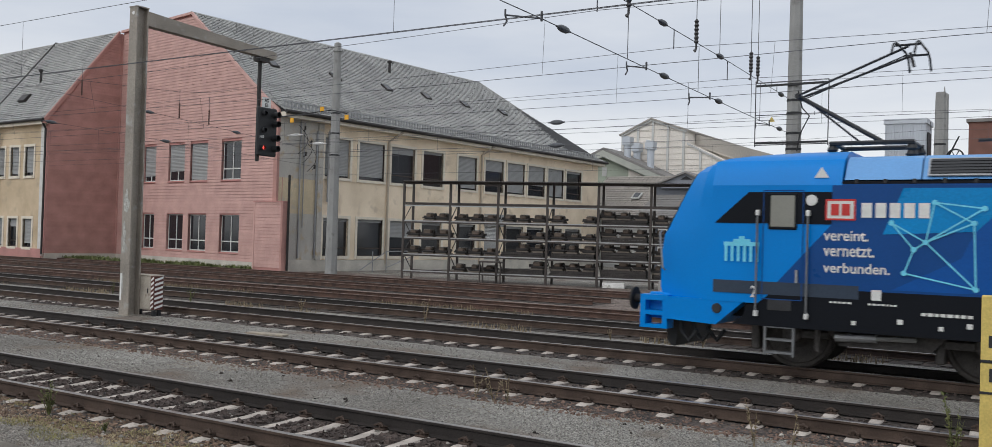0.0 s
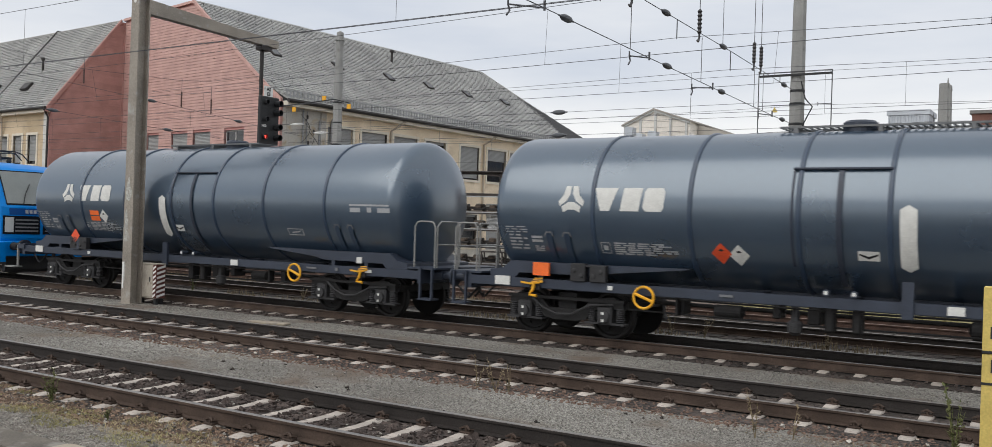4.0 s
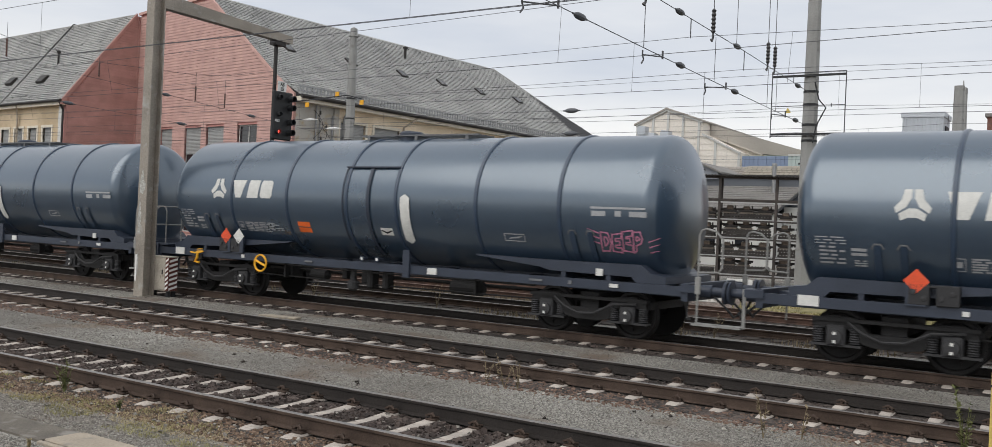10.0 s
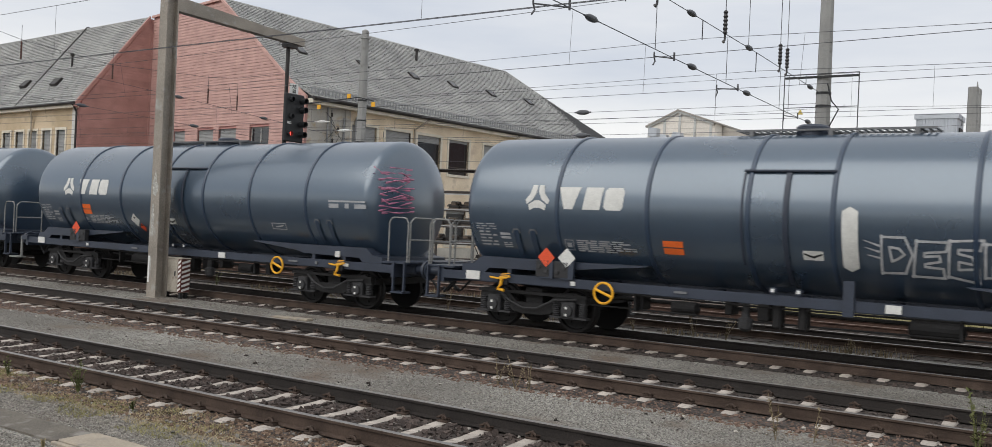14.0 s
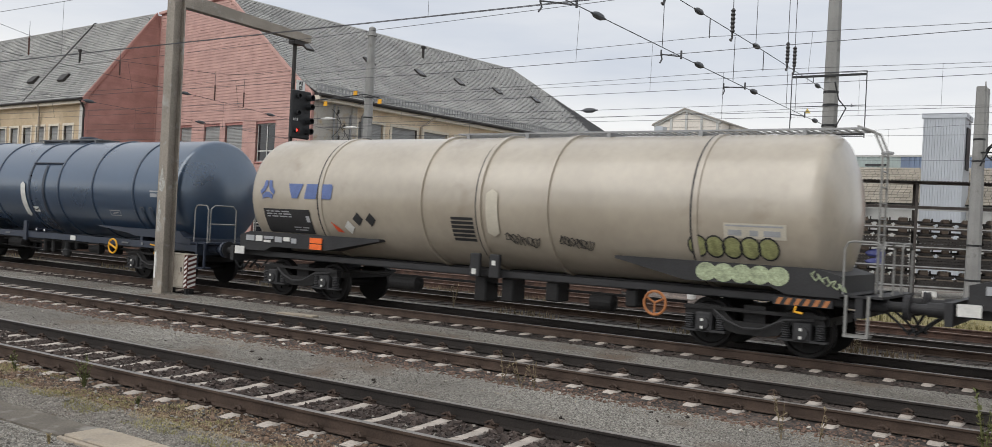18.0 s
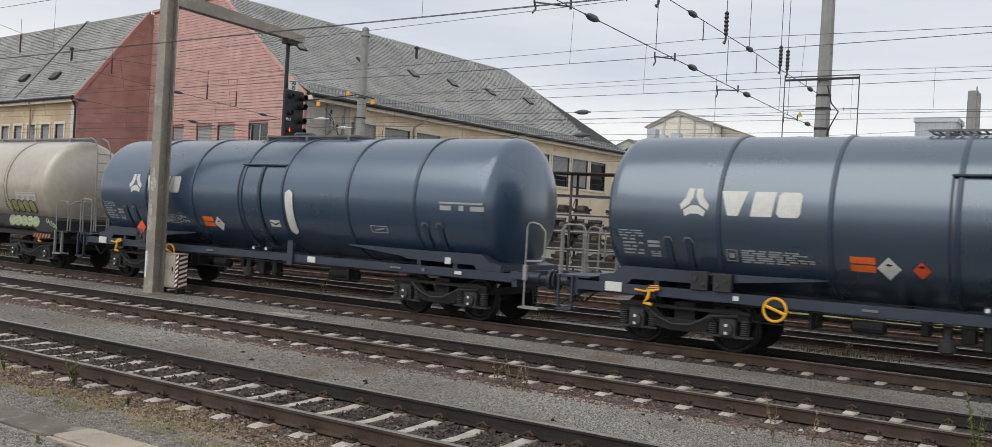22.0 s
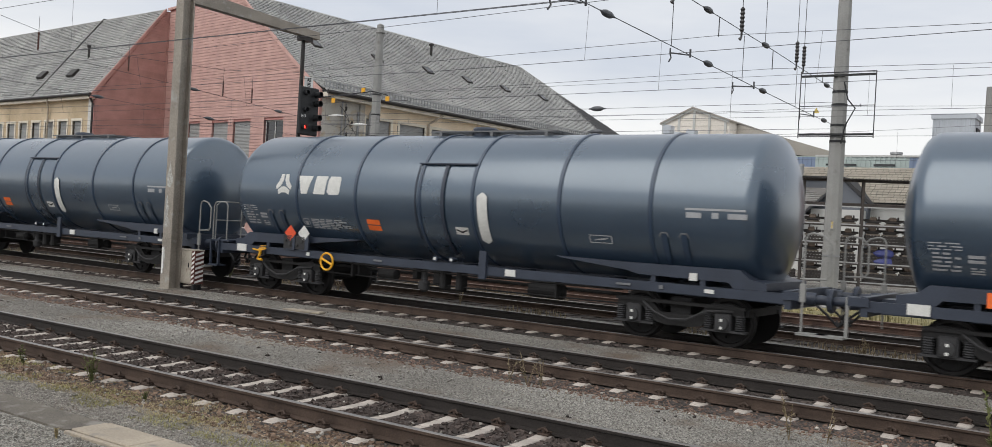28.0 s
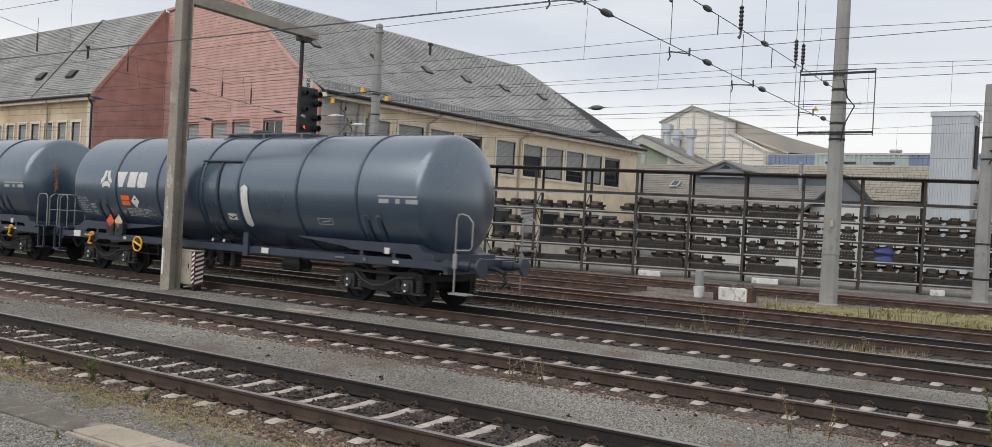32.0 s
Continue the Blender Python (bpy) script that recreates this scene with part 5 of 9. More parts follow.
for y0, z0, y1, z1 in ((15.32, 6.28, 14.03, 6.07), (20.26, 6.18, 19.16, 6.04), (24.57, 6.1, 23.02, 5.89), (30.14, 6.02, 28.67, 5.9)):
    arm = part("steady_arm", tube(bmesh.new(), [(0, y0, z0), (0, y1, z1)], 0.017, 6), M_wire, span)
    part("arm_hook", tube(bmesh.new(), [(0, y1, z1 + 0.1), (0, y1, z1), (0, y1 + 0.06, z1 - 0.1), (0, y1 - 0.04, z1 - 0.2)], 0.018, 6), M_wire, arm)
    part("arm_clamp", tube(bmesh.new(), [(0, y0, z0 + 0.14), (0, y0, z0 - 0.05)], 0.025, 6), M_wire, arm)
for y in (23.44, 28.1, 28.8, 19.2):
    ins = part("insulator", insulator_bm(bmesh.new(), (0, y, 7.35), (0, y, 8.0), 0.066), M_insul, span)
    part("hook", tube(bmesh.new(), [(0, y, 7.38), (0, y, 7.24), (0, y - 0.07, 7.14), (0, y - 0.14, 7.16)], 0.03, 6), M_insul, ins)
    part("hanger", tube(bmesh.new(), [(0, y, 7.98), (0, y, 10.6)], 0.011, 6), M_wire, span)
for y, z0, z1 in ((19.2, 6.2, 7.4), (23.66, 6.13, 7.3), (25.27, 7.38, 10.6), (28.2, 6.06, 7.2), (29.1, 6.05, 7.2)):
    part("hanger", tube(bmesh.new(), [(0, y, z0), (0, y, z1)], 0.009, 6), M_wire, span)

# catenaries along the tracks
def catenary(yc, zc, zm, xs, group, sag=0.75, drops=(), rope=7.4, double=0.0, stagger=()):
    """Contact wire at height zc that wanders by stagger (x, dy), carrier hung at zm over each x of xs; drops: droppers round the support."""
    root = thing("catenary", pose(0, yc, 0), "dark contact wire and carrier wire with droppers over a track", "overhead wires", group)
    way = stagger or ((xs[0], 0.0), (xs[-1], 0.0))
    for dy in (0.0, double) if double else (0.0,):
        part("contact_wire", tube(bmesh.new(), [(x, y + dy, zc) for x, y in way], 0.006, 6), M_wire, root)

    def carrier(x):
        for a, b in zip(xs, xs[1:]):
            if a <= x <= b:
                u = (x - a) / (b - a)
                return zm - sag * 4 * u * (1 - u)

    def contact(x):
        for (a, ya), (b, yb) in zip(way, way[1:]):
            if a <= x <= b:
                return ya + (yb - ya) * (x - a) / (b - a)

    pts = []
    for a, b in zip(xs, xs[1:]):
        pts += [(a + (b - a) * i / 12, 0, carrier(a + (b - a) * i / 12)) for i in range(12)]
    part("carrier_wire", tube(bmesh.new(), pts + [(xs[-1], 0, zm)], 0.006, 6), M_wire, root)
    at = [a + (b - a) * (i + 0.5) / 5 for a, b in zip(xs, xs[1:]) for i in range(5)]
    if drops:
        at = [x for x in at if abs(x - MX) > 7] + list(drops)
    for x in at:
        part("dropper", tube(bmesh.new(), [(x, contact(x), zc), (x, 0, carrier(x))], 0.004, 5), M_wire, root)
    for x in xs[1:-1]:
        part("rope_clamp", tube(bmesh.new(), [(x, 0, zm - 0.03), (x, 0, rope)], 0.014, 6), M_wire, root)
    return root


XS = (-8.85 - 116, -8.85 - 58, MX, MX + 58, MX + 116)
WIRES = "overhead line wires"
catenary(Y2, 5.67, 7.02, XS, WIRES, 0.05, (-21.8, -10.4), 7.6, 0.05)
catenary(Y3, 5.66, 6.95, XS, WIRES, 0.35, (-10.1, -1.5), 7.5, stagger=((XS[0], -0.3), (XS[1], 0.3), (-14, 0.2), (MX, -0.15), (-2, -0.65), (XS[3], -0.3), (XS[4], 0.3)))
catenary(Y4, 5.66, 6.96, XS, WIRES, 0.35, (-10.36, -6.34), 7.42, stagger=((XS[0], -0.3), (XS[1], 0.3), (-15, 0.15), (MX, -0.1), (-2.5, -0.5), (XS[3], -0.3), (XS[4], 0.3)))
catenary(Y5, 5.6, 6.82, XS, WIRES, 0.3, (-10.0, -4.2), 7.35)
catenary(Y6, 6.1, 7.5, XS, WIRES, 0.1, (-11.9, -7.4), 7.2)
catenary(Y7, 6.0, 7.1, XS, WIRES, 0.3, rope=7.2)
catenary(40.5, 5.5, 6.9, (-124, -35.2, -5.5, 60), WIRES, 0.4, rope=7.2)
for y, z, x1 in ((33.0, 6.83, MX), (33.0, 5.91, MX)):
    feeder = thing("feeder_line", pose(0, y, z), "bare feeder wire with inline insulator", "overhead wires", WIRES)
    part("wire", tube(bmesh.new(), [(-124, 0, 0.1), (-18, 0, 0), (x1, 0, 0.03)], 0.008, 5), M_wire, feeder)
    part("insulator", spindle_bm((-18.62, 0, 0), (-17.86, 0, 0), 0.1), M_spindle, feeder)

# yellow marker post between the near tracks
yp = thing("marker_post", pose(-0.78, 10.4, 0), "faded yellow trackside marker post", "marker post")
part("post", boxes((-0.13, 0.13, -0.05, 0.05, -0.25, 1.03), bev=0.01), M_sign_yellow, yp)
part("panel", boxes((-0.13, 0.13, -0.055, 0.05, 1.05, 1.69), bev=0.01), M_sign_yellow, yp)
for z in (1.05, 0.74):
    part("band", boxes((-0.132, 0.132, -0.058, 0.052, z - 0.012, z + 0.012)), M_black, yp)
part("mark", boxes((-0.05, 0.03, -0.0575, -0.0545, 0.85, 0.98), (-0.06, 0.04, -0.0575, -0.0545, 1.18, 1.3)), M_black, yp)

# ---- storage rack ----
M_rack = mat("dark_rusty_rack_steel", (0.075, 0.064, 0.058), 0.7, metal=0.2, var=0.25, scale=2, bump=0.2)
M_shelf = mat("pale_galvanised_rail", (0.42, 0.42, 0.41), 0.5, metal=0.3, var=0.12, scale=3, bump=0.1)
M_cast = mat("dark_cast_iron", (0.04, 0.035, 0.032), 0.75, var=0.3, scale=3, fine=20, bump=0.4, random=0.35)
M_housing = mat("brown_grey_cast_housing", (0.13, 0.1, 0.078), 0.8, var=0.25, scale=4, fine=25, bump=0.3, random=0.5)
M_rib = mat("pale_worn_rib", (0.3, 0.28, 0.25), 0.7, var=0.2, scale=5, bump=0.2, random=0.5)
M_pallet = mat("grey_wood_pallet", (0.17, 0.145, 0.12), 0.85, var=0.2, scale=4, bump=0.3, random=0.3)
RACK = thing("storage_rack", pose(-30.8, 39.31, 0, 0, 0, 15.42), "long dark steel storage rack with corrugated roof and open bays", "storage rack")
bay = 2.606
NB = 11
LEVELS = (0.32, 1.2, 2.08, 2.95, 3.9)
for i in range(NB + 1):
    for y in (0.0, 1.3):
        part("post", boxes((i * bay - 0.06, i * bay + 0.06, y - 0.05, y + 0.05, -0.25, 4.95), bev=0.008), M_rack, RACK)
    for k in range(4):
        part("brace", tube(bmesh.new(), [(i * bay, 0.05 if k % 2 else 1.25, LEVELS[k]), (i * bay, 1.25 if k % 2 else 0.05, LEVELS[k + 1])], 0.025, 5), M_rack, RACK)
for i in range(NB):
    for z in LEVELS:
        part("beam", boxes((i * bay + 0.06, (i + 1) * bay - 0.06, -0.05, 0.02, z - 0.075, z - 0.02)), M_shelf if (z < 3.5) else M_rack, RACK)
        part("beam", boxes((i * bay + 0.06, (i + 1) * bay - 0.06, -0.03, 0.03, z - 0.15, z - 0.08)), M_rack, RACK)
        part("beam", boxes((i * bay + 0.06, (i + 1) * bay - 0.06, 1.26, 1.33, z - 0.13, z - 0.02)), M_rack, RACK)
    part("rail", boxes((i * bay + 0.06, (i + 1) * bay - 0.06, -0.06, -0.02, 3.68, 3.74)), M_shelf, RACK)
    cr = bmesh.new()
    prof = []
    for k in range(18):
        x = i * bay + k * bay / 18
        prof += [(x, 4.935), (x + bay / 36, 5.0)]
    prof.append(((i + 1) * bay, 4.935))
    prism(cr, prof + [(x, z + 0.02) for x, z in reversed(prof)], -0.35, 1.7)
    part("roof_sheet", cr, M_rack, RACK, "dark corrugated roof sheet")
    part("top_beam", boxes((i * bay, (i + 1) * bay, -0.06, 0.06, 4.85, 4.93)), M_rack, RACK)


def brake_unit(seed):
    """A stored cast-iron running-gear unit on two runners."""
    r = random.Random(seed)
    root = thing("running_gear_unit", pose(0, 0, 0), "dark cast-iron running gear unit stored on the rack", "machine part", "parts on the storage rack")
    w = 0.58 + 0.12 * r.random()
    for y in (0.05, 0.85):
        part("runner", boxes((-w / 2, w / 2, y, y + 0.1, 0.0, 0.07)), M_pallet, root)
    part("base", boxes((-w / 2 + 0.05, w / 2 - 0.05, 0.08, 0.92, 0.07, 0.2), bev=0.02), M_cast, root)
    body = bmesh.new()
    h = 0.31 + 0.1 * r.random()
    box(body, -w / 2 + 0.14, w / 2 - 0.16, 0.1, 0.85, 0.19, h, bev=0.04)
    for k in range(3):
        x = -w / 2 + 0.2 + k * (w - 0.44) / 2
        part("cover_rib", boxes((x, x + 0.045, 0.12, 0.82, h - 0.01, h + 0.03)), M_rib, root)
    part("side_flange", boxes((-w / 2 - 0.05, w / 2 + 0.04, 0.06, 0.2, 0.12, 0.19), bev=0.01), M_cast, root)
    part("housing", body, M_housing, root)
    part("axle_stub", tube(bmesh.new(), [(-w / 2 - 0.14, 0.5, 0.22), (w / 2 + 0.14, 0.5, 0.22)], 0.055, 8), M_cast, root)
    part("flange", lathe(bmesh.new(), [(w / 2 - 0.1, 0.13), (w / 2 - 0.04, 0.13)], (0, 0.5, 0.28), "x", 12), M_cast, root)
    return root


def bar_stack(i, z, rows):
    """Toothed cast bars lying along a bay."""
    root = thing("iron_bar_stack", RM @ pose(i * bay + 0.12, 0.12, z - 0.02), "stack of dark toothed cast-iron bars on the rack", "iron bars", "parts on the storage rack")
    for a in range(rows):
        bm = bmesh.new()
        x0 = 0.03 + 0.05 * (a % 2)
        prof = [(x0, a * 0.13), (2.3, a * 0.13), (2.3, a * 0.13 + 0.1)]
        for k in range(16):
            u = 2.3 - (k + 1) * (2.3 - x0) / 16
            prof += [(u + 0.09, a * 0.13 + 0.1), (u + 0.08, a * 0.13 + 0.126), (u + 0.02, a * 0.13 + 0.126), (u, a * 0.13 + 0.1)]
        prism(bm, prof, 0.0, 0.95)
        part("bar", bm, M_cast, root)


units = [brake_unit(s) for s in (1, 2, 3)]
RM = RACK.matrix_basis
rr = random.Random(9)
first = [True, True, True]
for i in range(NB):
    for li, z in enumerate(LEVELS[:4]):
        rows = 0
        if i > 3 and li < 3:
            rows = rr.choice((2, 3, 3))
        elif 3 < i < 7 and li == 3:
            rows = rr.choice((1, 1, 2))
        elif 1 < i < 4 and li < 2:
            rows = 2
        if rows:
            bar_stack(i, z, rows)
        for k in range(3):
            if rr.random() < (0.05 if i > 3 else 0.12) or (i < 1 and li == 0):
                continue
            j = rr.randrange(3)
            m = RM @ pose(i * bay + 0.5 + k * 0.8 + rr.uniform(-0.06, 0.06), 0.12 + rr.uniform(-0.05, 0.05), z - 0.02 + rows * 0.13 - (0.004 if rows else 0), 0, 0, rr.uniform(-4, 4))
            if first[j]:
                units[j].matrix_basis = m
                first[j] = False
            else:
                copy_thing(units[j], m)
for i, x0, x1 in ((4, 0.3, 1.4), (6, 0.5, 1.7), (9, 0.4, 1.0)):
    cb = part("concrete_beam", boxes((x0, x1, -0.12, 0.12, 0.0, 0.27), bev=0.02), M_slab_pale)
    tagged(cb, "pale concrete beam lying under the rack", "concrete beam", "beams under the rack").matrix_basis = RM @ pose(i * bay, -0.02, GROUND)
M_tarp = mat("blue_plastic_sheet", (0.05, 0.06, 0.2), 0.5, var=0.15, scale=4, bump=0.2)
for i, z in ((8, 1.62), (8, 1.25)):
    tp = bmesh.new()
    bmesh.ops.create_icosphere(tp, subdivisions=3, radius=0.3)
    for v_ in tp.verts:
        v_.co = Vector((v_.co.x * 1.6, v_.co.y * 0.8, v_.co.z * 0.7)) + noise.noise_vector(v_.co * 4) * 0.07
    ob = part("blue_tarpaulin", tp, M_tarp, smooth=True)
    ob.matrix_basis = RM @ pose(i * bay + 1.0, 0.25, z)
    tagged(ob, "crumpled blue plastic sheet on the rack shelf", "tarpaulin")


# ---- the train ----
# Blue specular tint stands in for a bluer sky in the tanks' reflections.
M_tank = mat("slate_blue_tank_paint", (0.027, 0.049, 0.081), 0.3, var=0.05, scale=0.7, fine=9, bump=0.02, ior=2.2, tint=(0.8, 0.91, 1.0), coat=0.6, coat_rough=0.16)
M_tank_blue = mat("deeper_blue_tank_paint", (0.022, 0.0475, 0.093), 0.3, var=0.05, scale=0.7, fine=9, bump=0.02, ior=2.1, tint=(0.77, 0.88, 1.0), coat=0.6, coat_rough=0.16)
M_tank_beige = mat("dirty_beige_tank_paint", (0.385, 0.335, 0.265), 0.42, var=0.05, scale=0.5, fine=5, bump=0.02, color2=(0.445, 0.395, 0.32), stain=(0.31, 0.26, 0.195), stain_at=0.66, coat=0.9, coat_rough=0.24, spec=0.7, coat_ior=1.7)
M_ring = mat("slate_ring_paint", (0.026, 0.048, 0.085), 0.45, var=0.1, scale=2, bump=0.05, coat=0.6, coat_rough=0.3)
M_frame = mat("grey_blue_wagon_frame", (0.036, 0.045, 0.066), 0.42, var=0.12, scale=2, bump=0.08)
M_frame_black = mat("dirty_black_wagon_frame", (0.028, 0.028, 0.03), 0.65, var=0.2, scale=2, bump=0.1)
M_bogie = mat("dusty_black_bogie", (0.0135, 0.013, 0.0135), 0.7, var=0.3, scale=4, fine=20, bump=0.25)
M_wheel = mat("dark_wheel_steel", (0.013, 0.012, 0.012), 0.7, metal=0.2, var=0.2, scale=5, bump=0.1)
M_plate_grey = mat("grey_data_plate", (0.17, 0.175, 0.185), 0.6, var=0.1, bump=0.02)
M_axle = mat("dusty_grey_axle_box", (0.037, 0.037, 0.039), 0.65, var=0.25, scale=5, bump=0.15)
M_handrail = mat("pale_grey_handrail", (0.26, 0.26, 0.25), 0.55, var=0.1, bump=0.05)
M_mark = mat("white_marking", (0.66, 0.66, 0.63), 0.55, var=0.08, scale=6, bump=0.03)
M_mark_grey = mat("grey_small_print", (0.36, 0.37, 0.385), 0.6, var=0.1, bump=0.02)
M_mark_blue = mat("faded_blue_marking", (0.12, 0.17, 0.36), 0.6, var=0.12, scale=4, bump=0.02)
M_gf_yellow = mat("yellow_spray_paint", (0.6, 0.6, 0.06), 0.6, var=0.15, scale=6, bump=0.02)
M_gf_pink = mat("pink_spray_paint", (0.5, 0.2, 0.3), 0.6, var=0.15, scale=6, bump=0.02)
M_gf_white = mat("pale_spray_paint", (0.42, 0.43, 0.44), 0.6, var=0.15, scale=6, bump=0.02)
M_gf_silver = mat("silver_spray_paint", (0.21, 0.21, 0.2), 0.55, var=0.15, scale=6, bump=0.02)
M_gf_lime = mat("lime_spray_paint", (0.34, 0.39, 0.25), 0.6, var=0.3, scale=7, bump=0.02)
M_gf_olive = mat("olive_spray_paint", (0.3, 0.31, 0.14), 0.6, var=0.25, scale=7, bump=0.02)
M_dia_red = mat("red_placard", (0.72, 0.09, 0.03), 0.5, var=0.1, bump=0.02)
M_cream = mat("cream_placard", (0.62, 0.5, 0.3), 0.5, var=0.1, bump=0.02)

TR, TZ = 1.48, 2.57
M_walk = mat("grey_grating", (0.16, 0.165, 0.17), 0.6, metal=0.3, var=0.12, scale=4, bump=0.1)


def on_tank(bm, r=TR, zc=TZ, off=0.006):
    """Cut a flat drawing (x, z) into strips and bend it onto the tank's near side."""
    zs = [v_.co.z for v_ in bm.verts]
    z = math.floor(min(zs) / 0.07) * 0.07
    while z < max(zs):
        bmesh.ops.bisect_plane(bm, geom=bm.verts[:] + bm.edges[:] + bm.faces[:], plane_co=(0, 0, z), plane_no=(0, 0, 1))
        z += 0.07
    for v_ in bm.verts:
        v_.co.y = -math.sqrt(max(0.01, (r + off) ** 2 - (v_.co.z - zc) ** 2))
    bm.normal_update()
    for f in bm.faces:
        if f.normal.y > 0:
            f.normal_flip()
    return bm


def flat(polys):
    bm = bmesh.new()
    for poly in polys:
        f = bm.faces.new([bm.verts.new((x, 0, z)) for x, z in poly])
        f.normal_update()
        bmesh.ops.triangulate(bm, faces=[f])
    return bm


def rect(x0, x1, z0, z1):
    return [(x0, z0), (x1, z0), (x1, z1), (x0, z1)]


def decal(parent, name, polys, material, label="", off=0.006):
    ob = part(name, on_tank(flat(polys), off=off), material, parent, label)
    if name == "small_print" and len(polys) > 1:
        ob["kind"] = "stuff"
    return ob


def tank_text(parent, name, body, x, z, width, height, material, label="", bold=0.0, shear=0.0, tilt=0.0, off=0.006, wild=0.0):
    bm = text_bm(body, 1.0, bold=bold, shear=shear)
    xs, ys = [v_.co.x for v_ in bm.verts], [v_.co.y for v_ in bm.verts]
    sx, sy = width / (max(xs) - min(xs)), height / (max(ys) - min(ys))
    x0, y0 = min(xs), min(ys)
    for v_ in bm.verts:
        u, w_ = (v_.co.x - x0) * sx, (v_.co.y - y0) * sy
        v_.co = (x + u + wild * math.sin(u * 5 + w_ * 9), 0, z + w_ + tilt * u + wild * math.sin(u * 3.7))
    bm.normal_update()
    bmesh.ops.triangulate(bm, faces=bm.faces[:])
    return part(name, on_tank(bm, off=off), material, parent, label)


def stroke(a, b, t0, t1):
    """A straight tapering spray stroke as a polygon."""
    dx, dz = b[0] - a[0], b[1] - a[1]
    ln = math.hypot(dx, dz) or 1e-3
    px, pz = -dz / ln, dx / ln
    return [(a[0] - px * t0, a[1] - pz * t0), (b[0] - px * t1, b[1] - pz * t1), (b[0] + px * t1, b[1] + pz * t1), (a[0] + px * t0, a[1] + pz * t0)]


GLYPHS = {
    "D": [[(0, 0), (0.75, 0.05), (1, 0.5), (0.7, 1), (0, 1)], [(0.3, 0.3), (0.6, 0.35), (0.68, 0.5), (0.55, 0.7), (0.3, 0.7)]],
    "E": [[(0, 0), (1, -0.05), (0.95, 0.25), (0.35, 0.28), (0.35, 0.4), (0.8, 0.42), (0.78, 0.62), (0.35, 0.62), (0.35, 0.75), (1, 0.78), (1.05, 1.05), (0, 1)]],
    "P": [[(0, 0), (0.32, 0), (0.32, 0.35), (0.8, 0.4), (1, 0.7), (0.75, 1.02), (0, 1)], [(0.32, 0.58), (0.62, 0.6), (0.66, 0.7), (0.6, 0.8), (0.32, 0.8)]],
    "R": [[(0, 0), (0.3, 0), (0.32, 0.3), (0.45, 0.3), (0.9, -0.12), (1.2, -0.05), (0.72, 0.4), (0.95, 0.6), (0.9, 0.85), (0.7, 1), (0, 1)], [(0.32, 0.56), (0.6, 0.58), (0.64, 0.68), (0.6, 0.78), (0.32, 0.78)]],
}


def spray(parent, letters, x, z, width, height, material, label, seed=1, lean=0.35, tilt=0.0, t_=0.014):
    """Spiky outlined spray-paint letters."""
    rng = random.Random(seed)
    pitch = width / len(letters)
    polys = []
    for i, ch in enumerate(letters):
        x0, z0 = x + i * pitch, z + tilt * i * pitch + rng.uniform(-0.03, 0.03)
        w_, h = pitch * rng.uniform(0.86, 1.0), height * rng.uniform(0.9, 1.08)
        for ring in GLYPHS[ch]:
            ring = [(x0 + (u + rng.uniform(-0.06, 0.06)) * w_ + lean * v * h * 0.4, z0 + (v + rng.uniform(-0.05, 0.05)) * h) for u, v in ring]
            for a, b in zip(ring, ring[1:] + ring[:1]):
                dx, dz = (b[0] - a[0]) * 0.06, (b[1] - a[1]) * 0.06
                polys.append(stroke((a[0] - dx, a[1] - dz), (b[0] + dx, b[1] + dz), t_, t_))
    ends = [(x - 0.22, z + height * 0.5), (x + width + 0.3, z + 0.05 + tilt * width)]
    for (ex, ez), d in zip(ends, (-1, 1)):
        for k in range(3):
            polys.append(stroke((ex + d * 0.03 * k, ez + 0.12 * k), (ex - d * 0.2, ez - 0.05 + 0.1 * k), 0.004, t_))
    decal(parent, "graffiti", polys, material, label, off=0.008)


def symbol(cx, cz, s):
    """Plain three-bladed mark."""
    out = []
    for x in (-1, 1):
        out.append([(cx + x * 0.04 * s, cz + 0.5 * s), (cx + x * 0.26 * s, cz + 0.5 * s), (cx + x * 0.34 * s, cz + 0.16 * s), (cx + x * 0.56 * s, cz - 0.1 * s), (cx + x * 0.5 * s, cz - 0.28 * s), (cx + x * 0.2 * s, cz - 0.08 * s), (cx + x * 0.05 * s, cz + 0.2 * s)])
    out.append([(cx - 0.42 * s, cz - 0.3 * s), (cx - 0.12 * s, cz - 0.12 * s), (cx + 0.12 * s, cz - 0.12 * s), (cx + 0.42 * s, cz - 0.3 * s), (cx + 0.36 * s, cz - 0.52 * s), (cx + 0.14 * s, cz - 0.42 * s), (cx - 0.14 * s, cz - 0.42 * s), (cx - 0.36 * s, cz - 0.52 * s)])
    return out


def blocks_mark(x, z, w, h):
    """Three plain slanted blocks."""
    a = w / 3.3
    k = 0.07
    return [[(x, z + h), (x + a * 0.28, z), (x + a * 0.72, z), (x + a * 1.1, z + h)],
            [(x + a * 1.22, z), (x + a * 1.22 + k, z + h), (x + a * 2.08 + k, z + h), (x + a * 2.08, z)],
            [(x + a * 2.26, z + h * 0.15), (x + a * 2.4, z), (x + a * 3.1, z), (x + a * 3.2, z + h * 0.15), (x + a * 3.26, z + h * 0.85), (x + a * 3.16, z + h), (x + a * 2.46, z + h), (x + a * 2.34, z + h * 0.85)]]


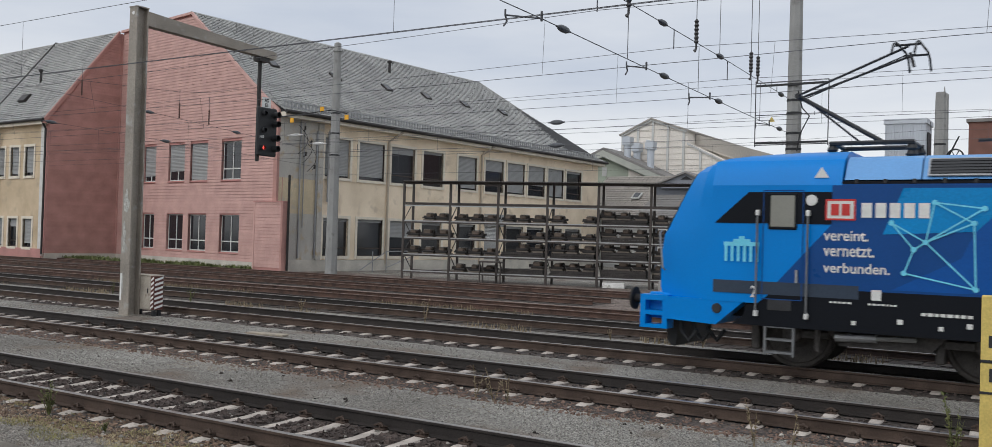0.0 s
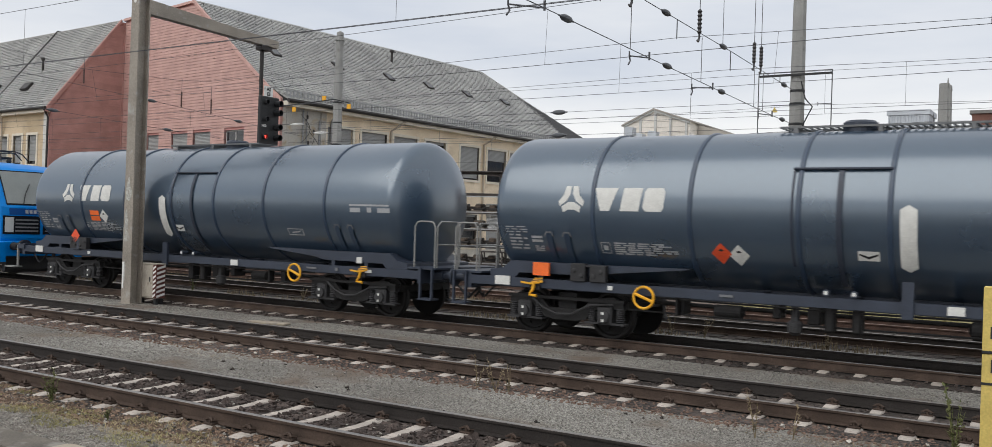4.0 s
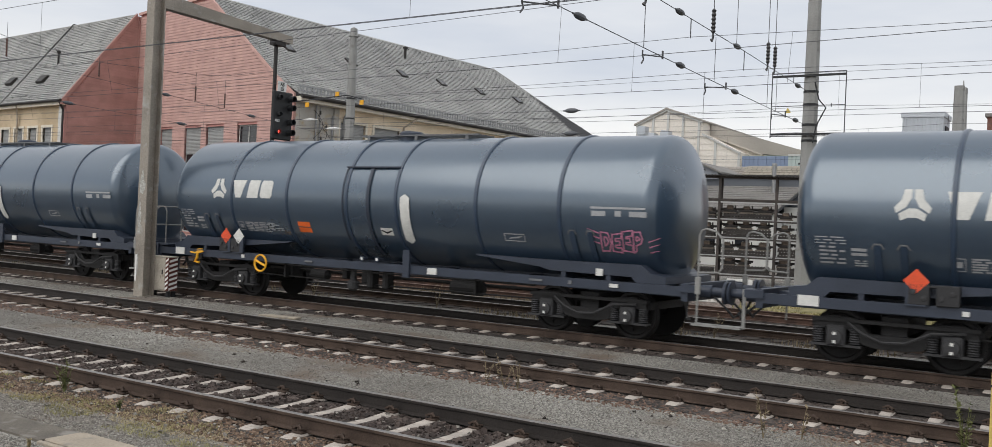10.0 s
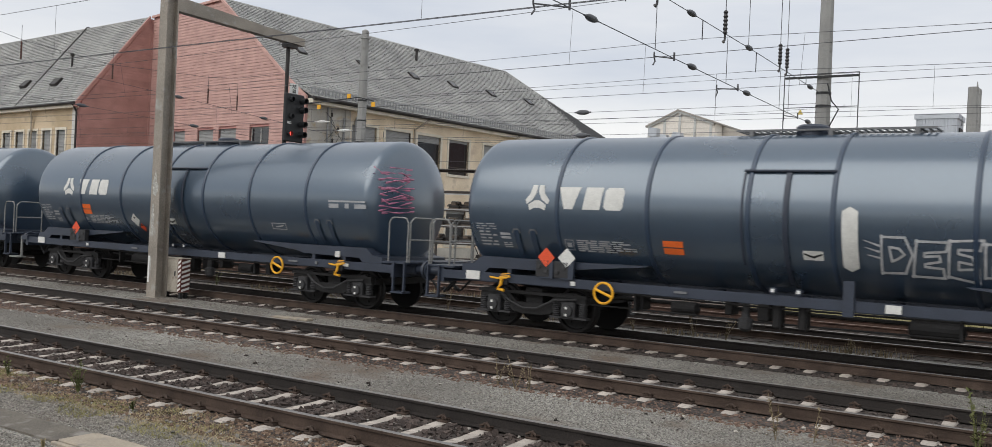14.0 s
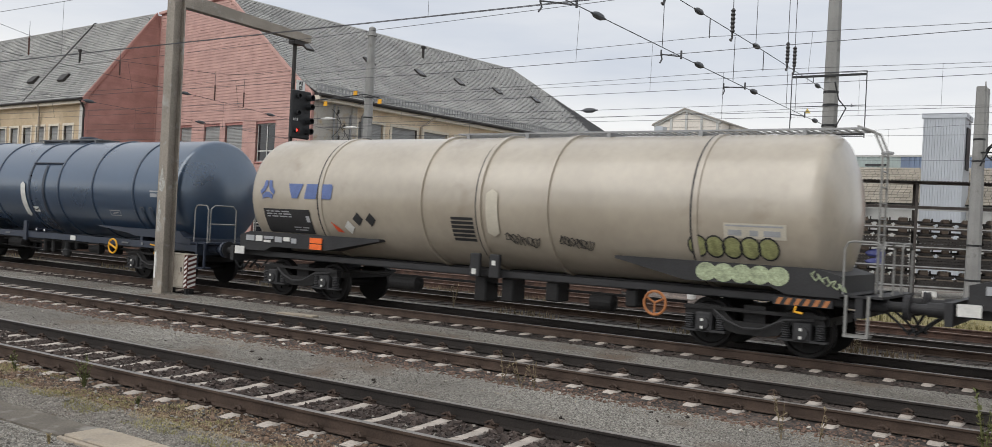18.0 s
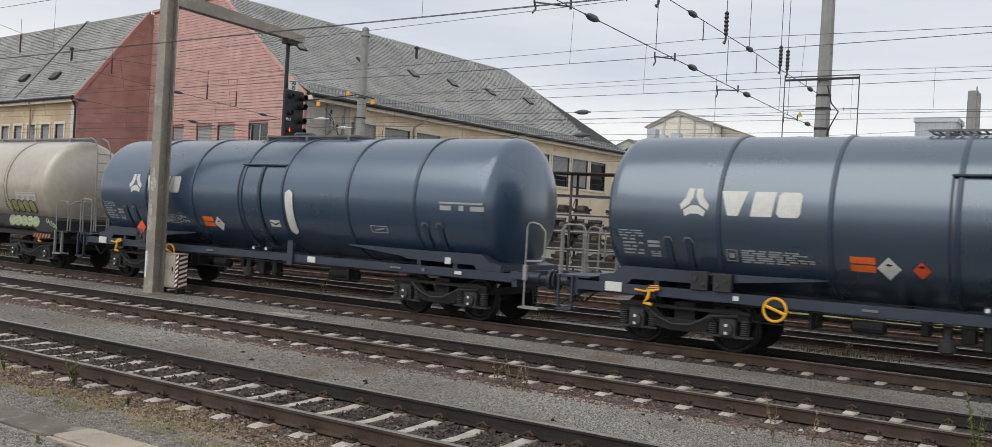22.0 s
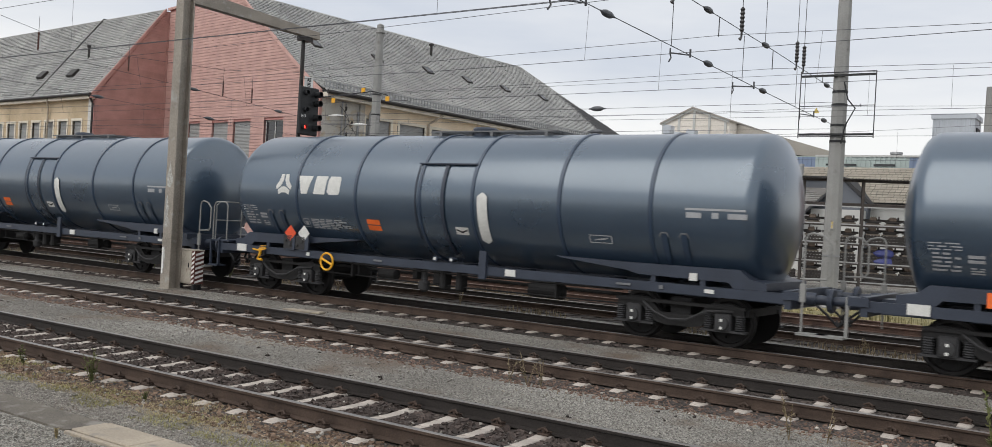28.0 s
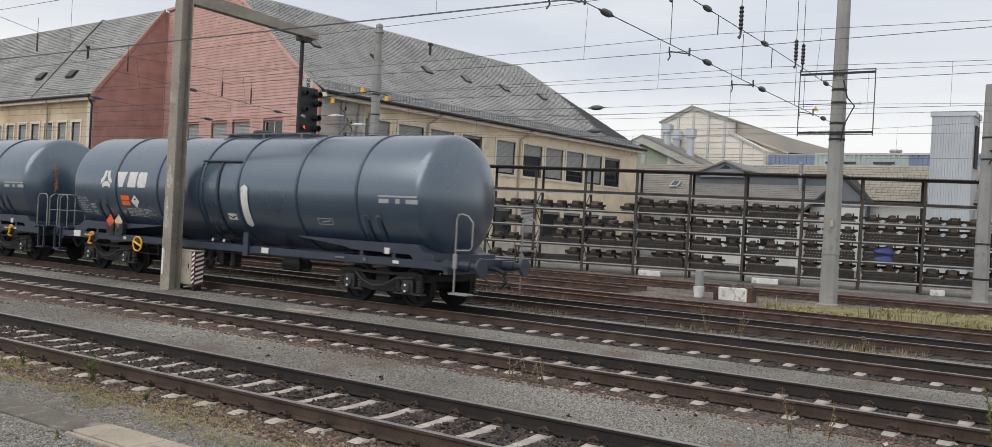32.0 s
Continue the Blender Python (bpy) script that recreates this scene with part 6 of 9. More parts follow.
def small_print(x, z, rows, w, h=0.03, gap=0.055, seed=1, broken=0.3):
    r = random.Random(seed)
    out = []
    for i in range(rows):
        u = x
        while u < x + w * r.uniform(0.6, 1.0):
            d = r.uniform(0.08, 0.3)
            out.append(rect(u, min(u + d, x + w), z - i * gap, z - i * gap + h))
            u += d + 0.05
    return out


def wheelset_bm(r, half=0.68, spokes=0):
    bm = bmesh.new()
    for s in (-1, 1):
        y0 = s * half
        lathe(bm, [(y0 - s * 0.03, r + 0.03), (y0, r + 0.03), (y0 + s * 0.02, r), (y0 + s * 0.105, r - 0.004), (y0 + s * 0.11, r - 0.06), (y0 + s * 0.06, r - 0.085), (y0 + s * 0.045, r * 0.45), (y0 + s * 0.085, r * 0.32), (y0 + s * 0.11, r * 0.2), (y0 + s * 0.11, 0.01)], (0, 0, 0), "y", 28)
        for k in range(6):
            a = k * math.pi / 3
            c = Vector((math.cos(a) * r * 0.62, y0 + s * 0.06, math.sin(a) * r * 0.62))
            box(bm, c.x - 0.03, c.x + 0.03, c.y - 0.02, c.y + 0.02, c.z - 0.03, c.z + 0.03)
    tube(bm, [(0, -half, 0), (0, half, 0)], 0.085, 12)
    return bm




def bogie(parent, x, material=None):
    fb = bmesh.new()
    for s in (-1, 1):
        prism(fb, [(-1.28, 0.6), (-1.26, 0.74), (-1.05, 0.82), (-0.62, 0.8), (-0.36, 0.55), (0.36, 0.55), (0.62, 0.8), (1.05, 0.82), (1.26, 0.74), (1.28, 0.6), (0.74, 0.62), (0.46, 0.36), (0.25, 0.32), (-0.25, 0.32), (-0.46, 0.36), (-0.74, 0.62)], s * 1.0 - 0.06, s * 1.0 + 0.06)
        prism(fb, [(-1.3, 0.72), (-1.3, 0.78), (1.3, 0.78), (1.3, 0.72)], s * 1.0 - 0.1, s * 1.0 + 0.1)
    box(fb, -0.2, 0.2, -0.95, 0.95, 0.55, 0.85)
    for e in (-1.28, 1.28):
        box(fb, e - 0.05, e + 0.05, -0.95, 0.95, 0.6, 0.75)
    root = part("bogie", fb, M_bogie, parent)
    root.location.x = x
    for a in (-0.9, 0.9):
        w_ = part("wheelset", wheelset_bm(0.46), M_wheel, root)
        w_.location = (a, 0, 0.46)
        for s in (-1, 1):
            ab = bmesh.new()
            box(ab, a - 0.16, a + 0.16, s * 1.02 - 0.12, s * 1.02 + 0.12, 0.3, 0.66, bev=0.03)
            lathe(ab, [(s * 1.12, 0.13), (s * 1.19, 0.12), (s * 1.2, 0.05)], (a, 0, 0.46), "y", 14)
            box(ab, a - 0.42, a + 0.42, s * 1.02 - 0.1, s * 1.02 + 0.1, 0.3, 0.34)
            part("axle_box", ab, M_axle, root)
            if s < 0:
                for z in (0.5, 0.36):
                    part("bolt_mark", boxes((a - 0.025, a + 0.025, -1.206, -1.2, z, z + 0.05)), M_mark, root)
            for d in (-0.3, 0.3):
                sp = bmesh.new()
                pr = []
                for k in range(7):
                    pr += [(0.36 + k * 0.04, 0.095), (0.38 + k * 0.04, 0.075)]
                lathe(sp, pr, (a + d, s * 1.02, 0), "z", 12)
                part("spring", sp, M_axle, root)
    for s in (-1, 1):
        part("brake_hose", tube(bmesh.new(), [(-0.7, s * 1.14, 0.72), (-0.45, s * 1.16, 0.55), (-0.15, s * 1.16, 0.44), (0.2, s * 1.16, 0.46), (0.6, s * 1.16, 0.66), (1.1, s * 1.14, 0.7)], 0.024, 6), M_axle, root)
    return root


def buffers(parent, x_face, sign, material):
    """Two buffers; sign -1 points to -x."""
    for y in (-0.87, 0.87):
        b = bmesh.new()
        lathe(b, [(x_face - sign * 0.62, 0.12), (x_face - sign * 0.3, 0.12), (x_face - sign * 0.3, 0.085), (x_face - sign * 0.05, 0.085), (x_face - sign * 0.05, 0.22), (x_face, 0.2), (x_face, 0.01)], (0, y, 1.04), "x", 20)
        part("buffer", b, material, parent)


def coupler(parent, x, sign):
    c = bmesh.new()
    tube(c, [(x - sign * 0.55, 0, 1.0), (x - sign * 0.2, 0, 0.98), (x + sign * 0.02, 0, 0.9)], 0.05, 8)
    tube(c, [(x - sign * 0.1, 0.1, 0.9), (x + sign * 0.0, 0.1, 0.7), (x - sign * 0.15, 0.1, 0.55)], 0.03, 6)
    part("coupler", c, M_bogie, parent)
    for y in (-0.35, 0.3):
        part("air_hose", tube(bmesh.new(), [(x - sign * 0.5, y, 0.95), (x - sign * 0.25, y, 0.75), (x - sign * 0.05, y, 0.55), (x + sign * 0.02, y * 0.7, 0.65)], 0.025, 6), M_black, parent)


def rail_loop(x0, x1, y, z0, z1, r=0.018):
    return tube(bmesh.new(), [(x0, y, z0), (x0, y, z1 - 0.12), (x0 + 0.06, y, z1 - 0.02), (x0 + 0.14, y, z1), (x1 - 0.14, y, z1), (x1 - 0.06, y, z1 - 0.02), (x1, y, z1 - 0.12), (x1, y, z0)], r, 7)


def head_points(r, crown=3.0, knuckle=0.3, n=8):
    """(depth from the tip, radius) of a dished tank end: a flat crown and a tight knuckle."""
    a1 = math.asin((r - knuckle) / (crown - knuckle))
    out = [(crown - crown * math.cos(a1 * k / n), max(0.001, crown * math.sin(a1 * k / n))) for k in range(n + 1)]
    cx = crown - (crown - knuckle) * math.cos(a1)
    for k in range(1, n + 1):
        a = a1 + (math.pi / 2 - a1) * k / n
        out.append((cx - knuckle * math.cos(a), r - knuckle + knuckle * math.sin(a)))
    return out


def tank_bm(x0, x1, r, zc, seg=64):
    pts = head_points(r)
    deep = pts[-1][0]
    prof = [(x0 + d, q) for d, q in pts]
    prof += [(x0 + deep + (x1 - x0 - 2 * deep) * k / 15, r) for k in range(1, 15)]
    prof += [(x1 - d, q) for d, q in reversed(pts)]
    return lathe(bmesh.new(), prof, (0, 0, zc), "x", seg)


def walkway(parent, a, b, n, top, feet, material):
    """Grating walk along the top of a tank: stringers, brackets and separate slats."""
    root = part("walkway", boxes((a, b, -0.33, -0.28, top + 0.05, top + 0.085)), material, parent)
    part("stringer", boxes((a, b, 0.28, 0.33, top + 0.05, top + 0.085)), material, root)
    for x in feet:
        part("bracket", boxes((x - 0.04, x + 0.04, -0.35, 0.35, top - 0.06, top + 0.05)), material, root)
    slat = part("slat", boxes((-0.02, 0.02, -0.28, 0.28, top + 0.055, top + 0.075)), material, root)
    slat.location.x = a + 0.02
    for k in range(1, n):
        ob = new("slat", slat.data)
        ob.parent = root
        ob.location.x = a + 0.02 + (b - a - 0.04) * k / (n - 1)


LW = 16.4


def dark_wagon(flip):
    """flip: hand-wheel end leads."""
    root = thing("tank_wagon", pose(0, Y3, 0), "slate blue four-axle railway tank wagon with white logo marks", "tank wagon", "tank wagons of the train")

    def X(x):
        return LW - x if flip else x

    def XX(x0, x1):
        return (X(x1), X(x0)) if flip else (x0, x1)
    tank = part("tank", tank_bm(1.03, 15.42, TR, TZ), M_tank, root, smooth=True)
    for x in (3.3, 5.3, 7.46, 8.92, 10.85, 12.8) if flip else (3.74, 5.68, 7.6, 9.25, 11.03, 13.02):
        part("ring", lathe(bmesh.new(), [(X(x) - 0.05, TR - 0.02), (X(x) - 0.04, TR + 0.02), (X(x) - 0.02, TR + 0.03), (X(x) + 0.02, TR + 0.03), (X(x) + 0.04, TR + 0.02), (X(x) + 0.05, TR - 0.02)], (0, 0, TZ), "x", 64), M_ring, tank, smooth=True)
    # saddle strips and drip bar
    xm = X(8.25 if flip else 8.44)
    xb = X(7.18 if flip else 7.3)
    part("strap", on_tank(flat([rect(xm - 0.045, xm + 0.045, 1.3, 3.28)]), off=0.03), M_frame, tank)
    part("drip_bar", boxes((xm - 0.8, xm + 0.8, -1.36, -1.2, 3.27, 3.31), bev=0.008), M_frame, tank)
    for e in (-0.78, 0.78):
        part("strap", on_tank(flat([rect(xm + e - 0.02, xm + e + 0.02, 1.6, 3.25)]), off=0.012), M_frame, tank)
    # bearing cradles
    for s0, s1, tip in ((1.15, 3.9, 5.5), (15.3, 12.55, 10.95)):
        cr = bmesh.new()
        g = 1 if s1 > s0 else -1
        prism(cr, [(s0, 1.12), (s0, 1.26), (s0 + g * 0.3, 1.3), (s0 + g * 0.5, 1.46), (s1, 1.45), (tip, 1.47), (tip - g * 0.1, 1.44), (s1, 1.3), (s0 + g * 2.5, 1.24), (s0 + g * 0.7, 1.22), (s0 + g * 0.6, 1.12)], -1.2, 1.2)
        part("cradle", cr, M_frame, root)
        for e in (1.2, 2.2):
            part("cradle_web", boxes((s0 + g * e - 0.05, s0 + g * e + 0.05, -1.18, 1.18, 1.1, 1.3)), M_frame, root)
    for e in (2.62, 3.02, 13.38, 13.78):
        part("lifting_strap", on_tank(flat([rect(e - 0.06, e + 0.06, 1.4, 1.97), [(e - 0.06, 1.97), (e + 0.06, 1.97), (e + 0.03, 2.04), (e - 0.03, 2.04)]]), off=0.03), M_ring, tank)
        part("strap_eye", on_tank(flat([[(e - 0.11, 1.99), (e - 0.09, 1.97), (e - 0.05, 2.045), (e + 0.05, 2.045), (e + 0.09, 1.97), (e + 0.11, 1.99), (e + 0.06, 2.075), (e - 0.06, 2.075)]]), off=0.034), M_plate_grey, tank)
    # valve control box beside the cradle
    vb = part("control_box", boxes((3.1, 3.42, -1.36, -1.22, 1.12, 1.47), (3.52, 3.86, -1.36, -1.22, 1.12, 1.45), (3.1, 3.86, -1.34, -1.24, 1.4, 1.44), bev=0.012), M_frame_black, root)
    for x in (3.18, 3.34, 3.6, 3.76):
        part("box_knob", lathe(bmesh.new(), [(-1.36, 0.045), (-1.38, 0.045), (-1.385, 0.01)], (x, 0, 1.33 if x in (3.18, 3.76) else 1.24), "y", 8), M_axle, vb)
    for y in (-1.3, 1.24):
        part("side_sill", boxes((0.74, LW - 0.74, y, y + 0.06, 0.94, 1.12)), M_frame, root)
    part("centre_sill", boxes((0.74, LW - 0.74, -0.3, 0.3, 0.85, 1.12)), M_frame, root)
    for x in (0.62, LW - 0.74):
        part("end_beam", boxes((x, x + 0.12, -1.3, 1.3, 0.85, 1.18)), M_frame, root)
    for x in (1.6, 4.4, 6.6, 8.2, 9.8, 12.0, 14.8):
        part("cross_beam", boxes((x, x + 0.12, -1.238, 1.238, 0.98, 1.1)), M_frame, root)
    for x in (2.85, 13.6):
        bogie(root, x)
    buffers(root, 0.0, -1, M_frame)
    buffers(root, LW, 1, M_frame)
    coupler(root, 0.0, -1)
    coupler(root, LW, 1)
    # hand-wheel end (at x = 12 .. 16.45 before flipping)
    hw = bmesh.new()
    xw = X(11.72) if flip else 12.08
    n = 20
    tube(hw, [(xw + 0.2 * math.cos(2 * math.pi * k / n), -1.4, 0.9 + 0.2 * math.sin(2 * math.pi * k / n)) for k in range(n + 1)], 0.026, 7, cap=False)
    tube(hw, [(xw - 0.19, -1.4, 0.97), (xw + 0.19, -1.4, 0.83)], 0.03, 6)
    part("hand_wheel", hw, M_yellow, root, "yellow brake hand wheel")
    xl = X(14.1)
    lv = part("brake_lever", tube(bmesh.new(), [(xl - 0.3, -1.37, 1.04), (xl - 0.1, -1.38, 1.02), (xl + 0.1, -1.38, 1.04), (xl + 0.2, -1.37, 1.08)], 0.02, 7), M_yellow, root, "yellow brake changeover lever")
    part("lever_arm", tube(bmesh.new(), [(xl, -1.37, 1.03), (xl - 0.02, -1.38, 0.9), (xl - 0.1, -1.37, 0.8), (xl + 0.06, -1.37, 0.78)], 0.034, 7), M_yellow, lv)
    for k in range(3):
        part("lever_finger", tube(bmesh.new(), [(xl - 0.05 + k * 0.03, -1.39, 1.06 + k * 0.035), (xl + 0.2, -1.39, 1.06 + k * 0.04)], 0.011, 5), M_yellow, lv)
    part("scale_plate", boxes((xl - 0.12, xl + 0.12, -1.345, -1.31, 0.9, 1.0)), M_bogie, lv)
    plat = bmesh.new()
    a, b = XX(15.4, 16.15)
    box(plat, a, b, -1.32, 1.32, 1.16, 1.2)
    part("end_platform", plat, M_frame, root)
    for y in (-1.28, 1.28):
        part("handrail", rail_loop(*XX(15.55, 16.1), y, 1.2, 2.2), M_handrail, root)
    xe = X(16.1)
    for y0, y1 in ((-1.2, -0.35), (0.35, 1.2)):
        part("handrail", tube(bmesh.new(), [(xe, y0, 1.2), (xe, y0, 2.1), (xe, y0 + 0.12, 2.2), (xe, y1 - 0.12, 2.2), (xe, y1, 2.1), (xe, y1, 1.2)], 0.019, 7), M_handrail, root)
        part("handrail", tube(bmesh.new(), [(xe, y0, 1.7), (xe, y1, 1.7)], 0.02, 6), M_handrail, root)
    a, b = XX(15.75, 16.1)
    part("step", boxes((a, b, -1.4, -1.1, 0.5, 0.54), (a, a + 0.04, -1.36, -1.3, 0.5, 1.2), (b - 0.04, b, -1.36, -1.3, 0.5, 1.2)), M_frame, root)
    # plain end
    a, b = X(0.42), X(-0.02)
    g = 1 if b > a else -1
    for y in ((-1.32, 1.32) if flip else (1.32,)):
        part("handrail", tube(bmesh.new(), [(a, y, 0.46), (a, y, 2.08), (a + g * 0.04, y, 2.17), (a + g * 0.12, y, 2.2), (a + g * 0.3, y, 2.16), (b, y, 2.02), (b, y, 1.5), (b - g * 0.06, y, 1.42), (a, y, 1.4)], 0.02, 7), M_handrail, root)
        part("rail_bracket", boxes((min(a, a - g * 0.34), max(a, a - g * 0.34), y - 0.025, y + 0.025, 1.02, 1.16)), M_frame, root)
        part("rail_foot", boxes((a - 0.05, a + 0.05, y - 0.03, y + 0.03, 1.0, 1.32), bev=0.01), M_handrail, root)
    part("step", boxes((min(a, b) - 0.06, max(a, b) - 0.02, -1.44, -1.16, 0.44, 0.48)), M_handrail, root)
    if not flip:
        part("step_post", boxes((a - 0.025, a + 0.025, -1.34, -1.29, 0.46, 1.16)), M_handrail, root)
        part("rail_bracket", boxes((min(a, a - g * 0.34), max(a, a - g * 0.34), -1.345, -1.295, 1.02, 1.16)), M_frame, root)
    # walkway on top
    a, b = XX(6.1, 9.6)
    top = TZ + TR
    walkway(root, a, b, 30, top, (a + 0.3, (a + b) / 2, b - 0.3), M_walk)
    part("dome_hatch", lathe(bmesh.new(), [(TZ + TR - 0.05, 0.3), (TZ + TR + 0.14, 0.3), (TZ + TR + 0.18, 0.25), (TZ + TR + 0.2, 0.02)], (xm, 0, 0), "z", 18), M_frame, root)
    # under-slung gear
    for x, r, ln in ((5.9, 0.16, 0.9), (10.3, 0.13, 0.6)):
        part("air_reservoir", lathe(bmesh.new(), [(X(x) - ln / 2, 0.02), (X(x) - ln / 2 + 0.06, r), (X(x) + ln / 2 - 0.06, r), (X(x) + ln / 2, 0.02)], (0, -0.75, 0.7), "x", 16), M_bogie, root)
    ug = bmesh.new()
    for x, w_, z0 in ((8.75, 0.22, 0.6), (9.4, 0.14, 0.66), (11.2, 0.16, 0.6)):
        box(ug, X(x) - w_ / 2, X(x) + w_ / 2, -0.9, -0.5, z0, 0.95, bev=0.02)
    tube(ug, [(4.2, -0.6, 0.78), (12.2, -0.6, 0.78)], 0.03, 6)
    tube(ug, [(4.2, 0.3, 0.7), (12.2, 0.3, 0.7)], 0.04, 6)
    part("brake_gear", ug, M_bogie, root)
    for x in (8.0, 8.45):
        vb = bmesh.new()
        lathe(vb, [(-1.2, 0.04), (-1.34, 0.04), (-1.35, 0.06), (-1.38, 0.06), (-1.38, 0.01)], (X(x), 0, 1.2), "y", 12)
        part("outlet_cap", vb, M_frame, root)
        part("cap_plate", boxes((X(x) - 0.03, X(x) + 0.03, -1.388, -1.38, 1.17, 1.23)), M_mark, root)
        part("outlet_valve", boxes((X(x) - 0.08, X(x) + 0.08, -1.1, -0.8, 0.5, 0.95), bev=0.04), M_bogie, root)
    part("support_post", boxes((xb - 0.09, xb + 0.09, -1.36, -1.3, 0.85, 1.45)), M_frame, root)
    # markings
    decal(tank, "logo_symbol", symbol(3.14, 2.72, 0.5), M_mark, "white three-bladed mark")
    for blk in blocks_mark(3.64, 2.5, 1.45, 0.44):
        decal(tank, "logo_block", [blk], M_mark, "plain white slanted block")
    decal(tank, "level_bar", [[(xb - 0.13, 1.67), (xb, 1.6), (xb + 0.13, 1.67), (xb + 0.13, 2.61), (xb, 2.69), (xb - 0.13, 2.61)]], M_mark, "white level strip", off=0.025)
    decal(tank, "small_print", small_print(1.62, 2.14, 3, 0.5, 0.02, 0.05, 3) + small_print(1.68, 1.97, 5, 0.42, 0.032, 0.066, 4) + small_print(2.2, 1.93, 2, 0.26, 0.05, 0.075, 5) + small_print(2.24, 1.76, 3, 0.2, 0.024, 0.04, 15), M_mark_grey)
    decal(tank, "small_print", small_print(4.0, 1.88, 6, 1.28, 0.026, 0.04, 6, 0.15) + [rect(3.72, 3.92, 1.885, 1.9), rect(3.72, 3.92, 1.69, 1.705), rect(3.72, 3.735, 1.705, 1.885), rect(3.905, 3.92, 1.705, 1.885), rect(3.77, 3.87, 1.75, 1.84)], M_mark_grey)
    decal(tank, "small_print", [rect(13.8, 14.95, 2.5, 2.54), rect(13.82, 14.12, 2.36, 2.46), rect(14.62, 14.98, 2.36, 2.46), rect(14.32, 14.45, 2.36, 2.47)], M_mark_grey)
    decal(tank, "small_print", [rect(11.75, 12.25, 1.78, 1.8), rect(11.75, 12.25, 1.92, 1.94), rect(11.75, 11.77, 1.78, 1.94), rect(12.23, 12.25, 1.78, 1.94), [(11.85, 1.83), (12.1, 1.85), (12.2, 1.9), (11.9, 1.86)]], M_mark_grey)
    xe = 7.8 if not flip else 8.6
    decal(tank, "arrow_plate", [rect(xe - 0.17, xe + 0.17, 1.76, 1.92)], M_mark)
    decal(tank, "arrow", [[(xe - 0.15, 1.88), (xe, 1.83), (xe + 0.15, 1.88), (xe + 0.15, 1.85), (xe, 1.79), (xe - 0.15, 1.85)]], M_black, off=0.01)
    part("data_plate", boxes((1.35, 1.7, -1.33, -1.305, 0.96, 1.14)), M_mark, root)
    for x0, x1, z0, z1, m_ in ((9.8, 10.05, 0.96, 1.1, 0), (13.3, 13.38, 1.0, 1.07, 1), (14.2, 14.38, 1.0, 1.07, 0), (3.9, 4.0, 0.99, 1.07, 0), (12.4, 12.7, 1.01, 1.05, 1), (6.1, 6.35, 1.01, 1.05, 1), (13.85, 14.0, 1.2, 1.34, 0)):
        part("data_plate", boxes((x0, x1, -1.33 if z1 < 1.15 else -1.23, -1.305 if z1 < 1.15 else -1.19, z0, z1)), M_plate_grey if m_ else M_mark, root)
    # brake pipes and rods under the frame
    for y, z, r in ((-1.05, 0.9, 0.02), (-0.95, 0.62, 0.018)):
        part("brake_pipe", tube(bmesh.new(), [(4.0, y, z), (8.0, y, z - 0.03), (12.4, y, z)], r, 6), M_bogie, root)
    for x in (5.2, 10.9):
        part("pipe_bracket", boxes((x - 0.025, x + 0.025, -1.08, -0.9, 0.58, 0.95), bev=0.006), M_bogie, root)
    part("distributor", lathe(bmesh.new(), [(0.4, 0.06), (0.46, 0.13), (0.62, 0.14), (0.66, 0.08), (0.9, 0.07)], (X(9.05), -0.95, 0), "z", 12), M_axle, root)
    return root


def diamond(x, z, s):
    return [(x - s, z), (x, z - s), (x + s, z), (x, z + s)]


PROTO = {False: dark_wagon(False), True: dark_wagon(True)}


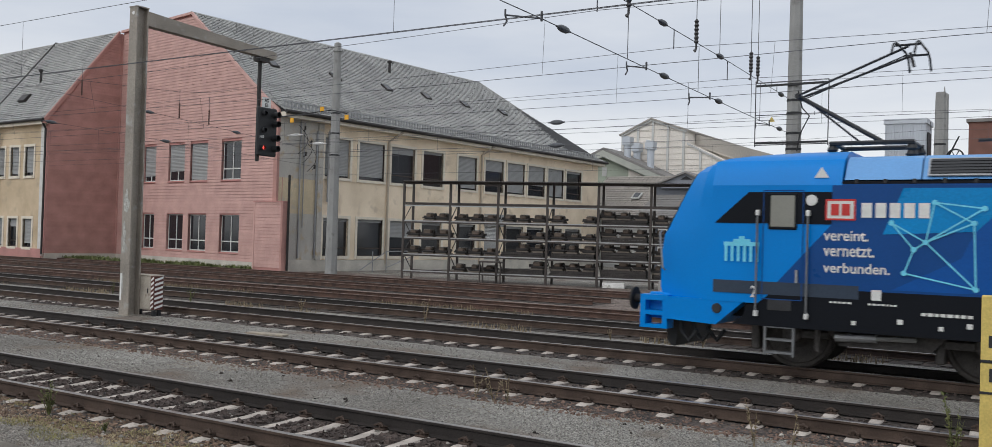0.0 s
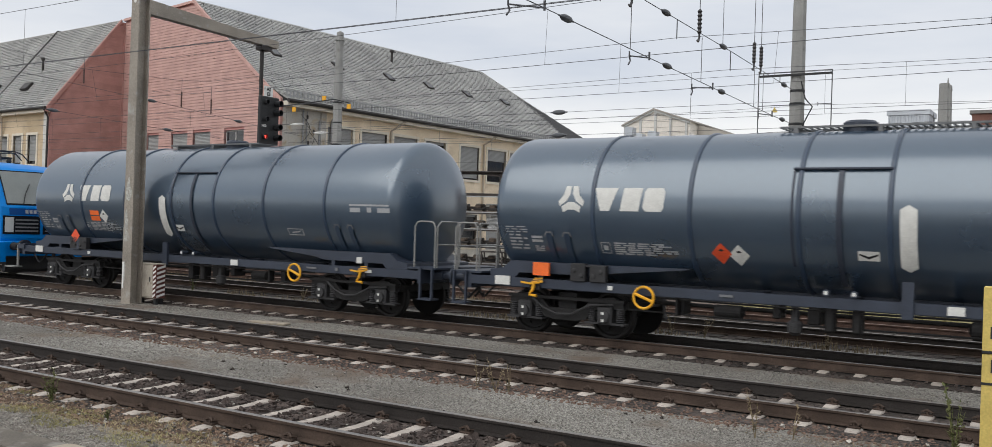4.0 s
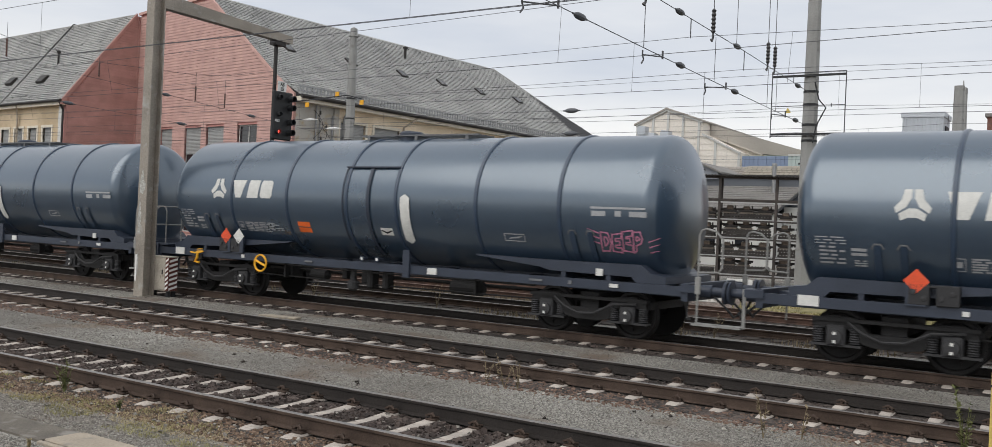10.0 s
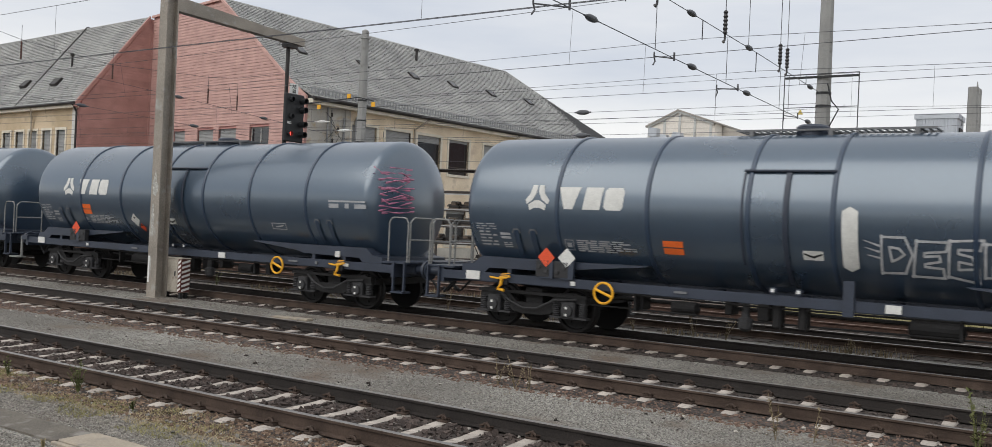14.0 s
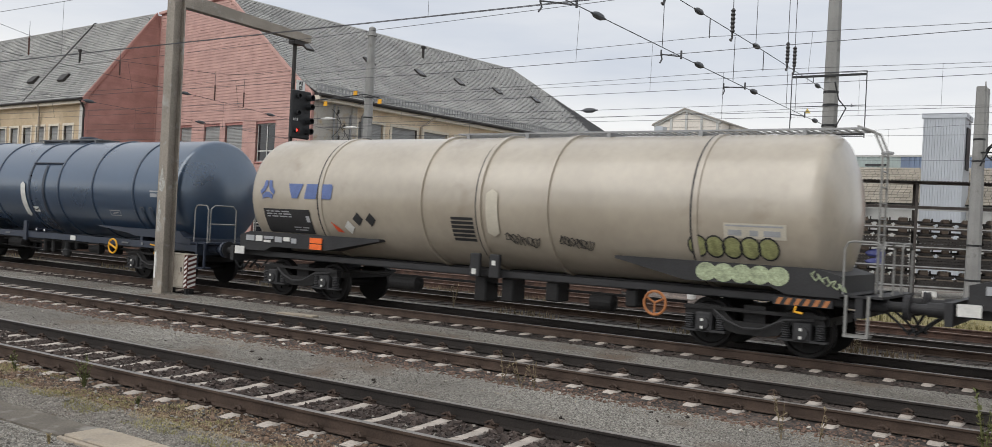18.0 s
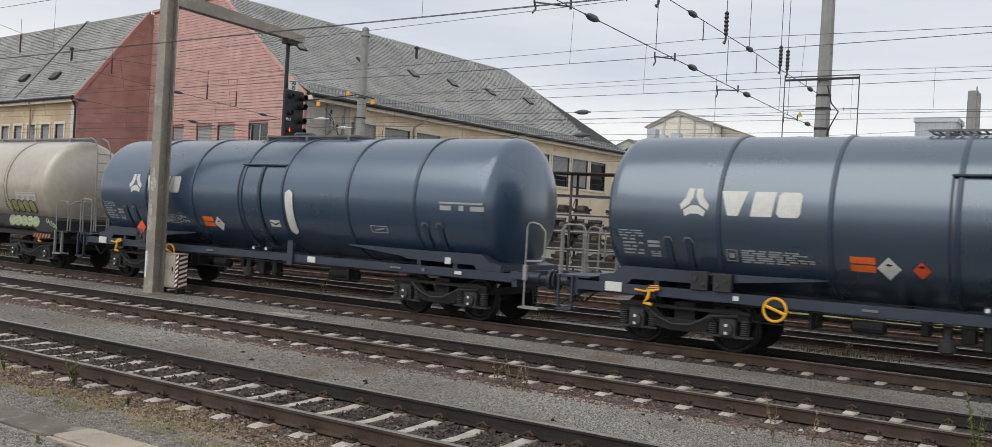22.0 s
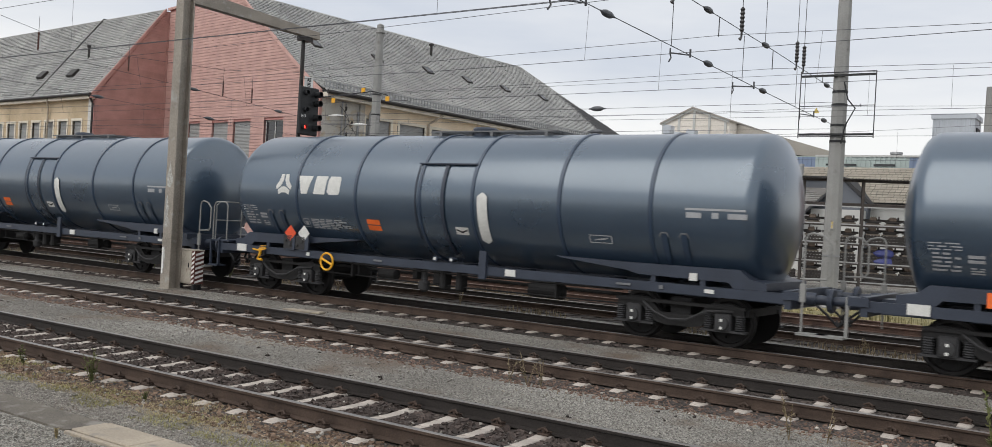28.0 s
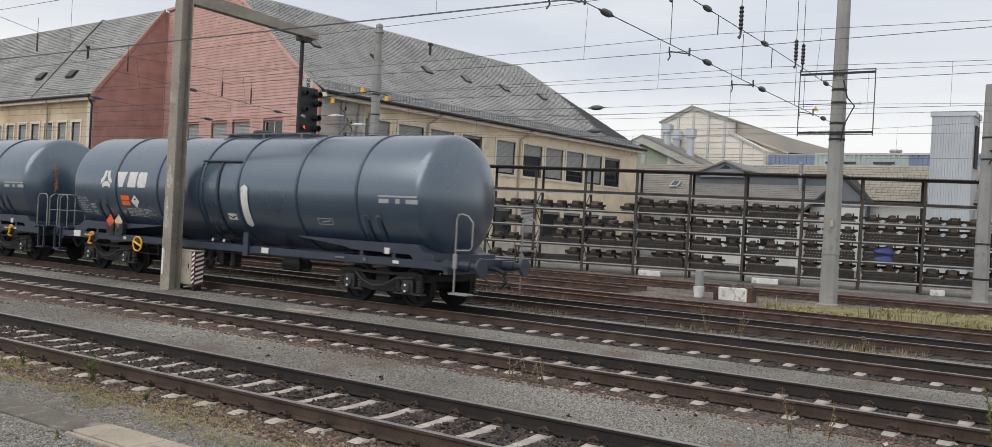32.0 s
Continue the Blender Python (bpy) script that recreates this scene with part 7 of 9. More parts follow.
def beige_wagon():
    root = thing("tank_wagon", pose(0, Y3, 0), "dirty beige four-axle railway tank wagon with blue logo marks", "tank wagon", "tank wagons of the train")
    L = 17.0
    R, Z = 1.47, 2.57
    tank = part("tank", tank_bm(1.1, 15.98, R, Z), M_tank_beige, root, smooth=True)
    for x, p in ((3.94, 0.03), (7.0, 0.045), (8.6, 0.05), (10.25, 0.045), (13.42, 0.03)):
        part("ring", lathe(bmesh.new(), [(x - 0.06, R - 0.02), (x - 0.05, R + p), (x + 0.05, R + p), (x + 0.06, R - 0.02)], (0, 0, Z), "x", 64), M_tank_beige, tank, smooth=True)
    for x in (3.86, 8.52, 13.35):
        part("strap", lathe(bmesh.new(), [(x - 0.03, R - 0.02), (x - 0.022, R + 0.02), (x + 0.022, R + 0.02), (x + 0.03, R - 0.02)], (0, 0, Z), "x", 64), M_frame_black, tank, smooth=True)
    for s0, s1, tip in ((0.95, 3.9, 5.7), (16.0, 13.3, 11.75)):
        cr = bmesh.new()
        prism(cr, [(s0, 1.12), (s0, 1.5), (s0 + (0.4 if s1 > s0 else -0.4), 1.6), (tip, 1.6), (tip, 1.55), (s1 + (0.1 if s1 > s0 else -0.1), 1.24), (s0 + (1.2 if s1 > s0 else -1.2), 1.24), (s0 + (0.9 if s1 > s0 else -0.9), 1.12)], -1.28, 1.28)
        part("cradle", cr, M_frame_black, root)
    for y in (-1.1, 1.04):
        part("side_sill", boxes((0.74, L - 0.74, y, y + 0.06, 0.98, 1.1)), M_frame_black, root)
    part("centre_sill", boxes((0.74, L - 0.74, -0.25, 0.25, 0.9, 1.1)), M_frame_black, root)
    for x in (0.62, L - 0.74):
        part("end_beam", boxes((x, x + 0.12, -1.3, 1.3, 0.82, 1.2)), M_frame_black, root)
    for x in (2.95, 14.45):
        bogie(root, x)
    buffers(root, 0.0, -1, M_frame_black)
    buffers(root, L, 1, M_frame_black)
    coupler(root, 0.0, -1)
    coupler(root, L, 1)
    hw = bmesh.new()
    tube(hw, [(12.67 + 0.22 * math.cos(2 * math.pi * k / 20), -1.35, 0.76 + 0.22 * math.sin(2 * math.pi * k / 20)) for k in range(21)], 0.026, 7, cap=False)
    for k in range(3):
        tube(hw, [(12.67, -1.35, 0.76), (12.67 + 0.2 * math.cos(k * 2.09 + 0.5), -1.35, 0.76 + 0.2 * math.sin(k * 2.09 + 0.5))], 0.02, 5)
    part("hand_wheel", hw, M_gf_rust, root, "rusty orange brake hand wheel")
    part("end_platform", boxes((16.0, 16.7, -1.32, 1.32, 1.16, 1.2)), M_frame_black, root)
    for y in (-1.28, 1.28):
        part("handrail", rail_loop(16.05, 16.65, y, 1.2, 2.1), M_handrail, root)
    for y0, y1 in ((-1.2, -0.35), (0.35, 1.2)):
        part("handrail", tube(bmesh.new(), [(16.65, y0, 1.2), (16.65, y0, 2.0), (16.65, y0 + 0.12, 2.1), (16.65, y1 - 0.12, 2.1), (16.65, y1, 2.0), (16.65, y1, 1.2)], 0.019, 7), M_handrail, root)
    part("step", boxes((16.1, 16.5, -1.4, -1.1, 0.5, 0.54), (16.1, 16.14, -1.36, -1.3, 0.5, 1.2), (16.46, 16.5, -1.36, -1.3, 0.5, 1.2)), M_handrail, root)
    # ladder at the tail end and walkway on top
    ld = bmesh.new()
    for y in (-0.22, 0.22):
        tube(ld, [(16.35, y, 1.2), (16.35, y, 3.7), (16.2, y, 4.05), (15.9, y, 4.16)], 0.022, 6)
    for k in range(9):
        tube(ld, [(16.35, -0.22, 1.4 + k * 0.28), (16.35, 0.22, 1.4 + k * 0.28)], 0.015, 5)
    part("ladder", ld, M_handrail, root)
    walkway(root, 7.1, 16.0, 60, R + Z, (7.4, 9.0, 11, 13, 15), M_galv)
    for x, ln in ((6.0, 0.9), (11.2, 0.6)):
        part("air_reservoir", lathe(bmesh.new(), [(x - ln / 2, 0.02), (x - ln / 2 + 0.06, 0.18), (x + ln / 2 - 0.06, 0.18), (x + ln / 2, 0.02)], (0, -0.6, 0.62), "x", 16), M_bogie, root)
    ug = bmesh.new()
    for x, w_, z0 in ((8.4, 0.3, 0.4), (9.1, 0.3, 0.45), (10.2, 0.3, 0.55), (12.0, 0.25, 0.6)):
        box(ug, x - w_ / 2, x + w_ / 2, -1.0, -0.5, z0, 0.95, bev=0.03)
    tube(ug, [(4.2, -0.6, 0.78), (13, -0.6, 0.78)], 0.03, 6)
    part("brake_gear", ug, M_bogie, root)
    part("outlet_box", boxes((8.35, 8.6, -1.36, -1.25, 0.95, 1.45), (8.85, 9.1, -1.36, -1.25, 0.95, 1.45), bev=0.02), M_frame_black, root)
    part("outlet_cap", boxes((8.42, 8.53, -1.375, -1.362, 1.0, 1.12), (8.93, 9.02, -1.375, -1.362, 1.22, 1.32)), M_mark, root)
    decal(tank, "logo_symbol", symbol(2.12, 2.67, 0.46), M_mark_blue, "blue three-bladed mark")
    for blk in blocks_mark(2.85, 2.47, 1.5, 0.36):
        decal(tank, "logo_block", [blk], M_mark_blue, "plain blue slanted block")
    decal(tank, "data_panel", [rect(1.95, 3.55, 1.62, 2.2)], M_frame_black, "black data panel")
    decal(tank, "small_print", small_print(2.05, 2.12, 3, 0.9, 0.03, 0.06, 4) + small_print(2.9, 1.75, 2, 0.5, 0.03, 0.06, 5) + [rect(3.4, 3.52, 1.9, 2.05)], M_mark_grey, off=0.011)
    for k in range(6):
        decal(tank, "label_strip", [rect(7.83, 8.42, 2.14 - k * 0.09, 2.2 - k * 0.09)], M_frame_black)
    decal(tank, "level_bar", [[(8.78, 1.9), (8.93, 1.82), (9.08, 1.9), (9.08, 2.72), (8.93, 2.82), (8.78, 2.72)]], M_mark_cream, "cream level strip", off=0.02)
    decal(tank, "hazard_plate", [diamond(4.78, 1.84, 0.16)], M_mark, "white diamond placard")
    decal(tank, "hazard_plate", [[(4.2, 1.95), (4.45, 1.8), (4.55, 1.7), (4.35, 1.72)]], M_dia_red)
    for x in (5.1, 5.5):
        decal(tank, "paint_patch", [diamond(x, 2.04, 0.16)], M_frame_black, "black overpainted diamond patch")
    decal(tank, "small_print", [rect(13.97, 15.1, 2.05, 2.32)], M_mark_cream)
    decal(tank, "small_print", [rect(14.0, 15.05, 2.26, 2.29), rect(14.05, 14.3, 2.1, 2.2), rect(14.45, 14.6, 2.1, 2.2), rect(14.7, 15.0, 2.1, 2.2)], M_mark_grey, off=0.011)
    for k, (x0, x1, z0, z1) in enumerate(((1.2, 1.5, 1.36, 1.5), (1.56, 1.8, 1.36, 1.5), (1.86, 2.2, 1.43, 1.5), (1.86, 2.1, 1.34, 1.4), (2.26, 2.5, 1.36, 1.5), (2.56, 2.78, 1.4, 1.5), (2.84, 3.02, 1.36, 1.48))):
        part("data_plate", boxes((x0, x1, -1.3, -1.28, z0, z1)), M_mark if k % 2 else M_mark_grey, root)
    part("orange_plate", boxes((3.5, 3.9, -1.32, -1.29, 1.4, 1.53), (3.5, 3.9, -1.32, -1.29, 1.25, 1.38)), M_orange, root)
    hz = part("hazard_board", boxes((14.9, 15.9, -1.34, -1.3, 0.94, 1.08)), M_frame_black, root, "orange and black striped lever guard")
    for k in range(6):
        x = 14.93 + k * 0.16
        part("stripe", prism(bmesh.new(), [(x, 0.95), (x + 0.08, 0.95), (x + 0.14, 1.07), (x + 0.06, 1.07)], -1.345, -1.341), M_gf_rust, hz)
    part("brake_lever", tube(bmesh.new(), [(15.3, -1.36, 0.94), (15.28, -1.37, 0.84), (15.42, -1.37, 0.82)], 0.024, 6), M_yellow, root, "yellow brake lever")
    part("data_plate", boxes((0.8, 1.15, -1.312, -1.29, 1.0, 1.2)), M_mark, root)
    return root


M_gf_rust = mat("rusty_orange_paint", (0.4, 0.16, 0.06), 0.7, var=0.15, bump=0.1)
M_mark_cream = mat("cream_marking", (0.56, 0.52, 0.43), 0.6, var=0.08, bump=0.02)


# ---- the locomotive ----
M_loco_blue = mat("bright_blue_loco_paint", (0.0, 0.2, 0.62), 0.35, var=0.04, scale=0.8, bump=0.0, spec=0.25)
M_loco_roof = mat("light_blue_roof_paint", (0.12, 0.32, 0.64), 0.4, var=0.06, scale=0.8, bump=0.02)
M_loco_navy = mat("navy_blue_livery", (0.004, 0.056, 0.22), 0.3, var=0.06, scale=0.8, bump=0.0, spec=0.3)
M_loco_mid = mat("mid_blue_livery", (0.003, 0.075, 0.31), 0.3, var=0.08, scale=0.8, bump=0.0, spec=0.3)
M_loco_cyan = mat("cyan_livery", (0.01, 0.33, 0.66), 0.3, var=0.12, scale=0.9, bump=0.0, spec=0.3)
M_loco_teal = mat("teal_blue_livery", (0.006, 0.22, 0.54), 0.3, var=0.1, scale=0.9, bump=0.0, spec=0.25)
M_loco_icon = mat("pale_cyan_drawing", (0.16, 0.6, 0.78), 0.4, var=0.08, bump=0.0)
M_loco_dark = mat("dark_slate_livery", (0.008, 0.0095, 0.013), 0.45, var=0.08, scale=0.8, bump=0.0, spec=0.12)
M_loco_grey = mat("grey_livery_band", (0.04, 0.055, 0.08), 0.4, var=0.08, scale=0.8, bump=0.0, spec=0.2)
M_cab_glass = mat("cab_window_glass", (0.2, 0.2, 0.17), 0.08, var=0.05, bump=0.0, spec=0.8)
M_windscreen = mat("tinted_windscreen", (0.2, 0.22, 0.215), 0.06, var=0.05, bump=0.0, spec=0.8)
M_gear_dark = mat("dark_vent_metal", (0.03, 0.032, 0.036), 0.5, var=0.1, bump=0.03)
M_lamp = mat("clear_headlamp", (0.5, 0.52, 0.52), 0.15, var=0.05, bump=0.0)

LL = 18.98
LOCO = thing("electric_locomotive", pose(0, Y3, 0), "blue four-axle electric locomotive with white lettering and raised pantograph", "locomotive")


def loft(bm, secs):
    """Loft closed cross-sections: list of (x, [(y, z), ...])."""
    rings = [[bm.verts.new((x, y, z)) for y, z in pts] for x, pts in secs]
    for u, w_ in zip(rings, rings[1:]):
        n = len(u)
        for k in range(n):
            bm.faces.new((u[k], u[(k + 1) % n], w_[(k + 1) % n], w_[k]))
    bm.faces.new(list(reversed(rings[0])))
    bm.faces.new(rings[-1])
    bmesh.ops.recalc_face_normals(bm, faces=bm.faces)
    return bm


def nose_e(z):
    """Distance of the nose behind the buffer face at height z."""
    pts = ((1.1, 0.62), (1.3, 0.56), (1.9, 0.56), (2.28, 0.62), (2.4, 0.7), (3.0, 1.0), (3.42, 1.24), (3.56, 1.42), (3.66, 1.75), (3.73, 2.3), (3.77, 3.0))
    for (z0, e0), (z1, e1) in zip(pts, pts[1:]):
        if z <= z1:
            return e0 + (e1 - e0) * (z - z0) / (z1 - z0)
    return pts[-1][1]


def half_width(z):
    pts = ((1.1, 1.5), (3.16, 1.5), (3.3, 1.46), (3.5, 1.36), (3.62, 1.25), (3.7, 1.08), (3.77, 0.8))
    for (z0, w0), (z1, w1) in zip(pts, pts[1:]):
        if z <= z1:
            return w0 + (w1 - w0) * (z - z0) / (z1 - z0)
    return pts[-1][1]


def cab_outline(z):
    """Half plan of the cab at height z, from the rear wall to the middle of the nose."""
    w, e = half_width(z), nose_e(z)
    wn = min(1.16, w * 0.8)
    es = max(1.9, e + 0.35)
    out = [(4.1, -w), (es, -w), (es - (es - e - 0.26) * 0.35, -w + (w - wn) * 0.22), (e + 0.26, -wn)] + [(e + 0.26 * k ** 1.7, -wn * k) for k in (0.85, 0.68, 0.5, 0.3)] + [(e, 0.0)]
    return out + [(x, -y) for x, y in reversed(out[:-1])]


def nose_skin(X, y0, y1, z0, z1, off, nz=5, ny=6):
    """A patch that follows the nose at a small distance."""
    bm = bmesh.new()
    g = []
    for i in range(nz + 1):
        z = z0 + (z1 - z0) * i / nz
        row = []
        for j in range(ny + 1):
            y = y0 + (y1 - y0) * j / ny
            wn = min(1.16, half_width(z) * 0.8)
            row.append(bm.verts.new((X(nose_e(z) + 0.26 * min(1.2, abs(y) / wn) ** 1.7 - off), y, z + (off * 0.5 if z > 2.35 else 0))))
        g.append(row)
    for u, w_ in zip(g, g[1:]):
        for j in range(ny):
            bm.faces.new((u[j], u[j + 1], w_[j + 1], w_[j]))
    bmesh.ops.recalc_face_normals(bm, faces=bm.faces)
    want = X(0.0) - X(1.0)
    bm.normal_update()
    if sum(f.normal.x for f in bm.faces) * want < 0:
        bmesh.ops.reverse_faces(bm, faces=bm.faces)
    return bm


def cab(front):
    def X(x):
        return x if front else LL - x
    bm = bmesh.new()
    rings = []
    for z in (1.12, 1.3, 1.6, 1.9, 2.15, 2.28, 2.4, 2.7, 3.0, 3.16, 3.3, 3.42, 3.52, 3.6, 3.66, 3.71, 3.75, 3.77):
        rings.append([bm.verts.new((X(x), y, z)) for x, y in cab_outline(z)])
    n = len(rings[0])
    for u, w_ in zip(rings, rings[1:]):
        for k in range(n):
            bm.faces.new((u[k], u[(k + 1) % n], w_[(k + 1) % n], w_[k]))
    bm.faces.new(rings[0])
    bm.faces.new(rings[-1])
    bmesh.ops.recalc_face_normals(bm, faces=bm.faces)
    b = part("cab", bm, M_loco_blue, LOCO)
    b.data.shade_smooth()
    b.data.set_sharp_from_angle(angle=radians(14))
    part("windscreen_frame", nose_skin(X, -1.0, 1.0, 2.34, 3.44, 0.012, 6, 12), M_loco_dark, b, "black windscreen surround")
    part("windscreen", nose_skin(X, -0.97, 0.97, 2.38, 3.4, 0.02, 6, 12), M_windscreen, b)
    for s in (-1, 1):
        wp = bmesh.new()
        tube(wp, [(X(nose_e(2.38) - 0.02), s * 0.55, 2.38), (X(nose_e(2.7) - 0.04), s * 0.42, 2.7), (X(nose_e(3.0) - 0.03), s * 0.2, 3.02)], 0.018, 5)
        part("wiper", wp, M_black, b)
        part("headlamp_surround", nose_skin(X, s * 0.05, s * 1.13, 1.42, 2.0, 0.012, 3, 8), M_loco_dark, b)
        part("headlamp", nose_skin(X, s * 0.84, s * 1.08, 1.48, 1.95, 0.024, 3, 3), M_lamp, b)
        for k in range(4):
            part("grille_bar", nose_skin(X, s * 0.12, s * 0.8, 1.5 + k * 0.115, 1.55 + k * 0.115, 0.035, 1, 4), M_plate_grey, b)
        part("nose_grab_rail", tube(bmesh.new(), [(X(0.95), s * 1.3, 1.62), (X(0.93), s * 1.36, 1.66), (X(0.86), s * 1.36, 2.3), (X(0.88), s * 1.3, 2.34)], 0.018, 6), M_galv, b)
        # buffer corner with foot openings
        for d in ((0.55, 0.65, 0.55, 1.16), (0.98, 1.08, 0.55, 1.16), (0.65, 0.98, 1.06, 1.16), (0.65, 0.98, 0.79, 0.87), (0.65, 0.98, 0.55, 0.62)):
            a0, a1 = sorted((X(d[0]), X(d[1])))
            part("corner_step", boxes((a0, a1, s * 1.3 - 0.16, s * 1.3 + 0.16, d[2], d[3])), M_loco_blue, b)
    part("nose_panel", nose_skin(X, -0.95, 0.95, 2.03, 2.24, 0.01, 2, 8), M_loco_navy, b)
    for k in range(8):
        part("brand_block", nose_skin(X, -0.5 + k * 0.125, -0.41 + k * 0.125, 2.08, 2.19, 0.018, 1, 1), M_mark_grey, b)
    a0, a1 = sorted((X(0.62), X(1.2)))
    part("buffer_beam", boxes((a0, a1, -1.24, 1.24, 0.72, 1.2), bev=0.03), M_loco_blue, b)
    sk = bmesh.new()
    prism(sk, [(X(1.08), 1.14), (X(1.08), 0.74), (X(2.0), 0.7), (X(2.5), 1.14)], -1.49, 1.49)
    part("skirt", sk, M_loco_blue, b)
    for s in (-1, 1):
        part("marker_lamp", lathe(bmesh.new(), [(s * 1.49, 0.09), (s * 1.515, 0.085), (s * 1.515, 0.001)], (X(2.02), 0, 0.99), "y", 14), M_black, b)
    pl = bmesh.new()
    prism(pl, [(X(0.85), 0.72), (X(0.9), 0.3), (X(0.98), 0.2), (X(1.06), 0.2), (X(1.1), 0.72)], -0.95, 0.95)
    part("track_clearer", pl, M_black, b)
    for k, y in enumerate((-1.15, -1.0, -0.8)):
        part("hose", tube(bmesh.new(), [(X(1.2 + 0.2 * k), y, 0.75), (X(1.25 + 0.2 * k), y, 0.5), (X(1.4 + 0.2 * k), y, 0.35), (X(1.55 + 0.2 * k), y, 0.55)], 0.045, 7), M_black, b)
    return b


for f in (True, False):
    cab(f)
mid = bmesh.new()
loft(mid, [(4.1, [(-1.495, 1.12), (-1.495, 3.2), (1.495, 3.2), (1.495, 1.12)]), (LL - 4.1, [(-1.495, 1.12), (-1.495, 3.2), (1.495, 3.2), (1.495, 1.12)])])
part("machine_room", mid, M_loco_mid, LOCO)
xs = (4.12, 5.3, 6.8, 8.0, 10.9, 13.9, 14.86)
for a, b in zip(xs, xs[1:]):
    rf = bmesh.new()
    prism(rf, [(-1.45, 3.24), (-1.22, 3.6), (-1.0, 3.66), (1.0, 3.66), (1.22, 3.6), (1.45, 3.24)], a + 0.012, b - 0.012, "yz")
    part("roof_panel", rf, M_loco_roof, LOCO)
for x0, x1 in ((5.42, 6.68), (13.98, 14.8 + 0.55)):
    vb = part("roof_vent", prism(bmesh.new(), [(-1.45, 3.285), (-1.255, 3.575), (-1.285, 3.59), (-1.47, 3.3)], x0 - 0.03, x1 + 0.03, "yz"), M_mark_grey, LOCO, "dark louvred roof vent")
    for k in range(5):
        t_ = 0.1 + k * 0.17
        y, z = -1.475 + t_ * 0.19, 3.3 + t_ * 0.29
        part("vent_slat", prism(bmesh.new(), [(y, z), (y + 0.028, z + 0.042), (y + 0.022, z + 0.05), (y - 0.012, z + 0.012)], x0, x1, "yz"), M_gear_dark, vb)
part("roof_edge", boxes((4.1, LL - 4.1, -1.5, -1.4, 3.17, 3.215)), M_loco_dark, LOCO)
for k in range(24):
    x = 4.3 + k * 0.44
    part("roof_clip", boxes((x, x + 0.05, -1.512, -1.44, 3.18, 3.25)), M_black, LOCO)
for s in (-1, 1):
    part("equipment_frame", boxes((2.5, LL - 2.5, s * 1.385 - 0.085, s * 1.385 + 0.085, 0.82, 1.118), bev=0.02), M_loco_dark, LOCO)
part("underframe", boxes((1.3, LL - 1.3, -1.1, 1.1, 0.85, 1.118)), M_loco_dark, LOCO)
# near-side livery
YS = -1.506


def panel(name, polys, material, label="", y=YS):
    y = YS + (y - YS) * 1.5
    first = None
    for i, poly in enumerate(polys):
        bm = flat([poly])
        for v_ in bm.verts:
            v_.co.y = y - (i % 24) * 0.0009
        bm.normal_update()
        for f in bm.faces:
            if f.normal.y > 0:
                f.normal_flip()
        ob = part(name, bm, material, LOCO if first is None or label == "" else first, label if first is None else "")
        first = first or ob
    return first


panel("livery_panel", [[(3.0, 1.42), (3.95, 2.5), (3.95, 3.15), (14.9, 3.15), (15.2, 2.5), (16.0, 1.75), (16.3, 1.42)]], M_loco_navy)
panel("livery_panel", [[(4.9, 1.46), (5.9, 2.0), (6.4, 3.13), (12.9, 3.13), (13.6, 2.45), (12.9, 1.6), (12.0, 1.46)]], M_loco_mid, y=YS - 0.003)
panel("livery_panel", [[(4.75, 2.35), (5.05, 3.1), (6.75, 3.1), (6.1, 2.42)], [(12.7, 3.12), (14.1, 3.12), (14.1, 1.75)]], M_loco_teal, y=YS - 0.006)
panel("livery_band", [[(1.95, 2.5), (2.55, 3.04), (3.95, 3.04), (3.95, 2.5)], [(14.5, 3.04), (16.85, 3.04), (17.35, 2.52), (14.6, 2.5)]], M_loco_dark, y=YS - 0.004)
panel("livery_stripe", [rect(1.95, 4.4, 1.28, 1.5), rect(14.3, 17.05, 1.28, 1.5)], M_loco_grey, y=YS - 0.005)
panel("livery_stripe", [[(2.95, 1.3), (2.3, 0.74), (16.6, 0.74), (16.1, 1.3), (15.4, 1.42), (4.0, 1.42)]], M_loco_dark, y=YS - 0.002)
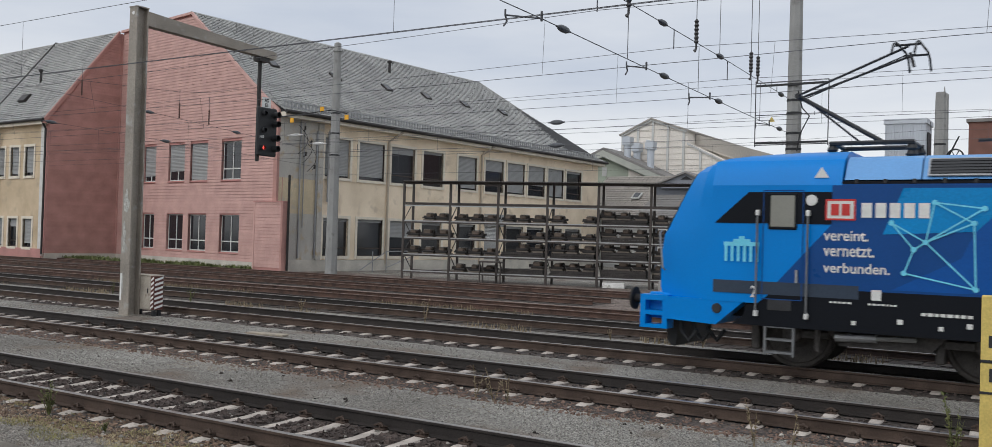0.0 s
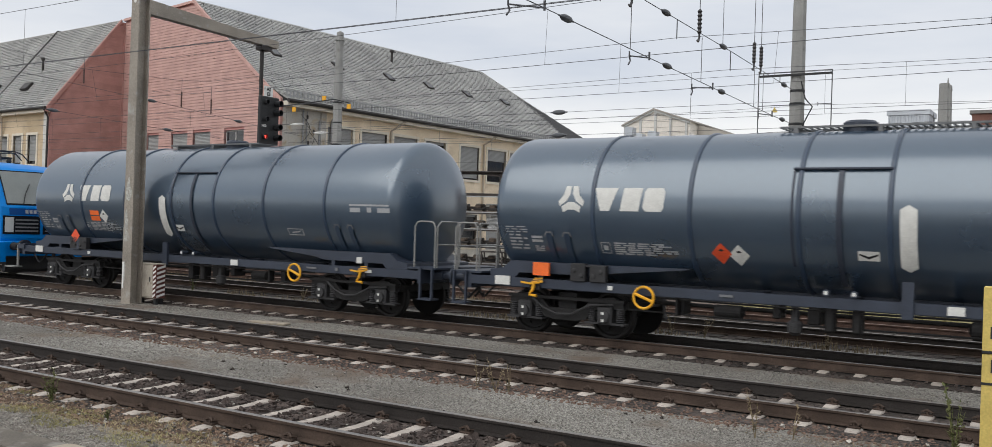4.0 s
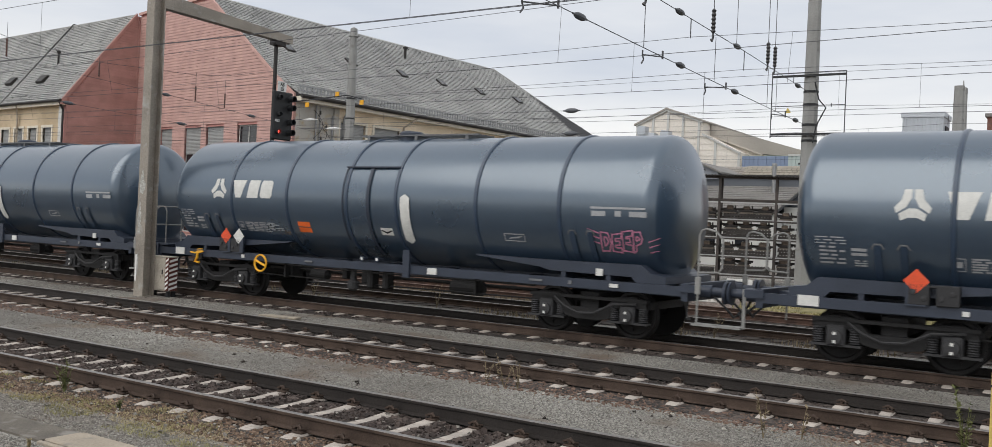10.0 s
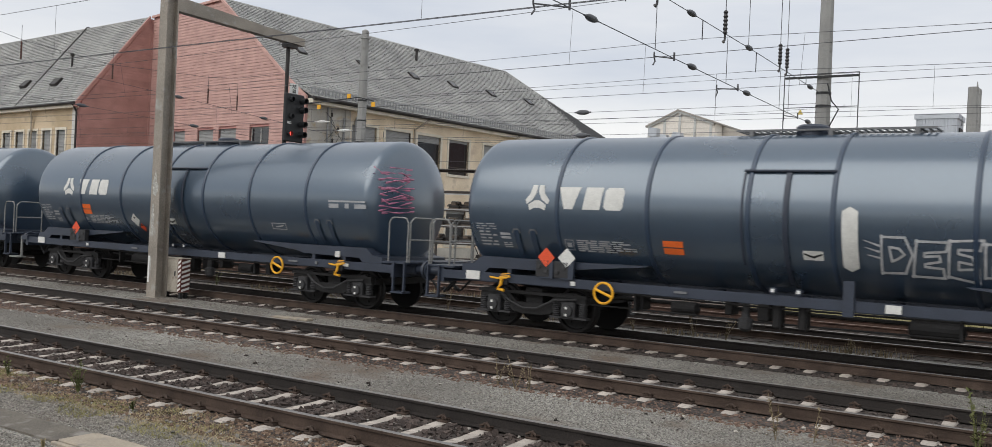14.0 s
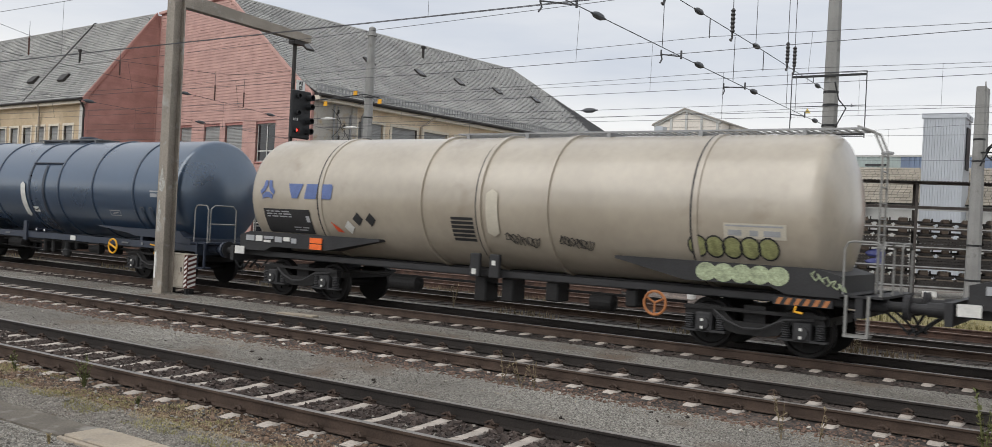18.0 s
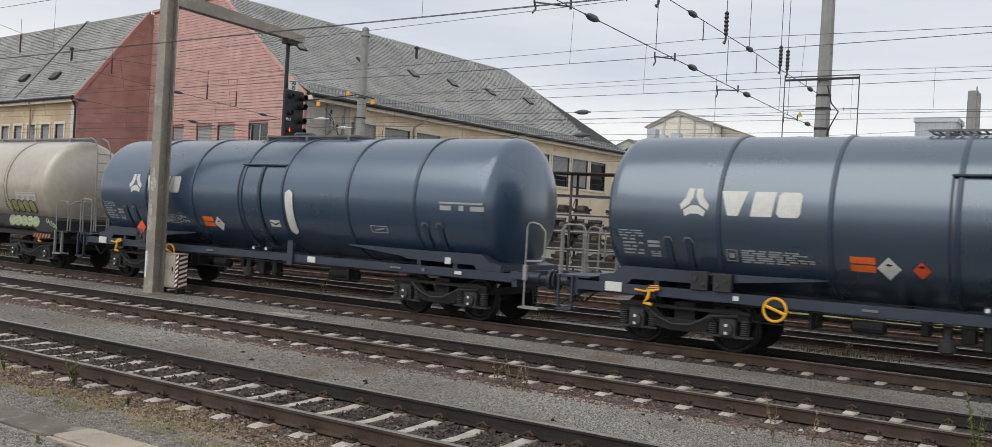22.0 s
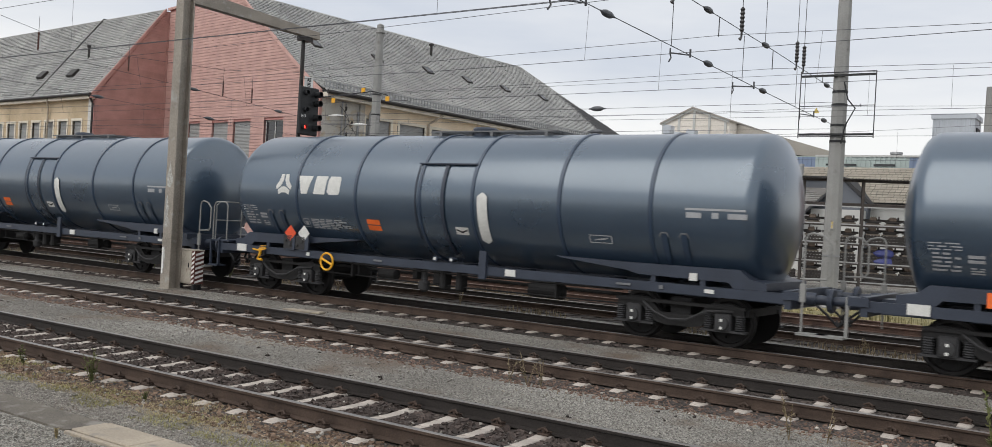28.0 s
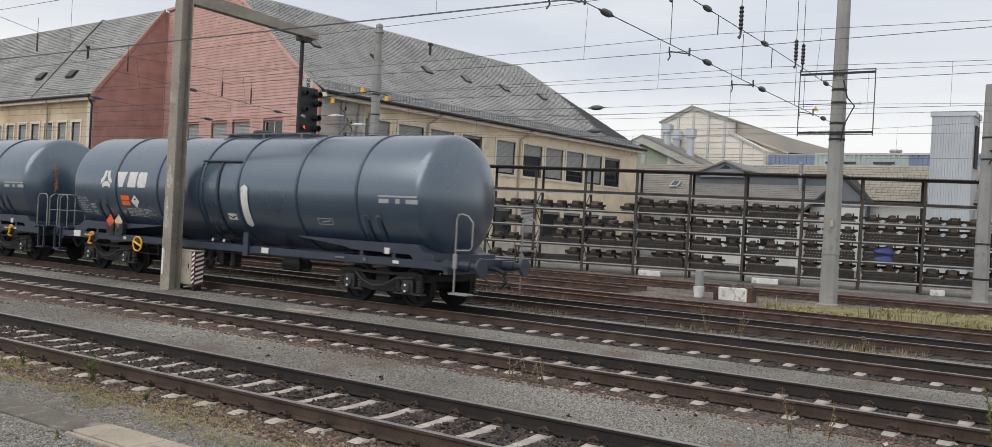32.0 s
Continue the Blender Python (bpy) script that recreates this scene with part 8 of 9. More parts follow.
# doors, windows, rails
for x0 in (2.88, 16.02):
    d_ = part("side_door", boxes((x0 - 0.06, x0 + 0.6, -1.504, -1.49, 1.2, 3.05)), M_loco_blue, LOCO)
    for r_ in (rect(x0 - 0.07, x0 - 0.055, 1.2, 3.06), rect(x0 + 0.6, x0 + 0.615, 1.2, 3.06), rect(x0 - 0.07, x0 + 0.615, 3.06, 3.075), rect(x0 - 0.07, x0 + 0.615, 1.2, 1.215)):
        panel("door_gap", [r_], M_loco_navy, y=YS - 0.008)
    part("window_frame", boxes((x0 + 0.02, x0 + 0.51, -1.53, -1.5, 2.4, 3.02), bev=0.012), M_loco_dark, d_)
    part("cab_window", boxes((x0 + 0.06, x0 + 0.47, -1.542, -1.52, 2.44, 2.98), bev=0.01), M_cab_glass, d_)
    part("door_handle", boxes((x0 + 0.5, x0 + 0.54, -1.55, -1.5, 1.5, 1.72)), M_galv, d_)
    for dx in (-0.15, 0.7):
        g_ = part("grab_rail", tube(bmesh.new(), [(x0 + dx, -1.5, 2.72), (x0 + dx, -1.58, 2.7), (x0 + dx, -1.58, 0.95), (x0 + dx, -1.5, 0.93)], 0.018, 7), M_walk, LOCO)
        for z in (2.68, 0.95):
            part("rail_socket", boxes((x0 + dx - 0.03, x0 + dx + 0.03, -1.6, -1.5, z - 0.05, z + 0.05), bev=0.01), M_mark, g_)
    for z in (0.72, 0.5, 0.28):
        part("step", boxes((x0 + 0.02, x0 + 0.46, -1.5, -1.3, z, z + 0.035)), M_walk, LOCO)
    for dx in (-0.02, 0.46):
        part("step_post", boxes((x0 + dx, x0 + dx + 0.04, -1.5, -1.45, 0.24, 0.8)), M_walk, LOCO)
    part("step_recess", boxes((x0 + 0.04, x0 + 0.44, -1.518, -1.5, 1.02, 1.2)), M_black, LOCO)
for x in (2.2, 16.7):
    part("lamp", lathe(bmesh.new(), [(-1.5, 0.1), (-1.53, 0.09), (-1.53, 0.001)], (15.45 if x > 9 else 3.62, 0, 2.9), "y", 14), M_mark, LOCO)
for x in (3.65, 14.95):
    part("warning_triangle", flat([[(x, 3.28), (x + 0.24, 3.28), (x + 0.12, 3.46)]]), M_mark, LOCO).location.y = -1.49
# lettering
def loco_text(name, body, x, z, width, height, material=None, bold=0.0, shear=0.0, y=YS - 0.012):
    bm = text_bm(body, 1.0, bold=bold, shear=shear)
    xs, ys = [v_.co.x for v_ in bm.verts], [v_.co.y for v_ in bm.verts]
    sx, sy = width / (max(xs) - min(xs)), height / (max(ys) - min(ys))
    x0, y0 = min(xs), min(ys)
    for v_ in bm.verts:
        v_.co = (x + (v_.co.x - x0) * sx, y, z + (v_.co.y - y0) * sy)
    return part(name, bm, material or M_mark, LOCO)


words, done = "Ihr Ziel ist unser Weg".split(), ""


def text_points(body):
    """The outline points of a line of the slogan."""
    bm = text_bm(body, 1.0, bold=0.032)
    out = [v_.co.copy() for v_ in bm.verts]
    bm.free()
    return out


whole = text_points(" ".join(words))
w_x0, w_x1 = min(p.x for p in whole), max(p.x for p in whole)
w_y0, w_y1 = min(p.y for p in whole), max(p.y for p in whole)
for w_ in words:
    done = (done + " " + w_).strip()
    end = max(p.x for p in text_points(done))
    own = text_points(w_)
    o0, o1, q0, q1 = min(p.x for p in own), max(p.x for p in own), min(p.y for p in own), max(p.y for p in own)
    sx, sz = 4.82 / (w_x1 - w_x0), 0.42 / (w_y1 - w_y0)
    loco_text("slogan", w_, 7.86 + (end - (o1 - o0) - w_x0) * sx, 2.56 + (q0 - w_y0) * sz, (o1 - o0) * sx, (q1 - q0) * sz, bold=0.032)
loco_text("lettering", "Netzleitzentrale Frankfurt am Main", 7.88, 2.35, 3.66, 0.17, bold=0.014, shear=0.2)
for w_, z, wd in (("vereint.", 2.23, 0.7), ("vernetzt.", 1.97, 0.8), ("verbunden.", 1.7, 1.04)):
    loco_text("lettering", w_, 3.83, z, wd, 0.17, bold=0.012)
loco_text("lettering", "25", 7.07, 2.62, 0.4, 0.24)
loco_text("lettering", "Jahre", 7.15, 2.5, 0.24, 0.07)
loco_text("lettering", "2", 2.62, 1.22, 0.1, 0.2, bold=0.01)
loco_text("lettering", "1", 16.85, 1.22, 0.07, 0.2, bold=0.01)
panel("brand_plate", [rect(3.85, 4.33, 2.57, 2.92)], M_mark, "white square plate with red border", y=YS - 0.01)
panel("brand_border", [rect(3.85, 4.33, 2.57, 2.6), rect(3.85, 4.33, 2.89, 2.92), rect(3.85, 3.88, 2.6, 2.89), rect(4.3, 4.33, 2.6, 2.89), rect(3.94, 4.07, 2.65, 2.84), rect(4.11, 4.24, 2.65, 2.84)], M_red, y=YS - 0.013)
panel("brand_block", [rect(4.42 + k * 0.215, 4.58 + k * 0.215, 2.62, 2.86) for k in range(5)], M_mark, "plain white blocks", y=YS - 0.012)
panel("brand_block", [rect(14.6 + k * 0.135, 14.7 + k * 0.135, 1.26, 1.42) for k in range(8)], M_mark, "plain white blocks", y=YS - 0.012)
# drawings in pale cyan
nodes = [(5.51, 2.87), (6.21, 2.78), (4.88, 2.54), (6.07, 2.55), (5.39, 2.24), (5.22, 2.12), (5.08, 1.74), (6.11, 1.53)]
lines = [(0, 1), (0, 4), (2, 4), (3, 4), (4, 5), (5, 6), (6, 7), (4, 7), (3, 7), (2, 5), (0, 3), (1, 4)]
strokes = []
for a, b in lines:
    (x0, z0), (x1, z1) = nodes[a], nodes[b]
    ln = math.hypot(x1 - x0, z1 - z0)
    dx, dz = -(z1 - z0) / ln * 0.012, (x1 - x0) / ln * 0.012
    strokes.append([(x0 - dx, z0 - dz), (x1 - dx, z1 - dz), (x1 + dx, z1 + dz), (x0 + dx, z0 + dz)])
for x, z in nodes:
    strokes.append([(x + 0.045 * math.cos(k * math.pi / 4), z + 0.045 * math.sin(k * math.pi / 4)) for k in range(8)])
panel("network_drawing", strokes, M_loco_icon, "pale cyan network drawing", y=YS - 0.011)
wr = bmesh.new()
for s in (-1, 1):
    for k in range(9):
        a = math.pi / 2 + s * (0.35 + k * 0.3)
        cx, cz = 7.27 + 0.33 * math.cos(a), 2.68 + 0.27 * math.sin(a)
        f = wr.faces.new([wr.verts.new((cx + dx, YS - 0.011, cz + dz)) for dx, dz in ((-0.03, -0.04), (0.03, -0.02), (0.03, 0.04), (-0.02, 0.03))])
part("wreath", wr, M_loco_icon, LOCO)
icons = []
icons += [[rect(2.15 + k * 0.11, 2.2 + k * 0.11, 1.83, 2.1) for k in range(6)], [rect(2.13, 2.76, 2.1, 2.17), rect(2.3, 2.6, 2.17, 2.22), rect(2.4, 2.5, 2.22, 2.27)]]
icons += [[rect(6.6, 7.22, 1.82, 2.02), rect(6.6, 6.7, 2.02, 2.12), rect(7.12, 7.22, 2.02, 2.12), rect(6.86, 6.96, 2.02, 2.2)]]
icons += [[rect(8.8, 9.35, 1.76, 1.82), [(8.9, 1.82), (9.25, 1.82), (9.12, 2.0), (9.03, 2.0)], rect(9.02, 9.13, 2.0, 2.12)]]
icons += [[[(10.62, 1.8), (10.7, 1.8), (10.84, 2.08), (10.76, 2.08)], [(11.0, 1.8), (10.92, 1.8), (10.8, 2.08), (10.88, 2.08)], rect(10.62, 11.02, 2.06, 2.18), rect(10.78, 10.84, 1.8, 2.06)]]
icons += [[rect(12.17, 12.72, 1.96, 2.18), [(12.2, 2.18), (12.34, 2.18), (12.27, 2.34)], [(12.37, 2.18), (12.53, 2.18), (12.45, 2.4)], [(12.56, 2.18), (12.7, 2.18), (12.63, 2.34)]]]
icons += [[rect(14.5, 14.95, 1.84, 1.94), [(14.5, 1.94), (14.58, 1.94), (14.6, 2.24), (14.5, 2.24)], [(14.7, 1.94), (14.95, 1.94), (14.9, 2.04), (14.72, 2.02)]]]
icons += [[rect(16.18, 16.4, 1.78, 2.35), rect(16.04, 16.52, 1.74, 1.79)]]
for ic in icons:
    panel("drawing", ic, M_loco_icon, "pale cyan landmark drawing", y=YS - 0.015)
panel("map_drawing", [[(13.35, 2.98), (13.6, 3.02), (13.9, 2.9), (14.2, 2.98), (14.28, 2.7), (14.22, 2.4), (14.32, 2.2), (14.0, 2.1), (14.2, 1.8), (14.1, 1.64), (13.7, 1.6), (13.35, 1.66), (13.38, 1.95), (13.16, 2.1), (13.2, 2.4), (13.3, 2.6)]], M_loco_cyan, "cyan map outline", y=YS - 0.012)
panel("map_point", [rect(x, x + 0.09, z, z + 0.03) for x, z in ((13.6, 2.55), (14.1, 2.6), (13.3, 2.4), (13.5, 2.15), (13.95, 2.38), (13.4, 1.95), (13.8, 1.8))], M_sign_yellow, y=YS - 0.015)
panel("shield_plate", [[(17.02, 2.33), (17.38, 2.33), (17.38, 2.1), (17.2, 1.97), (17.02, 2.1)]], M_mark, "small red and white shield", y=YS - 0.01)
panel("shield_field", [[(17.1, 2.26), (17.3, 2.26), (17.27, 2.18), (17.31, 2.12), (17.2, 2.05), (17.09, 2.12), (17.13, 2.18)]], M_dia_red, y=YS - 0.013)
loco_marks = []
for x, w_, h_, z in ((3.95, 0.35, 0.03, 1.2), (4.55, 0.4, 0.03, 1.2), (5.35, 0.75, 0.05, 1.08), (7.55, 0.42, 0.05, 1.1), (8.6, 1.3, 0.055, 1.09), (10.5, 0.5, 0.06, 1.1), (11.75, 0.55, 0.05, 1.1), (12.45, 0.5, 0.04, 1.12), (14.2, 0.4, 0.03, 1.12)):
    u, r_ = x, random.Random(int(x * 10))
    while u < x + w_:
        d = r_.uniform(0.03, 0.09)
        loco_marks.append(rect(u, u + d, z, z + h_))
        u += d + 0.022
loco_marks += [rect(15.05 + dx, 15.22 + dx, z, z + 0.035) for dx in (0, 0.21) for z in (1.12, 1.06, 1.0, 0.94)]
loco_marks += [rect(x, x + 0.07, 0.86, 0.93) for x in (4.3, 5.6, 7.0, 8.2, 9.95, 11.9, 12.9)]
for mk in loco_marks:
    panel("small_print", [mk], M_mark, y=YS - 0.012)
for x in (7.05, 11.35):
    part("filler_cap", lathe(bmesh.new(), [(-1.5, 0.1), (-1.525, 0.09), (-1.525, 0.001)], (x, 0, 1.05), "y", 14), M_gear_dark, LOCO)
panel("small_plate", [rect(4.6, 4.75, 1.28, 1.45), rect(5.0, 5.08, 0.92, 1.0), rect(6.0, 6.08, 0.92, 1.0), rect(9.1, 9.3, 0.92, 1.0), rect(11.6, 11.7, 0.92, 1.0), rect(13.9, 14.0, 0.92, 1.0)], M_mark, y=YS - 0.013)
panel("warning_strip", [rect(13.5, 14.2, 1.0, 1.05)], M_sign_yellow, y=YS - 0.012)
# running gear
M_loco_wheel = mat("dusty_brown_wheel", (0.045, 0.04, 0.036), 0.7, metal=0.2, var=0.3, scale=6, bump=0.1)
M_gear = mat("dusty_grey_gear", (0.058, 0.053, 0.049), 0.7, var=0.3, scale=4, fine=20, bump=0.2)
for xc in (4.74, LL - 4.74):
    fb = bmesh.new()
    for s in (-1, 1):
        prism(fb, [(-2.25, 0.74), (-2.2, 0.88), (2.2, 0.88), (2.25, 0.74), (0.95, 0.72), (0.7, 0.46), (-0.7, 0.46), (-0.95, 0.72)], s * 1.02 - 0.07, s * 1.02 + 0.07)
    box(fb, -0.25, 0.25, -1.0, 1.0, 0.5, 0.85)
    bg = part("bogie", fb, M_gear, LOCO)
    bg.location.x = xc
    for a in (-1.5, 1.5):
        w_ = part("wheelset", wheelset_bm(0.625), M_loco_wheel, bg)
        w_.location = (a, 0, 0.625)
        for s in (-1, 1):
            ab = bmesh.new()
            lathe(ab, [(s * 0.86, 0.17), (s * 1.12, 0.16), (s * 1.16, 0.12), (s * 1.16, 0.01)], (a, 0, 0.62), "y", 16)
            part("axle_box", ab, M_gear, bg)
            part("guide_arm", boxes((a + (0.1 if a < 0 else -0.62), a + (0.62 if a < 0 else -0.1), s * 1.02 - 0.06, s * 1.02 + 0.06, 0.54, 0.68), bev=0.02), M_gear, bg)
            for d in (-0.3, 0.3):
                pr = []
                for k in range(5):
                    pr += [(0.7 + k * 0.05, 0.09), (0.725 + k * 0.05, 0.068)]
                part("spring", lathe(bmesh.new(), pr, (a + d, s * 1.05, 0), "z", 12), M_gear, bg)
        part("brake_hanger", boxes((a - 0.74, a - 0.6, -1.0, -0.7, 0.28, 0.8), bev=0.02), M_gear, bg)
        part("damper_post", tube(bmesh.new(), [(a + 0.45, -1.2, 0.35), (a + 0.45, -1.2, 0.85)], 0.05, 8), M_gear, bg)
    part("damper", tube(bmesh.new(), [(-0.75, -1.22, 0.62), (-0.1, -1.22, 0.64)], 0.075, 10), M_galv, bg)
    part("damper_rod", tube(bmesh.new(), [(-0.1, -1.22, 0.64), (0.5, -1.22, 0.66)], 0.04, 8), M_handrail, bg)
    part("sand_pipe", tube(bmesh.new(), [(2.2, -1.0, 0.8), (2.3, -0.85, 0.4), (2.15, -0.78, 0.1)], 0.03, 6), M_bogie, bg)
    part("sand_box", boxes((2.0, 2.35, -1.3, -0.9, 0.55, 0.86), bev=0.03), M_bogie, bg)
for x0, x1, z0, y_ in ((6.95, 7.3, 0.42, 1.2), (7.4, 8.35, 0.22, 1.3), (8.4, 8.75, 0.5, 1.1), (8.8, 9.7, 0.25, 1.32), (10.05, 10.5, 0.28, 1.25), (10.6, 11.2, 0.5, 1.15), (11.3, 11.75, 0.2, 1.25), (11.85, 12.2, 0.45, 1.2)):
    part("equipment_box", boxes((x0, x1, -y_, y_, z0, 0.85), bev=0.03), M_gear if int(x0 * 10) % 2 else M_bogie, LOCO)
part("air_tank", lathe(bmesh.new(), [(8.9, 0.02), (8.94, 0.14), (9.6, 0.14), (9.64, 0.02)], (0, -1.3, 0.6), "x", 14), M_gear, LOCO)
for k, x in enumerate((7.1, 8.55, 9.85, 10.55, 11.25, 11.8, 6.85)):
    part("drain_pipe", tube(bmesh.new(), [(x, -1.2, 0.86), (x, -1.25, 0.5), (x + 0.08 * (k % 3 - 1), -1.22, 0.3)], 0.035 + 0.01 * (k % 3), 7), M_gear, LOCO)
panel("small_plate", [rect(7.5, 7.7, 0.35, 0.62), rect(7.82, 8.05, 0.35, 0.62), rect(8.95, 9.15, 0.72, 0.82), rect(9.2, 9.4, 0.72, 0.82), rect(9.2, 9.42, 0.4, 0.56), rect(10.15, 10.3, 0.62, 0.74)], M_mark, y=YS + 0.12)
buffers(LOCO, 0.15, -1, M_bogie)
buffers(LOCO, LL, 1, M_bogie)
coupler(LOCO, LL, 1)
# roof gear: insulators, busbar, pantographs
for x in (6.6, 8.3, 10.2, 11.4, 12.6):
    pr = []
    for k in range(6):
        pr += [(3.66 + k * 0.045, 0.1), (3.68 + k * 0.045, 0.06)]
    part("roof_insulator", lathe(bmesh.new(), pr, (x, -0.4 if x > 7 else 0, 0), "z", 12), M_insul, LOCO)
part("busbar", tube(bmesh.new(), [(6.0, -0.4, 3.95), (8.3, -0.4, 3.96), (10.2, -0.4, 3.96), (10.6, -0.4, 4.1), (11.4, -0.4, 3.96), (14.6, -0.4, 3.92)], 0.025, 6), M_black, LOCO)


def pantograph(x, d, raised):
    fr = bmesh.new()
    for y in (-0.5, 0.5):
        tube(fr, [(x - 0.7, y, 3.95), (x + 0.7, y, 3.95)], 0.04, 6)
    for e in (-0.65, 0.65):
        tube(fr, [(x + e, -0.5, 3.95), (x + e, 0.5, 3.95)], 0.04, 6)
        for y in (-0.45, 0.45):
            lathe(fr, [(3.7, 0.08), (3.74, 0.1), (3.8, 0.07), (3.84, 0.1), (3.92, 0.06)], (x + e, y, 0), "z", 10)
    p = part("pantograph", fr, M_black, LOCO, "black single-arm pantograph")
    k = (x - d * 1.37, 4.89) if raised else (x - d * 1.4, 4.1)
    h = (x + d * 0.55, 5.6) if raised else (x + d * 0.75, 4.12)
    part("lower_arm", tube(bmesh.new(), [(x + d * 0.15, 0, 3.98), (k[0], 0, k[1])], 0.042, 8), M_black, p)
    part("lower_arm", tube(bmesh.new(), [(x - d * 0.25, 0.15, 3.98), (k[0] + d * 0.1, 0.15, k[1] - 0.05)], 0.02, 6), M_black, p)
    up = bmesh.new()
    for y in (-0.38, 0.38):
        tube(up, [(k[0], y * 0.35, k[1]), (h[0], y, h[1])], 0.022, 6)
    tube(up, [(k[0], -0.15, k[1]), (k[0], 0.15, k[1])], 0.05, 8)
    part("upper_arm", up, M_black, p)
    for e in (-0.18, 0.18):
        hd = bmesh.new()
        tube(hd, [(h[0] + e, -0.95, h[1] - 0.22), (h[0] + e, -0.75, h[1] - 0.02), (h[0] + e, -0.5, h[1] + 0.05), (h[0] + e, 0.5, h[1] + 0.05), (h[0] + e, 0.75, h[1] - 0.02), (h[0] + e, 0.95, h[1] - 0.22)], 0.02, 7)
        part("contact_strip", hd, M_black, p)
    for y in (-0.5, 0.5):
        part("strip_spacer", tube(bmesh.new(), [(h[0] - 0.2, y, h[1]), (h[0] + 0.2, y, h[1])], 0.02, 6), M_black, p)
    part("guide_rod", tube(bmesh.new(), [(k[0] + d * 0.06, 0, k[1] - 0.06), (h[0] - d * 0.1, 0, h[1] - 0.08)], 0.011, 6), M_black, p)
    part("head_spring", tube(bmesh.new(), [(h[0] - d * 0.05, 0.1, h[1] - 0.02), (h[0] + d * 0.02, 0.1, h[1] - 0.28)], 0.03, 6), M_insul, p)


pantograph(4.35, 1, True)
pantograph(15.0, 1, False)

# ---- couple the wagons ----
OFFS = [13.73, 30.07, 46.7, 63.03, 79.4, 95.83, 112.11, 128.54, 145.05, 161.5, 178.5, 195.5, 211.97, 228.4, 244.84, 261.04, 277.35, 293.73]
FLIP = (0, 1, 1, 1, 1, 0, 0, 1, 0, 2, 2, 1, 1, 0, 1, 1, 0, 1)
VEHICLES = [(LOCO, -5.25)]
used = {}
WAGONS = []
for i, fl in enumerate(FLIP):
    if fl == 2:
        w_ = copy_thing(used[2], pose(0, Y3, 0)) if 2 in used else beige_wagon()
    else:
        w_ = copy_thing(PROTO[bool(fl)], pose(0, Y3, 0)) if fl in used else PROTO[bool(fl)]
    used.setdefault(fl, w_)
    WAGONS.append(w_)
    VEHICLES.append((w_, OFFS[i]))


def tank_of(w_):
    return [c for c in w_.children if c.name.startswith("tank")][0]


def orange(t_, x, z, w_=0.4, h=0.28):
    decal(t_, "orange_plate", [rect(x, x + w_, z + h * 0.54, z + h), rect(x, x + w_, z, z + h * 0.46)], M_orange, "orange hazard number plate")


def dia(t_, x, z, m=None, s=0.19):
    decal(t_, "hazard_plate", [diamond(x, z, s)], m or M_mark, "white diamond placard" if m is None else "red diamond placard" if m is M_dia_red else "cream diamond placard", off=0.012)
    decal(t_, "hazard_sign", [[(x - 0.06, z + 0.06), (x, z + 0.035), (x + 0.06, z + 0.06), (x, z + 0.085)]], M_frame_black, off=0.016)


def frame_dia(w_, x, z, m, s=0.2):
    bm = flat([diamond(x, z, s)])
    for v_ in bm.verts:
        v_.co.y = -1.36
    for f in bm.faces:
        f.normal_update()
        if f.normal.y > 0:
            f.normal_flip()
    part("hazard_plate", bm, m, w_, "red diamond placard" if m is M_dia_red else "white diamond placard" if m is M_mark else "cream diamond placard")
    part("placard_holder", boxes((x - 0.16, x + 0.16, -1.355, -1.3, 1.1, z)), M_frame, w_)


T = [tank_of(w_) for w_ in WAGONS]
# plates and placards, wagon by wagon
orange(T[0], 4.1, 1.95), dia(T[0], 4.72, 2.08), frame_dia(WAGONS[0], 3.35, 1.5, M_dia_red)
part("orange_plate", boxes((2.26, 2.62, -1.36, -1.3, 1.19, 1.45)), M_orange, WAGONS[1], "orange hazard number plate")
dia(T[1], 6.1, 1.78, M_dia_red), dia(T[1], 6.42, 1.76)
orange(T[2], 6.05, 1.75), dia(T[2], 6.65, 1.82), dia(T[2], 7.05, 1.82, M_dia_red, 0.12)
for k in (3, 4, 7, 14, 15):
    frame_dia(WAGONS[k], 3.34, 1.52, M_dia_red), frame_dia(WAGONS[k], 3.81, 1.53, M_mark)
    orange(T[k], 5.84, 1.72, 0.4, 0.25)
orange(T[5], 6.0, 1.74), dia(T[5], 6.75, 1.75), frame_dia(WAGONS[5], 3.22, 1.5, M_dia_red)
orange(T[6], 3.78, 1.93), dia(T[6], 6.17, 1.82), frame_dia(WAGONS[6], 3.4, 1.5, M_dia_red), dia(T[6], 6.36, 1.62, M_dia_red, 0.12)
frame_dia(WAGONS[8], 3.4, 1.5, M_dia_red)
for k in (11, 12):
    orange(T[k], 5.86, 1.66, 0.4, 0.25), dia(T[k], 6.47, 1.74)
frame_dia(WAGONS[11], 3.35, 1.5, M_dia_red)
dia(T[12], 6.97, 1.74, M_dia_red, 0.14)
part("orange_plate", boxes((2.4, 2.78, -1.36, -1.3, 1.18, 1.44)), M_orange, WAGONS[13], "orange hazard number plate")
dia(T[13], 5.9, 1.75, M_dia_red, 0.16), dia(T[13], 6.2, 1.68, None, 0.16)
part("orange_plate", boxes((2.5, 2.9, -1.36, -1.33, 1.18, 1.42)), M_orange, WAGONS[16], "orange hazard number plate")
frame_dia(WAGONS[16], 3.35, 1.5, M_dia_red), dia(T[16], 5.35, 1.75)
